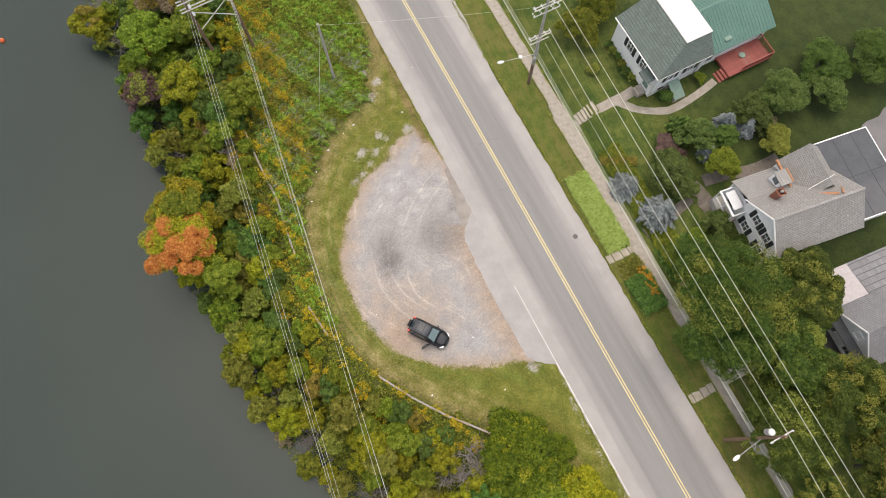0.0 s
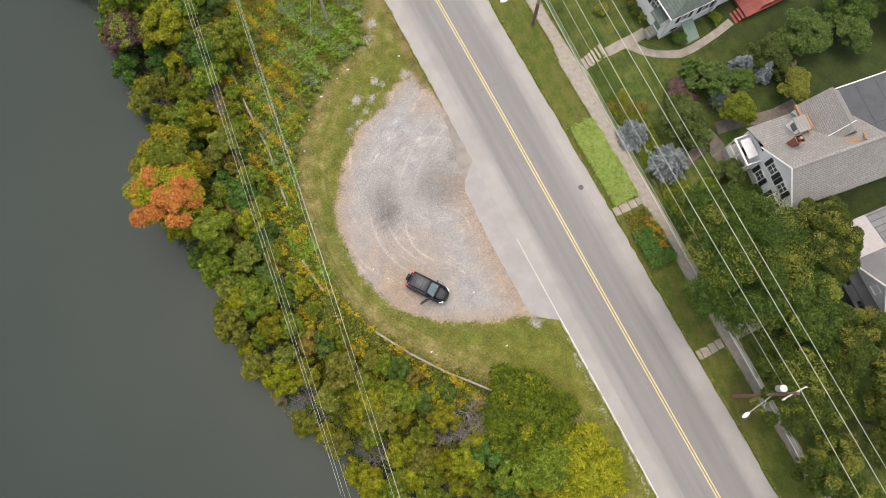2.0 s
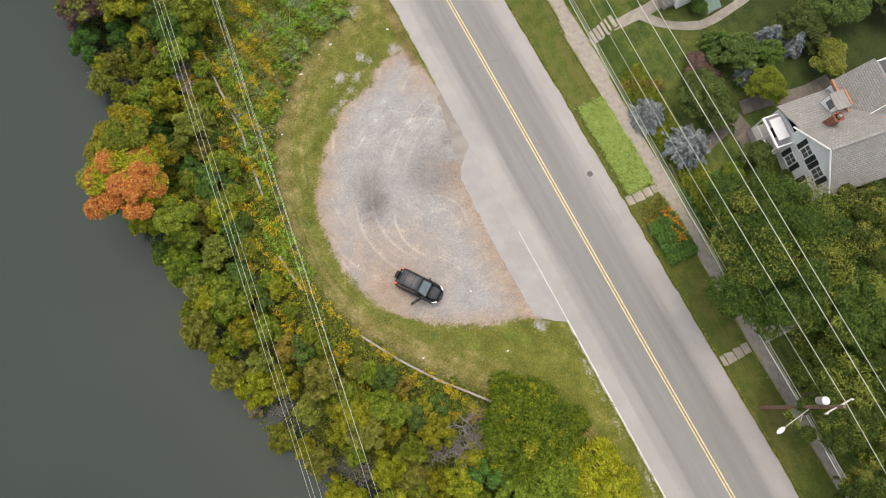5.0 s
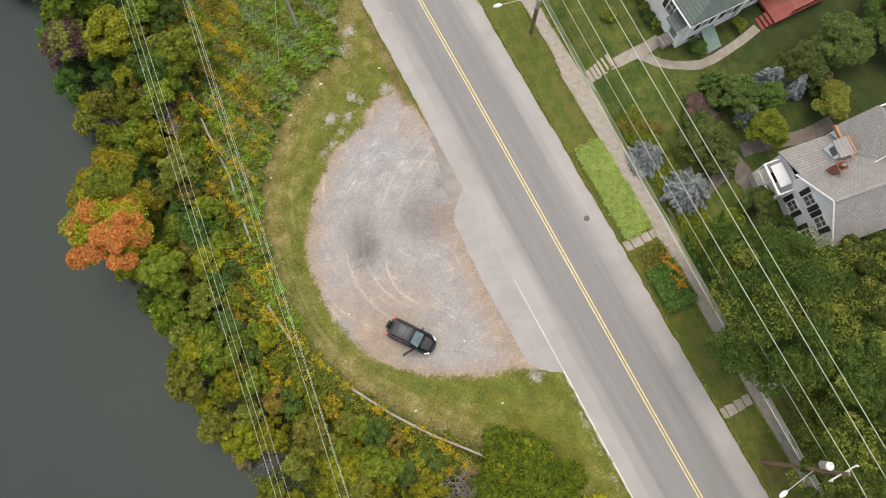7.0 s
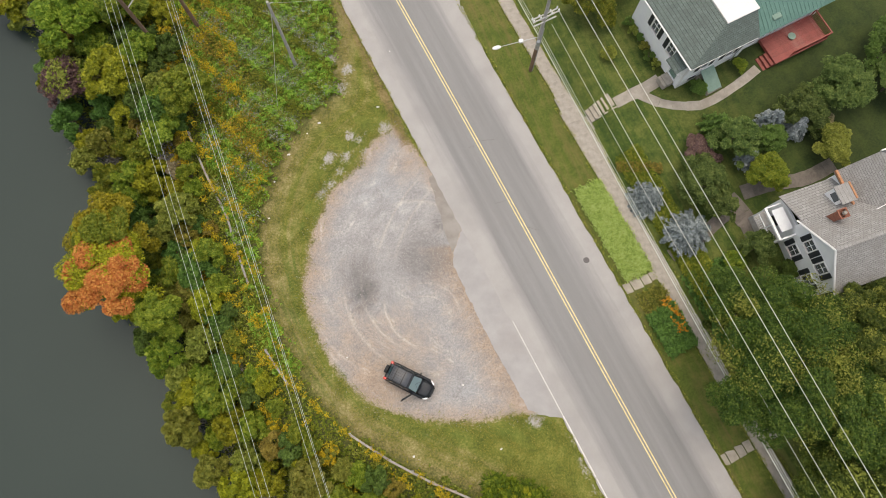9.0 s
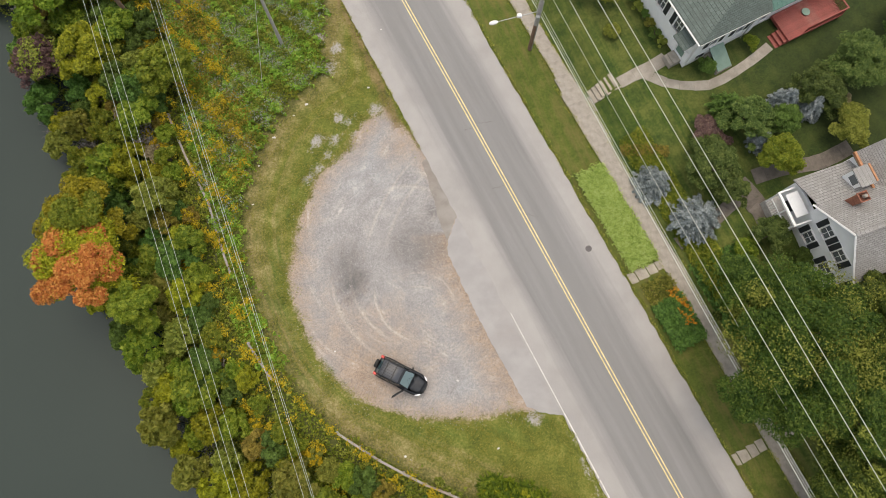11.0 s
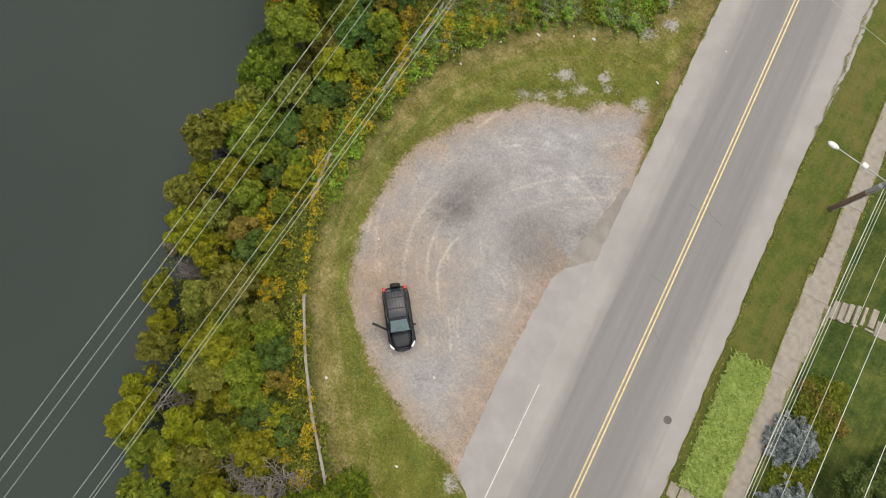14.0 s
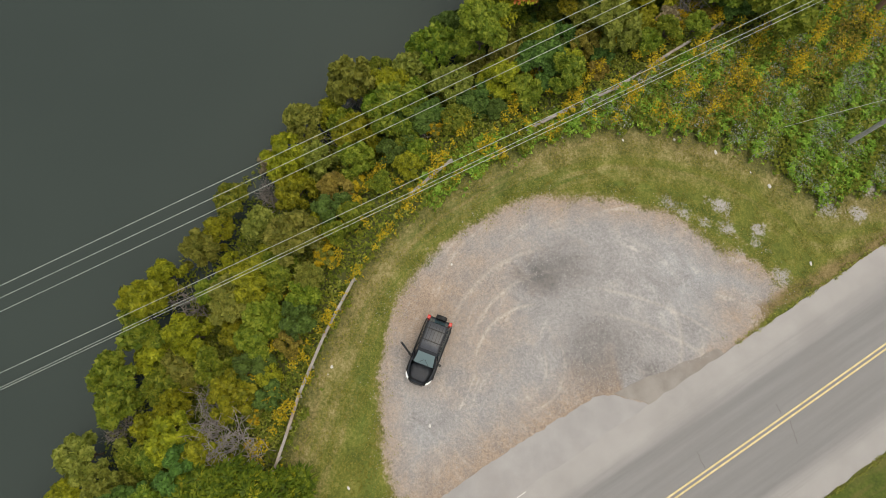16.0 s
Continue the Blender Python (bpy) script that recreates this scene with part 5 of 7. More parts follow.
dr = part("driveway", solid(bmesh.new(), [(46.2, 30.6), (46.8, 32.7), (48.5, 33.6), (54, 33), (60, 31), (62, 22), (56, 18), (49.5, 20), (48.0, 26), (47, 28.6)], h1(48, 30) - 0.3, h1(50, 30) + 0.06), ASPH3)
tagged(dr, "dark grey asphalt driveway behind the house", "driveway", kind="structure")
dr = part("driveway", solid(bmesh.new(), [(35.4, 10.4), (37.9, 10.6), (39.4, 5.0), (38.6, 4.0), (35.6, 4.4)], 1.4, 1.9), ASPH5)
tagged(dr, "dark asphalt parking pad before the grey house", "driveway", kind="structure")


# ---- parked car ----
def loft(bm, stations):
    """Skins rings of points, one ring per station."""
    prev = None
    for ring in stations:
        row = [bm.verts.new(p) for p in ring]
        if prev:
            for i in range(len(row)):
                j = (i + 1) % len(row)
                bm.faces.new((prev[i], prev[j], row[j], row[i]))
        else:
            bm.faces.new(row[::-1])
        prev = row
    bm.faces.new(prev)
    bmesh.ops.recalc_face_normals(bm, faces=bm.faces)
    return bm


def ring_of(x, w, z0, z1, crown=0.05):
    return [(x, -w * 0.9, z0), (x, -w, z0 + 0.15), (x, -w, z1 - 0.12), (x, -w * 0.9, z1 - 0.02), (x, -w * 0.5, z1 + crown * 0.7), (x, 0, z1 + crown),
            (x, w * 0.5, z1 + crown * 0.7), (x, w * 0.9, z1 - 0.02), (x, w, z1 - 0.12), (x, w, z0 + 0.15), (x, w * 0.9, z0)]


def build_car():
    ob = thing("car", (-2.2, 10.72, 0.0), "black SUV with an open front door parked on gravel", "car", turn=radians(-31))
    low = [(-2.12, 0.72, 0.42, 0.9), (-2.05, 0.84, 0.34, 1.0), (-1.6, 0.9, 0.25, 1.04), (-0.8, 0.91, 0.22, 1.03), (0.4, 0.91, 0.22, 1.02), (0.9, 0.91, 0.22, 1.03), (1.4, 0.895, 0.24, 0.99), (1.7, 0.86, 0.26, 0.94), (1.92, 0.77, 0.28, 0.88), (2.08, 0.63, 0.31, 0.81), (2.18, 0.45, 0.34, 0.74), (2.23, 0.24, 0.38, 0.68)]
    part("body", loft(bmesh.new(), [ring_of(*r) for r in low]), BLACKPAINT, ob, "glossy black body", smooth=True)
    hood = [[(x, y * w, z + 0.055 * (1 - y * y)) for y in (-1, -0.6, 0, 0.6, 1)] for x, w, z in ((0.92, 0.74, 1.04), (1.3, 0.74, 1.015), (1.65, 0.69, 0.965), (1.88, 0.6, 0.905), (2.03, 0.46, 0.855))]
    bm = bmesh.new()
    rows = [[bm.verts.new(p) for p in r] for r in hood]
    for a, b in zip(rows, rows[1:]):
        for i in range(4):
            bm.faces.new((a[i], b[i], b[i + 1], a[i + 1]))
    bmesh.ops.solidify(bm, geom=bm.faces[:], thickness=-0.015)
    # the grey sheen on the black bonnet is put into its colour
    part("bonnet", bm, GREYROOF, ob, "black bonnet with painted grey sheen", smooth=True)
    cab = [(-1.98, 0.78, 1.0, 1.02), (-1.72, 0.72, 1.0, 1.6), (-1.4, 0.69, 1.0, 1.66), (-0.5, 0.69, 1.0, 1.69), (0.0, 0.67, 1.0, 1.66), (0.2, 0.655, 1.0, 1.58), (0.95, 0.7, 1.0, 1.04)]
    part("cabin", loft(bmesh.new(), [[(x, -0.82, z0), (x, -w, z1 - 0.05), (x, -w * 0.85, z1), (x, 0, z1 + 0.02), (x, w * 0.85, z1), (x, w, z1 - 0.05), (x, 0.82, z0)] for x, w, z0, z1 in cab]), BLACKPAINT, ob, "black pillars and roof frame", smooth=False)
    part("roof_panel", loft(bmesh.new(), [[(x, -0.6, z), (x, -0.55, z + 0.025), (x, 0, z + 0.04), (x, 0.55, z + 0.025), (x, 0.6, z)] for x, z in ((-1.7, 1.61), (-1.35, 1.665), (-0.5, 1.695), (0.02, 1.665))]), GREYROOF, ob, "dark grey roof", smooth=True)
    for y in (-0.42, -0.21, 0.0, 0.21, 0.42):
        part("roof_rib", boxes(((-1.62, y - 0.012, 1.66), (-0.42, y + 0.012, 1.742))), BLACKTRIM, ob)
    for y in (-0.62, 0.62):
        part("roof_rail", tubes(((-1.6, y, 1.72), (-0.1, y, 1.73), 0.022, 0.022), ((-1.6, y, 1.6), (-1.6, y, 1.72), 0.02, 0.02), ((-0.1, y, 1.6), (-0.1, y, 1.73), 0.02, 0.02)), BLACKTRIM, ob, "black roof rail")
    for x in (-1.3, -0.55):
        part("cross_bar", boxes(((x - 0.03, -0.62, 1.73), (x + 0.03, 0.62, 1.76)), bevel=0.008), BLACKTRIM, ob, "black roof cross bar")
    bm = bmesh.new()
    sheet(bm, [(0.22, -0.55, 1.615), (0.22, 0.55, 1.615), (0.94, 0.64, 1.085), (0.94, -0.64, 1.085)], 0.015)
    part("windscreen", bm, WINDSCREEN, ob, "pale blue-green windscreen")
    bm = bmesh.new()
    sheet(bm, [(-1.74, -0.6, 1.6), (-1.98, -0.68, 1.1), (-1.98, 0.68, 1.1), (-1.74, 0.6, 1.6)], 0.012)
    part("rear_window", bm, CARGLASS, ob, "dark rear window")
    for sgn in (-1, 1):
        for x0, x1 in ((-1.6, -0.85), (-0.8, -0.12), (-0.08, 0.5)):
            if sgn < 0 and x0 > -0.1:
                continue
            bm = bmesh.new()
            top1 = x1 if x1 < 0.4 else 0.1
            ps = [(x0, sgn * 0.835, 1.06), (x1, sgn * 0.835, 1.06), (top1, sgn * 0.715, 1.56), (x0, sgn * 0.715, 1.56)]
            vs = [bm.verts.new(p) for p in ps]
            bm.faces.new(vs)
            bmesh.ops.solidify(bm, geom=bm.faces[:], thickness=0.012)
            part("side_window", bm, CARGLASS, ob)
        part("mirror", boxes(((0.55, sgn * 0.88, 1.0), (0.7, sgn * 1.08, 1.16)), bevel=0.03), BLACKPAINT, ob)
        bm = bmesh.new()
        solid(bm, [(1.62, sgn * 0.87), (1.84, sgn * 0.83), (2.0, sgn * 0.73), (2.1, sgn * 0.58), (1.98, sgn * 0.58), (1.82, sgn * 0.72)][::sgn], 0.74, 0.93)
        part("headlight", bm, HEADLIGHT, ob, "clear headlight")
        part("tail_light", boxes(((-2.12, sgn * 0.62, 0.9), (-1.86, sgn * 0.83, 1.3)), bevel=0.03), TAILRED, ob, "red tail light")
        part("wiper", tubes(((0.93, sgn * 0.35, 1.1), (0.62, sgn * 0.02, 1.34), 0.012, 0.012), seg=4), BLACKTRIM, ob)
        for x in (-1.32, 1.3):
            wh = part("wheel", tubes(((x, sgn * 0.68, 0.34), (x, sgn * 0.92, 0.34), 0.34, 0.34), seg=20), TYRE, ob, "black tyre")
            part("rim", tubes(((x, sgn * 0.9, 0.34), (x, sgn * 0.93, 0.34), 0.22, 0.2), seg=14), ALLOY, wh)
    for name, x, bow in (("front_bumper", 2.27, -0.52), ("rear_bumper", -2.2, 0.2)):
        ys = [0.86 * k / 6 for k in range(-6, 7)]
        bm = bmesh.new()
        solid(bm, [(x + bow * (y / 0.86) ** 2, y) for y in ys] + [(x + bow * 1.3, 0.84), (x + bow * 1.3, -0.84)], 0.32, 0.6)
        bmesh.ops.recalc_face_normals(bm, faces=bm.faces)
        part(name, bm, BLACKTRIM, ob)
    part("grille", boxes(((2.14, -0.42, 0.62), (2.24, 0.42, 0.8)), bevel=0.02), BLACKTRIM, ob)
    part("spare_wheel", tubes(((-2.1, 0.05, 0.95), (-2.34, 0.05, 0.95), 0.36, 0.35), seg=20), TYRE, ob, "black spare wheel cover")
    # open front door on the passenger side
    dm = Matrix.Translation((0.72, -0.88, 0)) @ Matrix.Rotation(radians(58), 4, "Z")
    bm = bmesh.new()
    box(bm, (-1.12, -0.04, 0.35), (0, 0.05, 1.04), dm)
    for a, b in (((-1.1, 0, 1.04), (-1.0, 0.06, 1.52)), ((-1.0, 0.06, 1.52), (-0.55, 0.06, 1.56)), ((-0.55, 0.06, 1.56), (0.0, 0, 1.06))):
        tube(bm, dm @ Vector(a), dm @ Vector(b), 0.03, 0.03, 5)
    door = part("door", bm, BLACKPAINT, ob, "open black front door")
    bm = bmesh.new()
    vs = [bm.verts.new(dm @ Vector(p)) for p in ((-1.07, 0.01, 1.05), (-0.05, 0.01, 1.05), (-0.55, 0.06, 1.53), (-0.98, 0.06, 1.5))]
    bm.faces.new(vs)
    part("door_window", bm, CARGLASS, door)
    bm = bmesh.new()
    box(bm, (-1.0, 0.05, 0.5), (-0.15, 0.1, 0.9), dm)
    part("door_card", bm, SEATGREY, door, "grey door lining")
    for y in (-0.36, 0.36):
        part("seat", boxes(((-0.35, y - 0.24, 0.55), (0.2, y + 0.24, 0.85)), ((-0.5, y - 0.22, 0.6), (-0.3, y + 0.22, 1.35)), bevel=0.05), SEATGREY, ob, "grey cloth seat")
    part("dashboard", boxes(((0.35, -0.68, 0.8), (0.72, 0.68, 1.03)), bevel=0.06), BLACKTRIM, ob)
    return ob


build_car()


# ---- poles and lines ----
def insulator(parent, at, axis=(0, 0, 1), n=3, r=0.07):
    a = Vector(axis)
    bm = bmesh.new()
    for i in range(n):
        p = Vector(at) + a * (0.09 * i)
        tube(bm, p, p + a * 0.06, r, r * 0.6, 8)
    return part("insulator", bm, PORCELAIN, parent, "white porcelain insulator")


def oriented(d, o):
    a = math.atan2(d[1], d[0])
    return Matrix.Translation(o) @ Matrix.Rotation(a, 4, "Z")


def street_lamp(parent, root, tip):
    arm = part("lamp_arm", tubes((root, tip, 0.035, 0.03)), STEEL, parent, "steel lamp arm")
    d = (Vector(tip) - Vector(root)).normalized()
    d.z = 0
    t = Vector(tip)
    bm = bmesh.new()
    bmesh.ops.create_uvsphere(bm, u_segments=10, v_segments=6, radius=1, matrix=Matrix.Translation(t + d * 0.3) @ oriented(d, (0, 0, 0)) @ Matrix.Diagonal((0.42, 0.2, 0.13, 1)))
    part("lamp_head", bm, LAMPWHITE, parent, "white cobra-head street lamp", smooth=True)


def pole_two():
    ob = thing("utility_pole", (11.62, 39.5, 0), "tall weathered utility pole with white cross arms and lamp", "utility pole", "poles along the sidewalk")
    part("shaft", tubes(((0, 0, -0.3), (0, 0, 4.0), 0.2, 0.18), seg=12), BROWNPOLE, ob, "brown lower shaft")
    part("upper_shaft", tubes(((0, 0, 4.0), (0, 0, 15.2), 0.18, 0.13), seg=12), GREYWOOD, ob, "bleached grey upper shaft")
    ax = RN
    for z, w, k in ((14.2, 1.5, 0.14), (14.2, 1.5, -0.14), (9.2, 1.25, 0.13), (9.2, 1.25, -0.13), (8.5, 1.1, 0.13), (13.3, 1.5, 0.14)):
        c = RD * k
        part("cross_arm", tubes((c - ax * w + Vector((0, 0, z)), c + ax * w + Vector((0, 0, z)), 0.07, 0.07), seg=4), ARMWOOD, ob, "pale grey cross arm")
    for z, w in ((14.3, 1.5), (9.3, 1.25), (13.4, 1.5)):
        for q in (-1, -0.45, 0.45, 1):
            for k in (-0.14, 0.14):
                insulator(ob, ax * (w * q * 0.95) + RD * k + Vector((0, 0, z)))
    for sg in (-1, 1):
        part("brace", tubes((Vector((0, 0, 8.4)), ax * sg * 0.9 + Vector((0, 0, 9.15)), 0.03, 0.03), seg=4), ARMWOOD, ob)
    part("riser", tubes(((0.15, -0.15, 0.2), (0.15, -0.15, 7.5), 0.05, 0.05)), STEEL, ob, "grey riser pipe")
    part("cable_box", boxes(((-0.25, -0.5, 5.3), (0.05, -0.2, 5.8)), bevel=0.03), STEEL, ob)
    street_lamp(ob, (-0.15, -0.05, 6.0), (-3.6, -0.7, 5.95))
    part("photo_cell_bracket", boxes(((-1.9, -0.5, 5.9), (-1.5, -0.15, 6.15)), bevel=0.05), LAMPWHITE, ob, "white bracket box")
    return ob


def pole_four():
    ob = thing("utility_pole", (26.65, -2.2, 0), "brown utility pole with transformer, cross arm and street lamp", "utility pole", "poles along the sidewalk")
    lean = Vector((0.55, 0.35, 0))
    part("shaft", tubes(((0, 0, -0.3), lean + Vector((0, 0, 11.0)), 0.19, 0.13), seg=12), BROWNPOLE, ob, "brown wooden shaft")
    top = lean * 0.95
    part("cross_arm", tubes((top - RN * 1.15 + Vector((0, 0, 10.3)), top + RN * 1.2 + Vector((0, 0, 10.3)), 0.06, 0.06), seg=4), ARMWOOD, ob, "pale cross arm")
    for q in (-1.05, 0.35, 1.1):
        insulator(ob, top + RN * q + Vector((0, 0, 10.36)))
    tank = part("transformer", tubes((Vector((0.15, 0.75, 8.7)), Vector((0.15, 0.75, 9.6)), 0.29, 0.29), seg=16), GREYTANK, ob, "grey transformer can")
    part("lid", tubes((Vector((0.15, 0.75, 9.6)), Vector((0.15, 0.75, 9.72)), 0.31, 0.2), seg=16), LAMPWHITE, tank, "white transformer lid")
    part("bushing", tubes((Vector((0.15, 0.9, 9.7)), Vector((0.15, 0.9, 10.0)), 0.06, 0.03)), PORCELAIN, tank)
    street_lamp(ob, (0.3, 0.1, 7.0), (-1.95, -1.15, 7.05))
    part("brace", tubes((Vector((0.3, 0.2, 6.3)), Vector((0.2, -0.9, 5.6)), 0.03, 0.03), seg=4), ARMWOOD, ob)
    part("cable_bracket", tubes((Vector((0.3, 0.1, 5.5)) - RN * 0.2, Vector((0.3, 0.1, 5.5)) + RN * 0.8, 0.03, 0.03)), STEEL, ob)
    return ob


def pole_three():
    ob = thing("utility_pole", (-11.2, 41.7, h1(-11.2, 41.7)), "bare grey wooden pole with a guy wire among tall weeds", "utility pole")
    part("shaft", tubes(((0, 0, -0.3), (0, 0, 10.6), 0.17, 0.12), seg=12), GREYWOOD, ob, "bleached grey shaft")
    part("guy_wire", tubes(((0, 0, 9.3), (-1.9, -4.3, 0.2), 0.015, 0.015), seg=5), WIRE, ob)
    part("pole_bracket", tubes(((0, 0, 10.3), (0.4, 0.1, 10.35), 0.04, 0.04)), STEEL, ob)
    return ob


def h_frame():
    ob = thing("transmission_frame", (-22.6, 45.8, 0), "two-legged wooden transmission frame with pale arms and white insulators", "pylon")
    a, b = Vector((-2.1, -0.9, 0)), Vector((1.9, 0.9, 0))
    za, zb = h1(-24.7, 44.9), h1(-20.7, 46.7)
    d = (b - a).normalized()
    n = Vector((-d.y, d.x, 0))
    for p, zg in ((a, za), (b, zb)):
        part("leg", tubes((p + Vector((0, 0, zg - 0.4)), p + Vector((0, 0, 13.0)), 0.2, 0.15), seg=12), BROWNPOLE, ob, "brown wooden leg")
    for z in (12.7, 11.3, 10.1):
        for k in (0.2, -0.2):
            part("cross_arm", tubes((a - d * 0.8 + n * k + Vector((0, 0, z)), b + d * 0.8 + n * k + Vector((0, 0, z)), 0.09, 0.09), seg=4), ARMWOOD, ob, "pale cross arm")
    for p, q in ((a, b), (b, a)):
        part("x_brace", tubes((p + Vector((0, 0, 9.6)), q + Vector((0, 0, 6.4)), 0.07, 0.07), seg=4), ARMWOOD, ob, "pale diagonal brace")
    for base in (a, b):
        for z in (12.55, 11.15, 9.95):
            insulator(ob, base + n * -0.35 + d * (0.3 if base is a else -0.25) + Vector((0, 0, z - 0.2)), axis=tuple(-n), n=5, r=0.15)
    return ob


pole_two()
pole_four()
pole_three()
h_frame()


def wire(name, a, b, sag, r, material, label, group):
    a, b = Vector(a), Vector(b)
    me = bpy.data.meshes.new(name)
    n, seg = 28, 5
    d = (b - a).normalized()
    side = Vector((-d.y, d.x, 0)).normalized()
    up = d.cross(side)
    verts, faces = [], []
    for i in range(n + 1):
        u = i / n
        c = a.lerp(b, u) - Vector((0, 0, 4 * sag * u * (1 - u)))
        for k in range(seg):
            w = 2 * math.pi * k / seg
            verts.append(c + side * (r * math.cos(w)) + up * (r * math.sin(w)))
    for i in range(n):
        for k in range(seg):
            j = (k + 1) % seg
            faces.append((i * seg + k, i * seg + j, (i + 1) * seg + j, (i + 1) * seg + k))
    me.from_pydata([tuple(v) for v in verts], [], faces)
    return tagged(link_mesh(name, me, material), label, "wire", group)


def extend(a, b, before, after):
    a, b = Vector(a), Vector(b)
    d = b - a
    return a - d * before, b + d * after


# transmission circuits over the bank
for xa, za, xb, zb, sag in ((-24.25, 12.4, 0.03, 3.87, 0.0), (-24.22, 11.0, -0.18, 2.36, 0.26), (-24.15, 9.85, 0.08, 1.09, 0.42), (-19.75, 11.3, 3.45, 1.52, 0.78), (-19.8, 9.5, 4.16, -0.54, 0.0), (-19.72, 9.0, 3.82, -1.6, 0.22)):
    a = Vector((xa, 44.2, za))
    wire("power_line", a, (xb, -47, zb), sag, 0.013, GREENWIRE, "thin greenish power line over the wooded bank", "transmission lines")
    wire("power_line", a, (a.x - 15, a.y + 46, za - 1), 0.4, 0.02, GREENWIRE, "thin greenish power line over the wooded bank", "transmission lines")
# lines along the sidewalk
p2, p4 = Vector((11.62, 39.5, 0)), Vector((27.2, -1.85, 0))
for q, z2, z4, over in ((0.35, 9.4, 10.4, 0.0),):
    a, b = p2 + RN * 1.15 + Vector((0, 0, 9.4)), p4 + RN * 0.55 + Vector((0, 0, 10.45))
    wire("power_line", a, b, 0.5, 0.02, WIRE, "bright aluminium power line along the sidewalk", "roadside lines")
    wire("power_line", b, b + (b - a), 0.5, 0.02, WIRE, "bright aluminium power line along the sidewalk", "roadside lines")
for x44, xm8, z44, zm8 in ((9.9, 30.66, 15.2, 13.2), (12.6, 32.9, 14.8, 12.2)):
    a, b = Vector((x44, 44, z44)), Vector((xm8, -8, zm8))
    a, b = extend(a, b, 0.0, 0.7)
    a = p2 + RN * (0.4 if x44 < 11 else 1.45) + Vector((0, 0, 14.45))
    wire("power_line", a, b, 0.3, 0.02, WIRE, "bright aluminium power line along the sidewalk", "roadside lines")
for off, z, r, m in ((0.0, 5.5, 0.032, CABLE), (0.1, 5.65, 0.012, WIRE), (0.2, 5.85, 0.016, CABLE)):
    a, b = p2 + RN * (0.15 + off) + Vector((0, 0, z)), p4 + RN * (0.1 + off) + Vector((-0.2, 0, z))
    wire("telephone_cable", a, b, 0.35, r, m, "pale telephone cable along the sidewalk", "roadside cables")
    wire("telephone_cable", b, b + (b - a), 0.35, r, m, "pale telephone cable along the sidewalk", "roadside cables")
    wire("telephone_cable", a, a - (b - a), 0.35, r, m, "pale telephone cable along the sidewalk", "roadside cables")
a, b = p2 + RN * 1.0 + Vector((0, 0, 7.2)), p4 + RN * 1.0 + Vector((0, 0, 7.2))
wire("service_drop", a, b, 0.4, 0.014, WIRE, "thin service wire beside the cables", "roadside cables")
wire("service_drop", p2 + Vector((0, 0, 14.0)), (-11.2, 41.7, 10.4), 0.3, 0.008, WIRE, "thin service wire across the road", "roadside cables")


# ---- guard rail at the top of the bank ----
def guard_rail(points, z):
    ob = thing("guard_rail", (0, 0, 0), "weathered pale guard rail on short posts above the bank", "guard rail", "guard rails on the bank")
    for (ax, ay), (bx, by) in zip(points, points[1:]):
        a, b = Vector((ax, ay, h1(ax, ay) + z)), Vector((bx, by, h1(bx, by) + z))
        d = (b - a).normalized()
        s = Vector((-d.y, d.x, 0))
        bm = bmesh.new()
        prof = [(0.0, 0.16), (0.08, 0.1), (0.0, 0.03), (0.0, -0.03), (0.08, -0.1), (0.0, -0.16)]
        rows = [[bm.verts.new(p + s * (o - 0.03) + Vector((0, 0, dz))) for o, dz in prof] for p in (a - d * 0.1, b + d * 0.1)]
        for i in range(5):
            bm.faces.new((rows[0][i], rows[1][i], rows[1][i + 1], rows[0][i + 1]))
        bmesh.ops.solidify(bm, geom=bm.faces[:], thickness=0.012)
        part("beam", bm, RAIL, ob)
        bm = bmesh.new()
        vs = [p + s * o + Vector((0, 0, 0.19)) for p, o in ((a, -0.09), (b, -0.09), (b, 0.09), (a, 0.09))]
        sheet(bm, [tuple(v) for v in vs], 0.05)
        part("cap_board", bm, RAIL, ob, "pale weathered cap board")
        part("post", boxes(((ax - 0.09, ay - 0.09, a.z - z - 0.4), (ax + 0.09, ay + 0.09, a.z + 0.13))), GREYWOOD, ob)
    return ob


guard_rail([(-21.6, 35.5), (-20.7, 33.2), (-19.8, 31), (-18.8, 28.8), (-17.9, 26.8), (-17.2, 24.2), (-16.5, 21.8), (-15.9, 20.0)], 0.4)
guard_rail([(-14.6, 14.4), (-13.7, 12.9), (-12.7, 11.3)], 0.55)
guard_rail([(-7.6, 6.7), (-5.9, 5.45), (-4.3, 4.3), (-2.5, 3.2), (-0.8, 2.2), (1.0, 1.35), (2.7, 0.5), (4.3, -0.35)], 0.6)


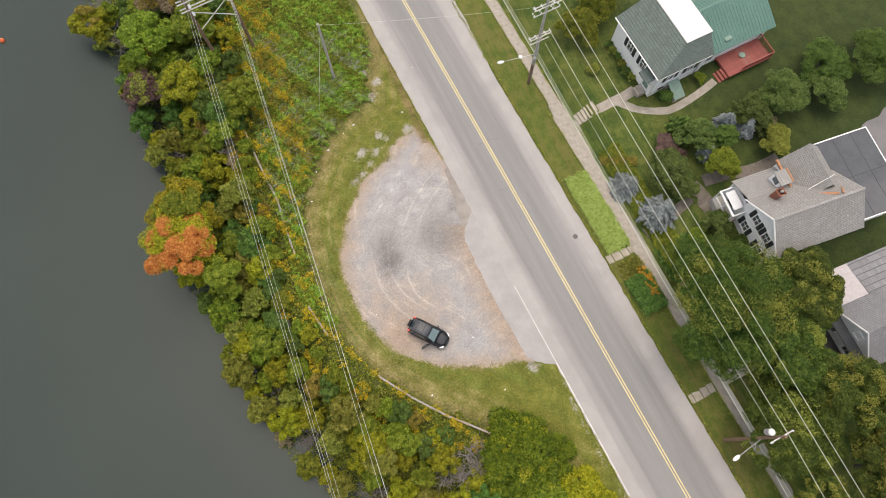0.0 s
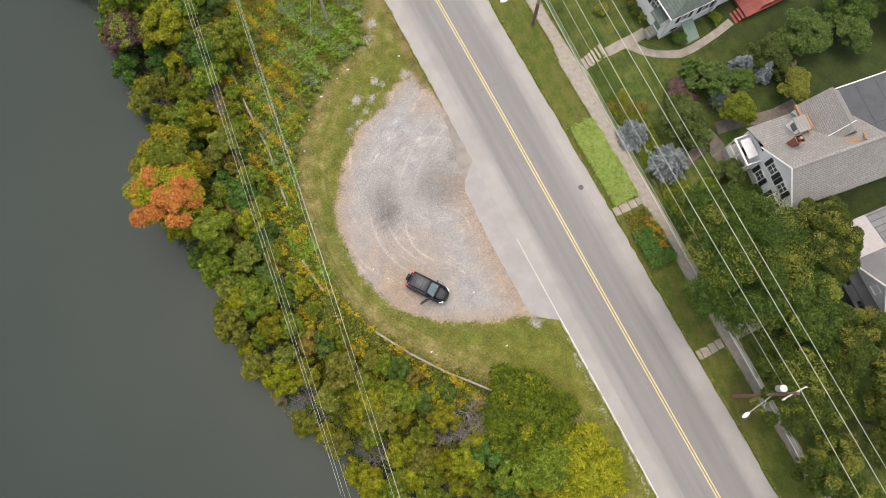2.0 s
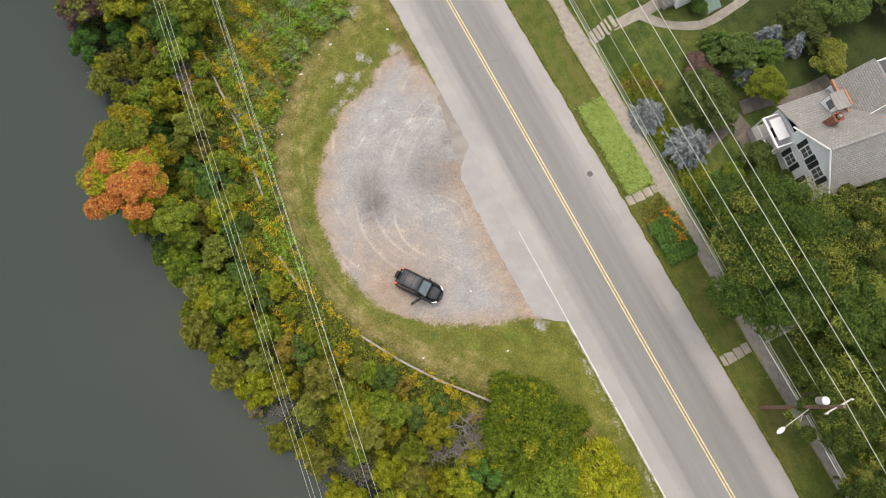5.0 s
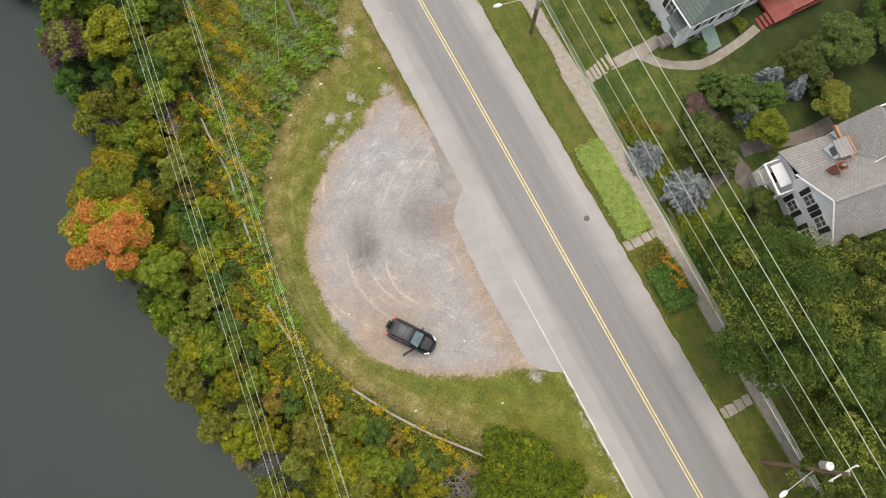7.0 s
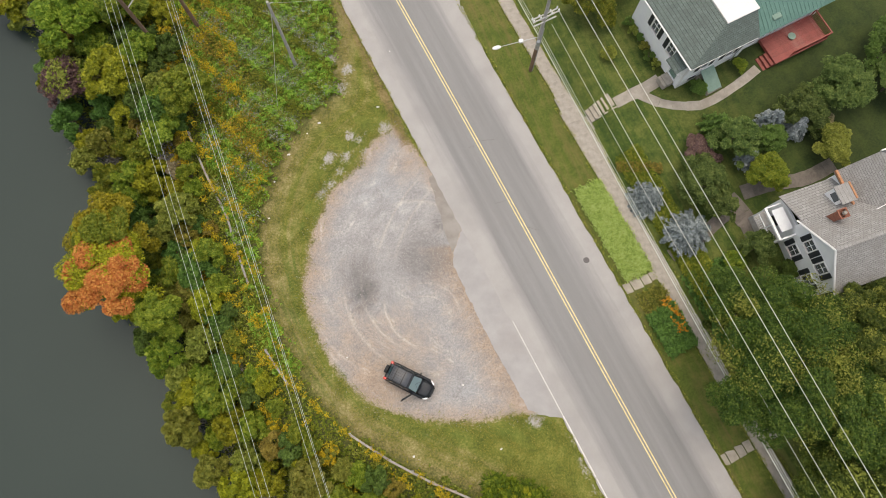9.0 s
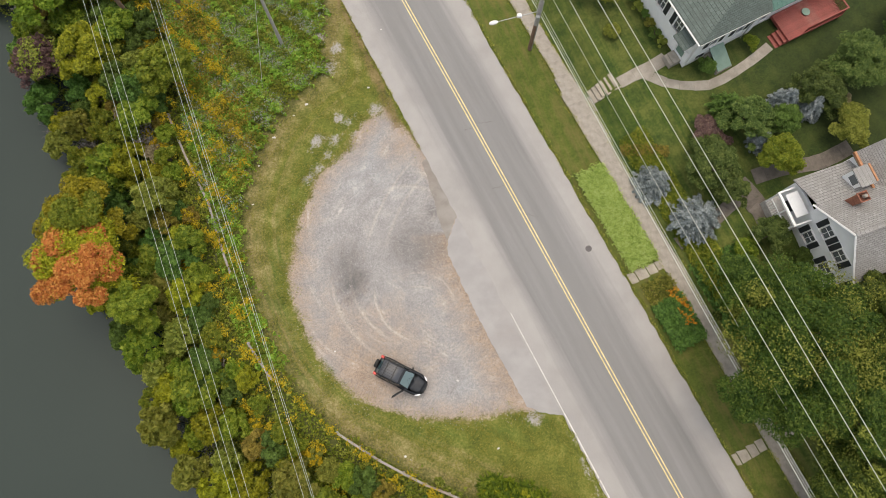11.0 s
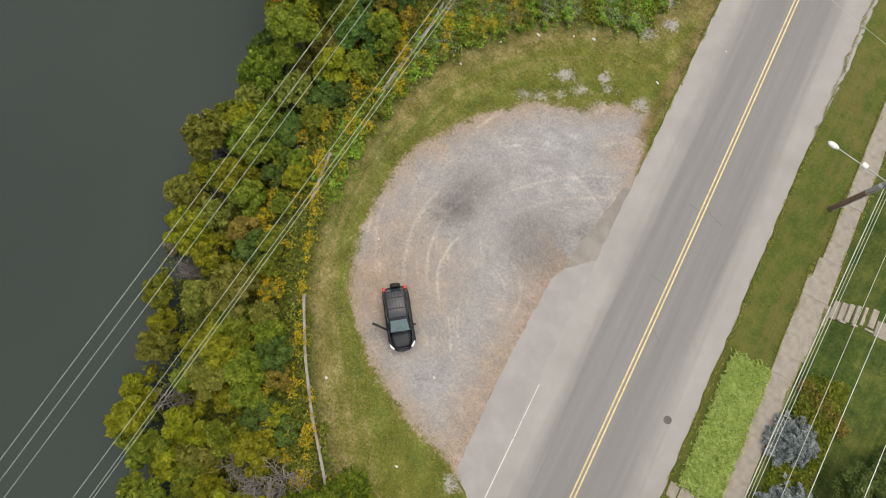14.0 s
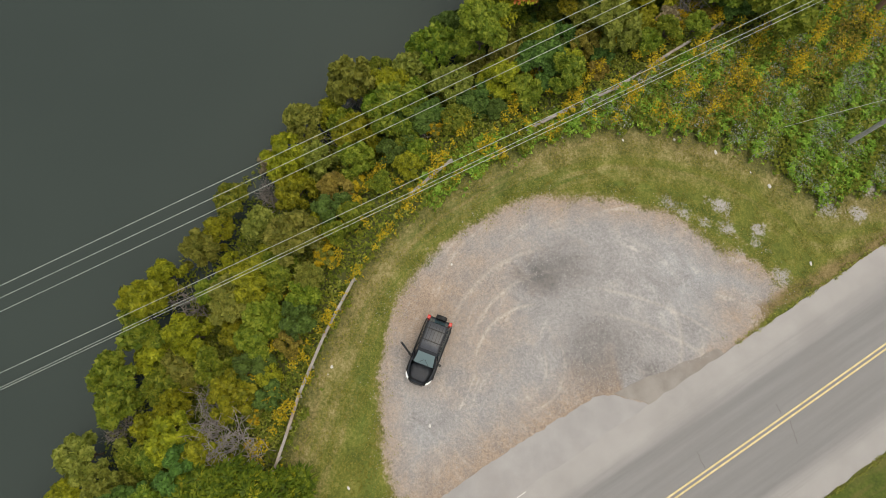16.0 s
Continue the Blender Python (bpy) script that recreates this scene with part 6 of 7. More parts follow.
# ---- plants ----
def leaf_mesh(name, centres, normals, sizes, stretch, rng):
    """Many small pointed leaves in one mesh."""
    n = len(centres)
    nv = normals / (np.linalg.norm(normals, axis=1, keepdims=True) + 1e-9)
    ref = rng.normal(size=(n, 3))
    t = np.cross(nv, ref)
    t /= np.linalg.norm(t, axis=1, keepdims=True) + 1e-9
    b = np.cross(nv, t)
    s = sizes[:, None]
    tl, bl = t * s * stretch, b * s
    verts = np.stack([centres - tl * 0.55 - bl * 0.85, centres - tl * 0.55 + bl * 0.85, centres + tl], 1).reshape(-1, 3)
    me = bpy.data.meshes.new(name)
    me.vertices.add(3 * n)
    me.vertices.foreach_set("co", verts.astype(np.float32).ravel())
    me.loops.add(3 * n)
    me.loops.foreach_set("vertex_index", np.arange(3 * n, dtype=np.int32))
    me.polygons.add(n)
    me.polygons.foreach_set("loop_start", np.arange(0, 3 * n, 3, dtype=np.int32))
    me.update(calc_edges=True)
    me.validate()
    return me


def crown_points(rng, radius, high, clumps, count, lift, spread=0.3):
    """Leaf places: on the skins of many uneven clumps that make an irregular crown."""
    a = rng.uniform(0, 2 * np.pi, clumps)
    r = radius * np.sqrt(rng.uniform(0.0, 1.0, clumps)) * 0.82
    wob = 1 + 0.22 * np.sin(a * 3 + rng.uniform(0, 6)) + 0.12 * np.sin(a * 5 + rng.uniform(0, 6))
    r = r * wob
    dome = np.sqrt(np.clip(1 - (r / (radius * 1.1)) ** 2, 0.05, 1))
    cz = lift + high * dome * rng.uniform(0.62, 1.0, clumps)
    cr = radius * rng.uniform(spread * 0.6, spread * 1.15, clumps)
    which = rng.integers(0, clumps, count)
    d = rng.normal(size=(count, 3))
    d[:, 2] = np.abs(d[:, 2]) * 0.9 - 0.25
    d /= np.linalg.norm(d, axis=1, keepdims=True)
    rad = cr[which] * rng.uniform(0.5, 1.15, count)
    c = np.stack([r[which] * np.cos(a[which]), r[which] * np.sin(a[which]), cz[which]], 1) + d * rad[:, None] * np.array([1, 1, 0.75])
    nrm = d * 0.5 + np.array([0, 0, 0.9]) + rng.normal(size=(count, 3)) * 0.6
    return c, nrm, np.stack([r * np.cos(a), r * np.sin(a), cz], 1)


def trunk_bm(rng, clump_c, base_r, foot):
    bm = bmesh.new()
    top = Vector((0, 0, float(np.mean(clump_c[:, 2])) * 0.55 + foot * 0.45))
    tube(bm, (0, 0, foot), top, base_r, base_r * 0.6, 7)
    pick = rng.choice(len(clump_c), min(9, len(clump_c)), replace=False)
    for i in pick:
        c = Vector(clump_c[i])
        mid = top.lerp(c, 0.5) + Vector((0, 0, 0.1))
        tube(bm, top, mid, base_r * 0.5, base_r * 0.3, 5)
        tube(bm, mid, c, base_r * 0.3, base_r * 0.1, 5)
    return bm


def make_plant(name, label, category, leaf, radius, high, lift, clumps, count, size, seed, group="", stretch=1.3, spread=0.3, bare=0.0, second=None):
    rng = np.random.default_rng(seed)
    count, size, clumps, spread = int(count * 2.5), size * 0.84, int(clumps * 2.2), spread * 0.72
    ob = thing(name, (0, 0, 0), label, category, group)
    c, nrm, cc = crown_points(rng, radius, high, clumps, count, lift, spread)
    sizes = size * rng.uniform(0.6, 1.25, count)
    me = leaf_mesh("crown", c, nrm, sizes, stretch, rng)
    link_mesh("crown", me, LEAF[leaf], ob)
    if second:
        c2, n2, _ = crown_points(rng, radius * second[1], high * 1.06, clumps // 2 + 2, int(count * second[2]), lift, spread)
        c2[:, 0] += second[3]
        c2[:, 1] += second[4]
        link_mesh("crown_flush", leaf_mesh("crown_flush", c2, n2, size * rng.uniform(0.6, 1.25, len(c2)), stretch, rng), LEAF[second[0]], ob, "leaves turning colour")
    part("trunk", trunk_bm(rng, cc, 0.05 + 0.03 * radius, -0.5), BARK, ob)
    return ob


def make_conifer(name, label, leaf, radius, high, count, seed, group=""):
    """Tiers of branch sprays round a straight trunk."""
    rng = np.random.default_rng(seed)
    ob = thing(name, (0, 0, 0), label, "conifer", group)
    tiers = int(6 + high * 2)
    cs, ns, ss = [], [], []
    for k in range(tiers):
        u = k / (tiers - 1)
        z = 0.25 + (high - 0.3) * u
        rr = radius * (1 - u ** 1.5) ** 0.8 + 0.08
        arms = max(6, int(13 * (1 - u * 0.55)))
        for j in range(arms):
            w = 2 * math.pi * (j + rng.uniform(-0.25, 0.25)) / arms + k * 0.7
            ln = rr * rng.uniform(0.78, 1.15)
            m = max(4, int(count / (tiers * 9) * (1 - u * 0.5)))
            q = np.sqrt(rng.uniform(0.02, 1, m))
            sidew = rng.normal(size=m) * 0.13 * ln * (1.2 - q)
            x = np.cos(w) * ln * q - np.sin(w) * sidew
            y = np.sin(w) * ln * q + np.cos(w) * sidew
            zz = z - 0.28 * ln * q ** 1.5 + rng.normal(size=m) * 0.05 + 0.1 * q
            cs.append(np.stack([x, y, zz], 1))
            ns.append(np.stack([np.cos(w) * 0.4 + rng.normal(size=m) * 0.4, np.sin(w) * 0.4 + rng.normal(size=m) * 0.4, np.ones(m)], 1))
            ss.append(np.full(m, 0.075) * rng.uniform(0.7, 1.3, m))
    c, nrm, s = np.concatenate(cs), np.concatenate(ns), np.concatenate(ss)
    link_mesh("crown", leaf_mesh("crown", c, nrm, s, 1.9, rng), LEAF[leaf], ob)
    part("trunk", tubes(((0, 0, -0.4), (0, 0, high * 0.95), 0.09, 0.02)), BARK, ob)
    return ob


def make_twigs(name, label, radius, high, seed, group=""):
    """A leafless, tangled shrub."""
    rng = random.Random(seed)
    ob = thing(name, (0, 0, 0), label, "bare shrub", group)
    bm = bmesh.new()
    for i in range(20):
        w, q = rng.uniform(0, 6.28), rng.uniform(0.35, 1)
        p = Vector((0.15 * math.cos(w), 0.15 * math.sin(w), -0.3))
        e = Vector((radius * q * math.cos(w), radius * q * math.sin(w), high * rng.uniform(0.6, 1) * (1.2 - 0.5 * q)))
        m = p.lerp(e, 0.5) + Vector((rng.uniform(-0.2, 0.2), rng.uniform(-0.2, 0.2), 0.25))
        tube(bm, p, m, 0.035, 0.022, 4)
        tube(bm, m, e, 0.022, 0.008, 4)
        for j in range(6):
            s = m.lerp(e, rng.uniform(0.1, 0.95))
            f = s + Vector((rng.uniform(-0.6, 0.6), rng.uniform(-0.6, 0.6), rng.uniform(0, 0.35)))
            tube(bm, s, f, 0.02, 0.009, 3)
            g = f + Vector((rng.uniform(-0.35, 0.35), rng.uniform(-0.35, 0.35), rng.uniform(-0.05, 0.2)))
            tube(bm, f, g, 0.012, 0.006, 3)
    part("tangle", bm, DEADWOOD, ob)
    return ob


def place_at(ob, x, y, scale=1.0, turn=0.0, sink=0.0, tall=None):
    ob.matrix_world = Matrix.Translation((x, y, h1(x, y) - sink)) @ Matrix.Rotation(turn, 4, "Z") @ Matrix.Diagonal((scale, scale, tall or scale, 1))
    return ob


def put_copy(ob, x, y, scale, turn, tall=None):
    m = Matrix.Translation((x, y, h1(x, y))) @ Matrix.Rotation(turn, 4, "Z") @ Matrix.Diagonal((scale, scale, tall or scale, 1))
    c = copy_thing(ob, Matrix.Identity(4))
    c.matrix_world = m
    return c


# trees of their own
place_at(make_plant("maple_tree", "young maple turning orange and yellow-green on the bank", "tree", "lemon", 4.0, 3.9, 5.6, 44, 9000, 0.12, 11, second=("orange", 0.95, 1.3, 0.2, -0.9)), -27.2, 22.3)
place_at(make_plant("tree", "yellow-green tree leaning over the river", "tree", "lemon", 3.3, 5.0, 4.4, 26, 8000, 0.135, 12, second=("fresh", 1.0, 0.7, 0.3, -0.3)), -27.5, 25.6)
place_at(make_plant("tree", "round green young tree beside the maple", "tree", "fresh", 2.0, 4.4, 4.2, 18, 3600, 0.17, 13), -23.0, 18.0)
place_at(make_plant("tree", "grey-purple leaved tree at the water", "tree", "purple", 2.6, 3.6, 2.6, 26, 2400, 0.13, 14, second=("olive", 1.0, 0.35, 0.3, -0.2)), -33.6, 42.0)
place_at(make_plant("tree", "yellow-green tree on the wooded bank", "tree", "yellow_green", 2.7, 4.2, 1.8, 26, 5000, 0.18, 15), -28.4, 41.6)
place_at(make_plant("tree", "fresh green tree beside the transmission frame", "tree", "fresh", 2.6, 3.6, 1.4, 26, 5000, 0.18, 16), -20.6, 38.4)
place_at(make_plant("tree", "green bank tree near the frame", "tree", "fresh", 3.3, 5.0, 3.0, 30, 6000, 0.18, 17), -32.6, 47.6)
place_at(make_plant("tree", "green bank tree near the frame", "tree", "green", 2.6, 4.0, 1.6, 26, 5000, 0.18, 18), -27.0, 48.5)
place_at(make_plant("tree", "orange-tinged bank tree by the river", "tree", "yellow_green", 2.4, 4.0, 1.6, 22, 4200, 0.18, 19, second=("rust", 0.8, 0.5, 0, 0)), -41.2, 52.6)
place_at(make_plant("tree", "brown half-bare tree behind the frame", "tree", "dry", 3.2, 4.6, 2.2, 24, 4200, 0.16, 20, second=("rust", 0.9, 0.4, 0, 0)), -31.0, 53.2)


def make_sumac(label, leaf, radius, high, tips, seed, second=None, flush=0.0):
    """Bare limbs that end in rosettes of long drooping leaves."""
    rng = np.random.default_rng(seed)
    ob = thing("sumac_tree", (0, 0, 0), label, "tree", "sumacs at the bank")
    ends = []
    for name, kind, share, words in (("crown", leaf, 1.0, ""),) + ((("crown_flush", second, flush, "leaves turning colour"),) if second else ()):
        n = int(tips * share)
        a, q = rng.uniform(0, 2 * np.pi, n), np.sqrt(rng.uniform(0, 1, n))
        q = q * (1 + 0.16 * np.sin(3 * a + seed) + 0.1 * np.sin(7 * a))
        tip = np.stack([radius * q * np.cos(a), radius * q * np.sin(a), 0.9 + high * np.sqrt(np.clip(1.05 - q ** 2, 0.04, 1)) * rng.uniform(0.62, 1.0, n)], 1)
        ends.append(tip)
        m = 15
        w = rng.uniform(0, 2 * np.pi, (n, 1)) + np.arange(m)[None] * 2 * np.pi / m * 1.618 + rng.normal(size=(n, m)) * 0.15
        ln = rng.uniform(0.34, 0.62, (n, m)) * rng.uniform(0.75, 1.2, (n, 1))
        up = rng.uniform(-0.35, 0.25, (n, m))
        d = np.stack([np.cos(w), np.sin(w), up], 2)
        side = np.stack([-np.sin(w), np.cos(w), np.zeros_like(w)], 2) * rng.uniform(0.05, 0.085, (n, m, 1))
        c = tip[:, None, :]
        drop = np.array([0, 0, 0.12])
        quad = np.stack([c + d * 0.04, c + d * ln[..., None] * 0.55 + side + drop, c + d * ln[..., None] - drop * 1.2, c + d * ln[..., None] * 0.55 - side + drop], 2).reshape(-1, 3)
        me = bpy.data.meshes.new(name)
        me.from_pydata(quad.tolist(), [], np.arange(len(quad)).reshape(-1, 4).tolist())
        link_mesh(name, me, LEAF[kind], ob, words)
    part("trunk", trunk_bm(rng, ends[0], 0.14, -0.5), BARK, ob)
    return ob


place_at(make_sumac("large bright green sumac with long feathered leaves", "sumac", 4.3, 2.8, 760, 21, "yellow_green", 0.1), 6.2, -2.4)
place_at(make_sumac("golden yellow sumac beside the road", "lemon", 3.3, 2.4, 380, 22, "yellow_green", 0.4), 11.3, -7.3)
place_at(make_sumac("dark green sumac at the edge of the bank", "green", 2.8, 2.4, 260, 23), 7.6, -6.6)
for k, (x, y, r, hg, leaf) in enumerate(((27.5, 10.2, 6.9, 6.2, "maple"), (33.8, 11.6, 4.4, 5.8, "maple"), (31.4, 5.2, 4.3, 5.6, "maple"), (36.0, 1.0, 4.4, 6.0, "maple"), (30.6, -1.4, 5.0, 5.4, "maple"), (38.4, -5.5, 4.6, 6.0, "maple"), (31.8, -8.4, 3.4, 5.2, "maple"), (42.5, -2.2, 3.6, 5.6, "maple"), (33.8, -14, 4.0, 5.6, "maple"), (25.0, 13.8, 1.9, 3.4, "maple"))):
    place_at(make_plant("maple_tree", "broad green maple shading the sidewalk", "tree", leaf, r, hg, 2.2, int(10 + r * 5), int(6200 + r * 4200), 0.092, 40 + k, "maples along the sidewalk", spread=0.24, second=("olive", 0.95, 0.1, 0.2, 0.1)), x, y)
# garden shrubs and conifers
for k, (x, y, r, hg, leaf, lab) in enumerate((
        (25.0, 25.9, 2.4, 3.0, "juniper", "spreading green juniper on the lawn"), (26.6, 23.6, 1.5, 2.2, "juniper", "green juniper behind the blue spruce"),
        (30.4, 26.0, 2.0, 2.9, "fresh", "round yellow-green tree in the garden"), (28.4, 29.4, 2.2, 3.0, "juniper", "green garden tree among spruces"),
        (38.0, 33.1, 2.9, 3.8, "juniper", "broad green tree on the lawn"), (43.6, 36.7, 2.9, 3.4, "dark", "grey-green tree on the lawn"), (49.6, 36.6, 3.6, 4.2, "dark", "dark green tree at the lawn's edge"), (43.2, 33.4, 2.4, 3.0, "juniper", "round green bush before the lawn's edge"),
        (25.7, 28.9, 1.7, 1.3, "purple", "low dark purple shrub beside the lawn"), (34.6, 31.6, 2.4, 2.8, "juniper", "green tree between the spruces and the lawn"), (36.6, 28.2, 2.1, 2.4, "olive", "brownish autumn shrub on the lawn"), (29.0, 19.6, 1.7, 2.2, "juniper", "green shrub before the house"),
        (31.4, 29.2, 1.5, 2.2, "dark", "dark shrub among spruces"), (26.3, 35.0, 0.85, 0.9, "dark", "small shrub beside the cellar hatch"), (30.2, 36.6, 0.7, 0.8, "green", "small shrub against the house"),
        (17.8, 44.6, 2.5, 3.2, "green", "leafy tree beside the front lawn"), (20.4, 47.5, 2.6, 3.2, "green", "leafy tree beside the front lawn"), (31.6, 17.6, 0.9, 1.0, "dark", "low shrub against the house"),
        (25.8, 17.2, 1.3, 1.1, "dark", "low dark shrub beside the path"), (27.2, 18.8, 1.1, 1.0, "green", "low shrub beside the path"), (30.6, 15.6, 1.1, 1.4, "yellow_green", "yellow-green shrub before the house"),
        (36.6, 30.8, 1.0, 1.2, "dry", "dry shrub at the lawn's edge"), (18.9, 39.7, 0.8, 0.4, "olive", "low brown shrub on the lawn"))):
    place_at(make_plant("shrub", lab, "shrub", leaf, r, hg, 0.25, int(16 + r * 9), int(1700 + r * 2300), 0.075 if leaf in ("juniper", "dark") else 0.095, 70 + k, stretch=2.3 if leaf in ("juniper", "dark") else 1.4, spread=0.27), x, y)
for k in range(6):
    place_at(make_plant("hedge_plant", "thin brownish shrub along the house front", "shrub", "dark" if k % 2 else "olive", 0.6, 0.8, 0.1, 8, 700, 0.09, 100 + k, "shrubs along the house front"), 22.9 - 0.36 * k, 38.0 + 0.9 * k)
for k, (x, y, r, hg) in enumerate(((20.9, 25.4, 1.85, 2.1), (23.7, 21.7, 2.3, 2.5), (29.6, 27.8, 1.0, 2.2), (34.0, 30.1, 1.05, 2.6), (31.9, 30.8, 1.2, 2.8))):
    place_at(make_conifer("blue_spruce", "silvery blue spruce in the garden", "spruce", r, hg, int(3000 + 2600 * r), 120 + k, "blue spruces"), x, y)
place_at(make_conifer("fir_tree", "dark grey-green fir beside the purple shrub", "dark", 1.6, 2.6, 4200, 130), 27.4, 31.0)

# wooded bank: prototypes, then copies
PROTO = {}
for k, (leaf, r, hg, cnt, size, stretch) in enumerate((
        ("green", 1.5, 2.3, 1700, 0.16, 1.3), ("fresh", 1.4, 2.0, 1500, 0.15, 1.4), ("olive", 1.5, 2.2, 1700, 0.15, 1.3), ("yellow_green", 1.4, 2.0, 1500, 0.16, 1.3),
        ("dark", 1.4, 1.9, 1500, 0.15, 1.5), ("gold", 0.9, 1.2, 1000, 0.1, 1.8), ("rust", 1.1, 1.5, 1200, 0.12, 1.6), ("dry", 1.1, 1.5, 900, 0.12, 1.4))):
    words = {"green": "green bush on the wooded bank", "fresh": "bright green bush on the bank", "olive": "olive green bush on the bank", "yellow_green": "yellow-green bush on the bank",
             "dark": "dark green bush on the bank", "gold": "yellow goldenrod clump beside the rail", "rust": "brownish autumn bush on the bank", "dry": "half-bare dry bush at the water"}[leaf]
    PROTO[leaf] = [place_at(make_plant("bush", words, "bush", "olive" if leaf == "gold" else leaf, r, hg, 0.35, 13, cnt, size, 200 + k + 20 * v, "bushes on the bank", stretch, second=("gold", 1.0, 0.3, 0, 0) if leaf == "gold" else None), 500 + 4 * k, 500 + 6 * v) for v in range(2)]
TWIG = [make_twigs("bare_shrub", "grey leafless shrub on the bank", 1.5, 1.9, 300 + v, "bare shrubs on the bank") for v in range(2)]


def plant_bank():
    rng = random.Random(77)
    spots = []
    own = [(-27.1, 21.6, 1.4), (-27.5, 25.6, 1.4), (-23.0, 18.0, 1.0), (-33.6, 42, 1.6), (-28.4, 41.6, 2.2), (-20.6, 38.4, 2.0), (-32.6, 47.6, 2.0), (-27, 48.5, 2.0), (-37.6, 49, 2.0), (6, -1.9, 3.2), (11.3, -7.3, 2.4), (7.6, -6.6, 2.0)]
    tries = 0
    first = {}
    while tries < 9000 and len(spots) < 285:
        tries += 1
        x, y = rng.uniform(-42, 14), rng.uniform(-16, 56)
        db, sb = polyline_distance(np.array([x]), np.array([y]), BANK)
        ds, ss = polyline_distance(np.array([x]), np.array([y]), SHORE)
        if sb[0] > 0 or (ss[0] < 0 and ds[0] > 0.2) or db[0] < 0.9:
            continue
        gap = 1.25 if db[0] < 4 else 1.75
        if any((x - a) ** 2 + (y - b) ** 2 < gap ** 2 for a, b in spots) or any((x - a) ** 2 + (y - b) ** 2 < r * r for a, b, r in own):
            continue
        spots.append((x, y))
        zone = noise.noise(Vector((x * 0.16, y * 0.16, 3.0)))
        fine = rng.random()
        if db[0] < 3.0:
            kinds = ["gold", "yellow_green", "green", "fresh", "olive", "rust", "dark", "fresh", "gold"] if y > -1 else ["green", "fresh", "olive", "yellow_green"]
        elif ds[0] < 2.6:
            kinds = ["olive", "yellow_green", "dry", "green", "olive", "twig"]
        elif zone > 0.12:
            kinds = ["dark", "green", "dark", "fresh", "green"]
        elif zone < -0.15:
            kinds = ["olive", "rust", "yellow_green", "olive", "twig", "green"]
        else:
            kinds = ["green", "fresh", "olive", "yellow_green", "green", "dark"]
        if y > 9 and db[0] > 1.5:
            kinds = kinds + ["dark", "green", "dark"]
        if y < 10:
            kinds = kinds + ["yellow_green", "fresh", "yellow_green"]
        kind = kinds[int(fine * len(kinds)) % len(kinds)]
        scale = rng.uniform(0.75, 1.25) * (0.8 if db[0] < 3 else 1.1)
        source = TWIG[rng.randrange(2)] if kind == "twig" else PROTO[kind][rng.randrange(2)]
        if source.name not in first:
            first[source.name] = 1
            place_at(source, x, y, scale, rng.uniform(0, 6.28))
        else:
            put_copy(source, x, y, scale, rng.uniform(0, 6.28), scale * rng.uniform(0.9, 1.25) * (1.35 if ds[0] < 4.5 and kind != "twig" else 1.15))
    for group in list(PROTO.values()) + [TWIG]:
        for source in group:
            if source.name not in first:
                place_at(source, -22 - rng.uniform(0, 5), 30 + rng.uniform(-3, 3))


plant_bank()
for x, y, s in ((1.6, -1.9, 1.5), (0.6, -3.2, 1.4), (-22.6, 8.6, 1.0), (-25.2, 35.6, 1.4), (-23.8, 34.0, 1.2), (-31.0, 36.6, 1.2), (-17.4, 12.4, 0.9), (-18.9, 10.8, 0.8), (-19.6, 6.6, 0.8), (-18.9, 5.0, 0.7), (-16.0, 0.9, 0.8), (-34.0, 37.2, 1.0), (-27.0, 40.4, 0.9)):
    put_copy(TWIG[int(s * 10) % 2], x, y, s, x)


def undergrowth(name, label, leaf, count, size, seed, keep, low=0.05, high=0.4, stretch=1.5, area=(-44, 16, -24, 62), mound=0.0):
    """A carpet of low leaves over the part of the ground that keep() admits."""
    rng = np.random.default_rng(seed)
    out = np.zeros((0, 2))
    while len(out) < count:
        p = np.stack([rng.uniform(area[0], area[1], 40000), rng.uniform(area[2], area[3], 40000)], 1)
        out = np.concatenate([out, p[keep(p[:, 0], p[:, 1], rng)]])
    p = out[:count]
    z = height(p[:, 0], p[:, 1]) + rng.uniform(low, high, count) + mound * np.clip(patches(p[:, 0], p[:, 1], 1.7, seed), 0, 1.6)
    nrm = np.array([0, 0, 1.0]) + rng.normal(size=(count, 3)) * 0.45
    me = leaf_mesh(name, np.stack([p[:, 0], p[:, 1], z], 1), nrm, size * rng.uniform(0.6, 1.3, count), stretch, rng)
    return tagged(link_mesh(name, me, LEAF[leaf]), label, "undergrowth", kind="stuff")


def patches(x, y, scale, seed):
    return np.sin(x * scale + seed) * np.cos(y * scale * 1.2 - seed) + 0.6 * np.sin((x + y) * scale * 2.1 + seed * 2) + 0.4 * np.sin((x - 1.3 * y) * scale * 3.3)


def wild(x, y):
    d, s = polyline_distance(x, y, SHORE)
    rag = 0.45 * patches(x, y, 2.3, 7) + 0.5 * (np.modf(np.abs(np.sin(x * 127.1 + y * 311.7)) * 4375.8)[0] - 0.5)
    return (inside_distance(x, y, MOWN) < -0.1 + rag) & ((s > 0) | (d < 0.8)) & ((x - R0.x) * RN.x + (y - R0.y) * RN.y < -6.2)


undergrowth("weeds", "mixed green weeds between the bushes of the bank", "green", 90000, 0.105, 400, lambda x, y, r: wild(x, y), mound=0.3)
undergrowth("weeds", "olive grass and weeds on the bank", "olive", 56000, 0.09, 401, lambda x, y, r: wild(x, y) & (patches(x, y, 0.5, 1) > 0), mound=0.35)


def north_wild(x, y):
    d, s = polyline_distance(x, y, BANK)
    return wild(x, y) & (s > 0) & (y > 12)


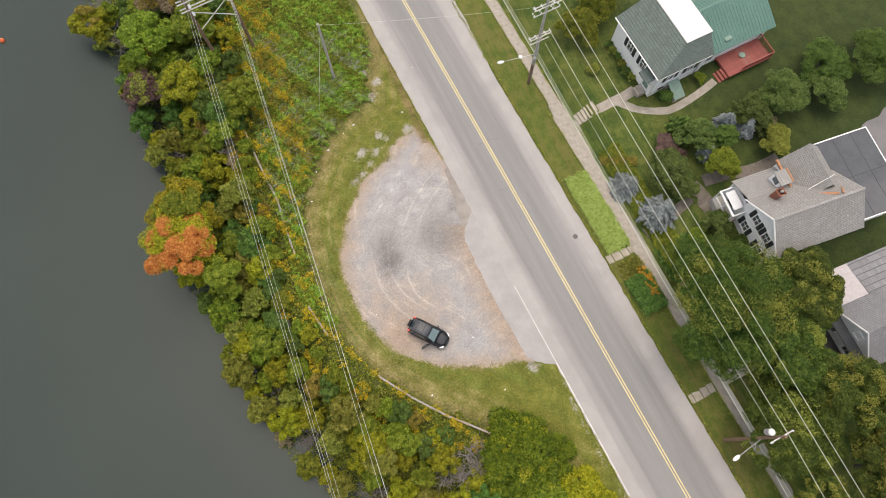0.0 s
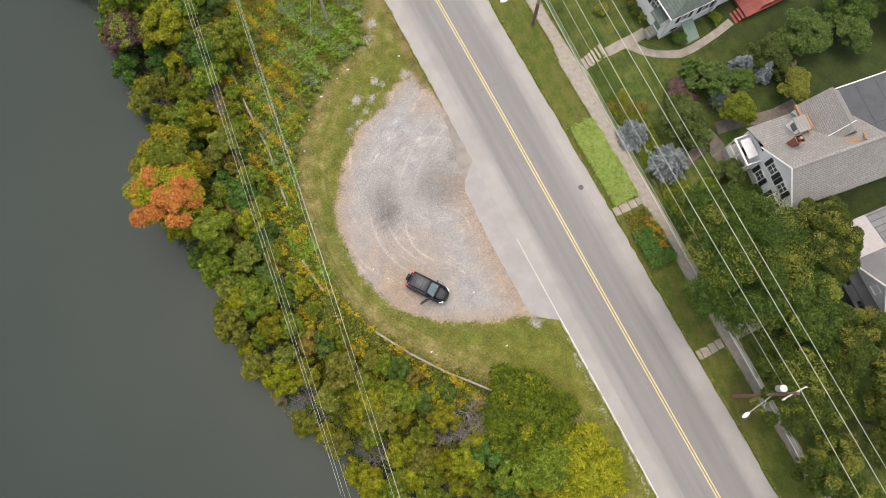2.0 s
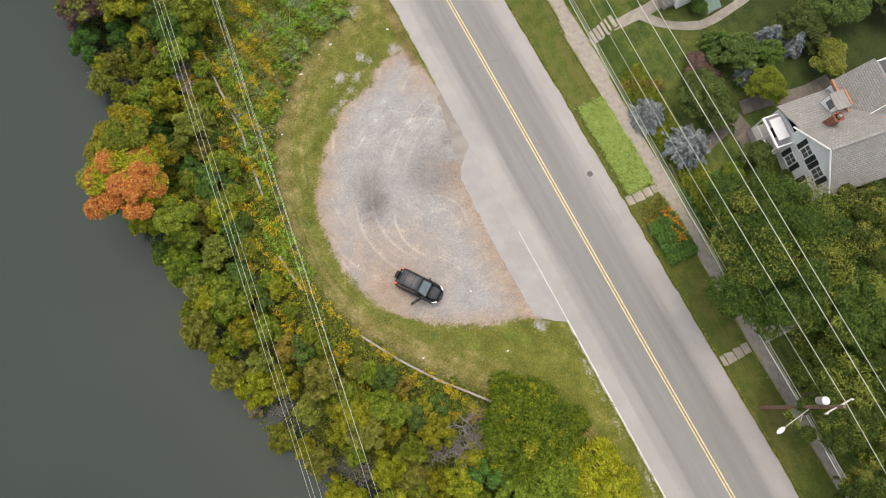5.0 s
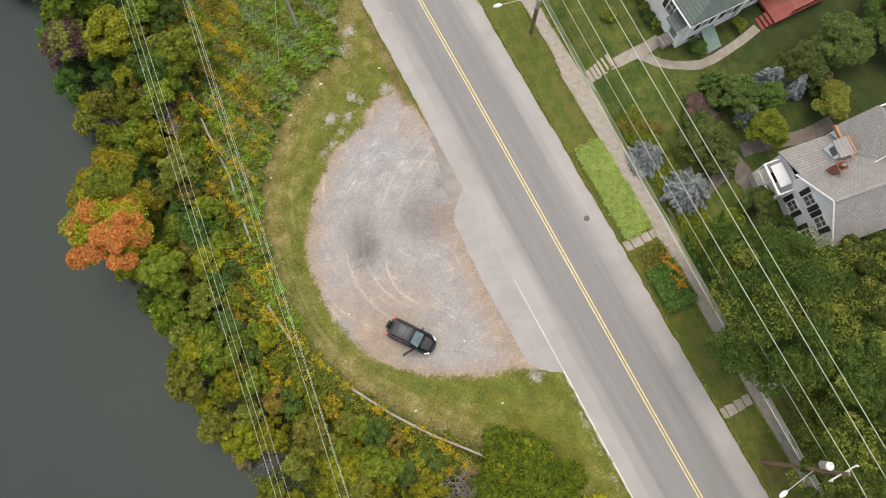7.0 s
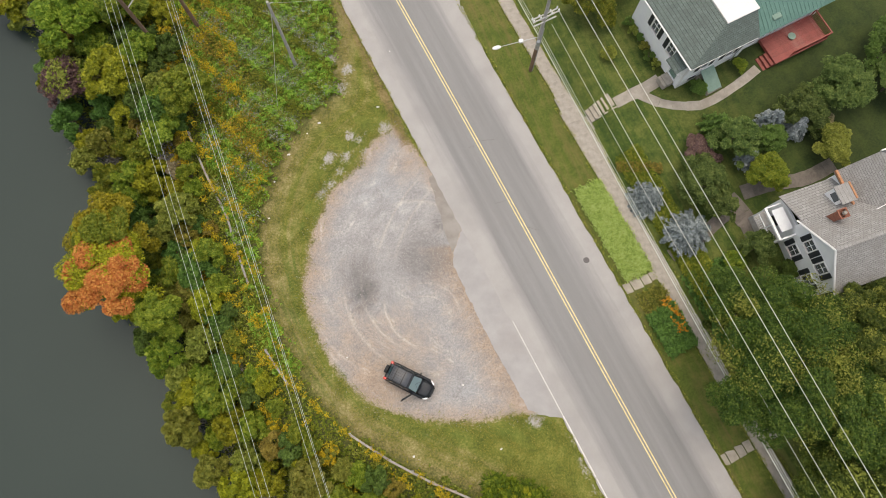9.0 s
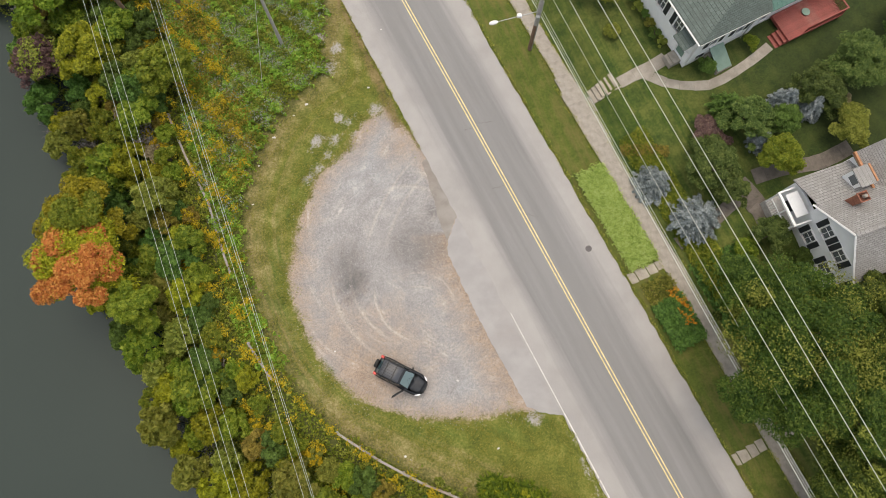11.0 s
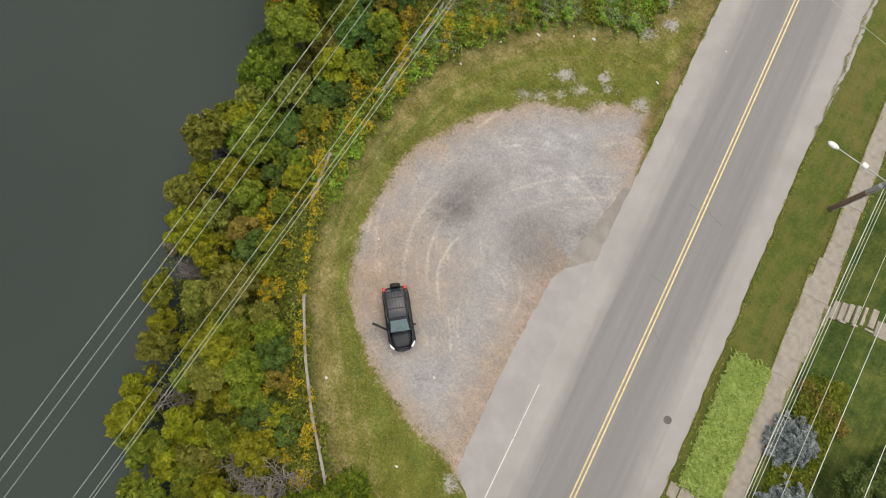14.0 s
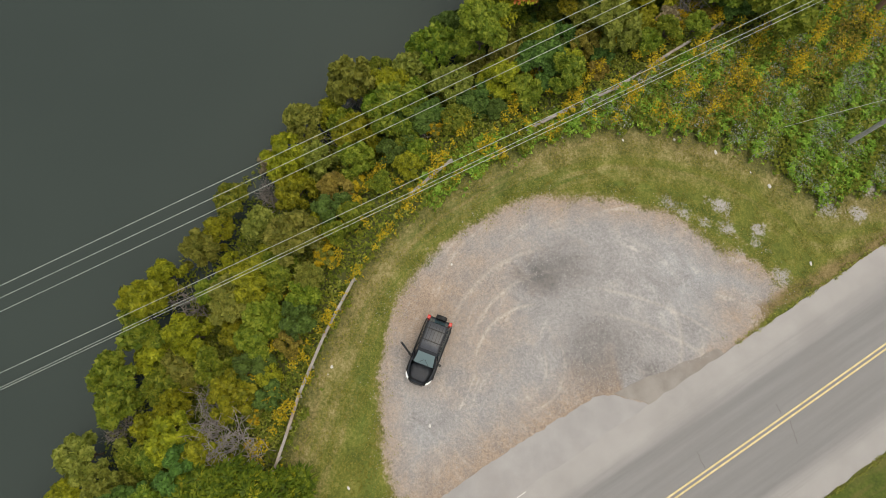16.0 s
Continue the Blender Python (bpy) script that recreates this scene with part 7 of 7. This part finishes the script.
undergrowth("vines", "bright green vines covering the ground below the pole", "vine", 62000, 0.092, 402, lambda x, y, r: north_wild(x, y) & (patches(x, y, 0.7, 9) > -0.9), 0.05, 0.4, area=(-24, -4, 10, 62), mound=0.35)
undergrowth("weeds", "darker green weeds among the vines", "green", 14000, 0.09, 407, lambda x, y, r: north_wild(x, y) & (patches(x, y, 0.8, 4) > 0.0), 0.1, 0.5, 1.8, (-24, -4, 10, 62), 0.4)
undergrowth("asters", "pale flowering asters among the vines", "aster", 16000, 0.036, 403, lambda x, y, r: north_wild(x, y) & (patches(x, y, 0.9, 3) + 0.4 * r.normal(size=x.shape) > 0.3) & (y < 48), 0.4, 0.75, 1.1, (-24, -4, 22, 62), 0.3)
undergrowth("goldenrod", "yellow goldenrod in drifts along the bank", "gold", 24000, 0.055, 404, lambda x, y, r: wild(x, y) & (polyline_distance(x, y, BANK)[0] < 5.0) & (patches(x, y, 1.3, 5) + 0.25 * r.normal(size=x.shape) > 0.62) & (y > -1), 0.7, 1.5, 1.7, mound=0.3)
undergrowth("goldenrod", "rusty seeding goldenrod beside the frame", "rust_gold", 4500, 0.06, 405, lambda x, y, r: wild(x, y) & (np.abs(x + 17.0 + (y - 38) * 0.3) < 1.7 + 0.5 * r.normal(size=x.shape)) & (y > 29) & (patches(x, y, 0.8, 2) > -0.2), 0.5, 1.2, 2.2, area=(-28, -10, 28, 60))


def in_road(s0, s1, n0, n1, rag=0.25):
    def keep(x, y, rng):
        s = (x - R0.x) * RD.x + (y - R0.y) * RD.y + rng.normal(size=x.shape) * rag * 0.4
        n = (x - R0.x) * RN.x + (y - R0.y) * RN.y + rng.normal(size=x.shape) * rag * 0.3
        return (s > s0) & (s < s1) & (n > n0) & (n < n1)
    return keep


GARDEN = (8, 34, -2, 32)
undergrowth("groundcover", "bright lime-green groundcover bed beside the sidewalk", "lime", 17000, 0.055, 410, in_road(21.7, 31.0, 5.85, 8.35, 0.5), 0.05, 0.4, 3.0, GARDEN)
undergrowth("flower_bed", "broad-leaved green bed plants beside the sidewalk", "dark", 4200, 0.12, 411, in_road(34.6, 38.7, 5.7, 8.5), 0.15, 0.7, 1.1, GARDEN)
undergrowth("flower_bed", "sparse plants in bare soil of the flower bed", "olive", 900, 0.09, 412, in_road(32.6, 34.8, 5.8, 8.5), 0.03, 0.35, 1.3, GARDEN)
undergrowth("flowers", "orange blooms at the sidewalk edge of the bed", "flower", 260, 0.075, 413, lambda x, y, r: in_road(34.0, 37.4, 7.4, 8.45)(x, y, r) & (patches(x, y, 3.2, 1) > 0.0), 0.6, 0.85, 1.1, GARDEN)
undergrowth("ivy", "dark green ivy on the slope above the sidewalk", "green", 12000, 0.11, 414, in_road(20.5, 36.5, 10.8, 12.9), 0.05, 0.35, 1.2, GARDEN)
undergrowth("ivy", "leafy edge under the maples", "dark", 9000, 0.12, 415, in_road(33, 47, 10.3, 14.5), 0.05, 0.3, 1.2, (16, 44, -8, 22))
undergrowth("border_plants", "mixed border plants along the lawn", "rust", 900, 0.07, 416, lambda x, y, r: np.hypot(x - 20.6 - (y - 28.3) * -2.0, 0) + np.abs(y - 28.4) * 2 < 1.9, 0.05, 0.5, 1.4, (17, 27, 26, 31))

# ---- river bits ----
buoy = thing("buoy", (-54.1, 53.1, -4.2), "small orange buoy floating on the river", "buoy")
bm = bmesh.new()
bmesh.ops.create_uvsphere(bm, u_segments=12, v_segments=8, radius=0.32, matrix=Matrix.Translation((0, 0, 0.12)))
part("float", bm, BUOY, buoy, smooth=True)
part("ring", tubes(((0, 0, 0.4), (0, 0, 0.5), 0.05, 0.05)), STEEL, buoy)
rock = thing("rock", (-18.5, 1.4, -4.2), "pale boulder at the water's edge", "rock")
bm = bmesh.new()
bmesh.ops.create_icosphere(bm, subdivisions=2, radius=0.6, matrix=Matrix.Diagonal((0.8, 1.25, 0.7, 1)))
for v in bm.verts:
    v.co += Vector((noise.noise(v.co * 2.0), noise.noise(v.co * 2.0 + Vector((5, 0, 0))), noise.noise(v.co * 2.0 + Vector((0, 5, 0))))) * 0.22
part("stone_body", bm, STONE, rock)


# ---- fine cover ----
def edge_keep(x, y, rng):
    """Tufts that creep over the edges of road and sidewalk."""
    n = (x - R0.x) * RN.x + (y - R0.y) * RN.y
    s = (x - R0.x) * RD.x + (y - R0.y) * RD.y
    w = 0.12 + 0.1 * patches(x, y, 2.6, 3)
    near = (np.abs(n - 5.2) < w) | (np.abs(n + 5.35) < w) & ((s < 13) | (s > 39)) | (np.abs(n - np.where(s < 13, 8.84, np.where(s < 33, 8.42, 8.26))) < w) | (np.abs(n - np.where(s < 13, 10.28, np.where(s < 20, 10.4, np.where(s < 33, 10.08, 9.72)))) < w)
    return near & (inside_distance(x, y, APRON) < -0.2)


undergrowth("edge_grass", "ragged grass along the edges of road and sidewalk", "turf", 14000, 0.04, 431, edge_keep, 0.03, 0.09, 1.8, (-17, 36, -16, 56))


def rim_keep(x, y, rng):
    """Tufts that creep in from the mown grass over the rim of the gravel."""
    g = inside_distance(x, y, GRAVEL) + 0.5 * patches(x, y, 1.9, 2)
    return (g > -1.2) & (g < 0.55 - 0.5 * np.abs(rng.normal(size=x.shape))) & (inside_distance(x, y, APRON) < -0.1) & ((x - R0.x) * RN.x + (y - R0.y) * RN.y < -5.9)


def mown_keep(x, y, rng):
    return (inside_distance(x, y, MOWN) > -0.3) & (inside_distance(x, y, GRAVEL) < -0.2) & ((x - R0.x) * RN.x + (y - R0.y) * RN.y < -5.7) & (patches(x, y, 1.3, 8) > -0.4)


undergrowth("rim_grass", "thin grass tufts at the rim of the gravel", "turf", 5200, 0.03, 432, rim_keep, 0.005, 0.04, 1.9, (-14, 10, 4, 38))
undergrowth("mown_grass", "short mown grass round the gravel lot", "turf", 26000, 0.036, 434, mown_keep, 0.005, 0.05, 1.9, (-18, 18, -16, 58))


def gravel_chips():
    rng = np.random.default_rng(440)
    p = np.stack([rng.uniform(-12, 10, 60000), rng.uniform(6, 36, 60000)], 1)
    p = p[(inside_distance(p[:, 0], p[:, 1], GRAVEL) > -0.5 + rng.normal(size=60000) * 0.5) & (inside_distance(p[:, 0], p[:, 1], APRON) < -0.1)]
    n = (p[:, 0] - R0.x) * RN.x + (p[:, 1] - R0.y) * RN.y
    p = p[n < -5.6][:10000]
    c = np.stack([p[:, 0], p[:, 1], height(p[:, 0], p[:, 1]) + 0.015], 1)
    me = leaf_mesh("gravel_chips", c, np.array([0, 0, 1.0]) + rng.normal(size=c.shape) * 0.3, 0.032 * rng.uniform(0.5, 1.5, len(c)), 1.2, rng)
    tagged(link_mesh("gravel_chips", me, CHIP), "loose grey and tan gravel stones of the lot", "gravel", kind="stuff")


gravel_chips()


def scattered_stone(x, y, r, k):
    ob = thing("stone", (x, y, h1(x, y)), "small pale stone lying in the mown grass", "stone", "loose stones in the grass")
    bm = bmesh.new()
    bmesh.ops.create_icosphere(bm, subdivisions=1, radius=r, matrix=Matrix.Diagonal((1.2, 0.8, 0.6, 1)))
    for v in bm.verts:
        v.co += Vector((noise.noise(v.co * 6 + Vector((k, 0, 0))), noise.noise(v.co * 6 + Vector((0, k, 0))), 0)) * r * 0.5
    part("stone_body", bm, LINEWHITE, ob)


for k, (x, y) in enumerate(((-14.2, 26.5), (-13.6, 30.0), (-12.2, 32.6), (-10.4, 34.6), (-14.6, 19.7), (-12.4, 12.6), (-1.9, 4.1), (-2.3, 4.4), (-3.5, 36.8), (-7.6, 13.2), (2.4, 10.0), (-9.2, 35.6), (-2.0, 42.6), (5.2, 4.4))):
    scattered_stone(x, y, 0.09 + 0.03 * (k % 3), k)
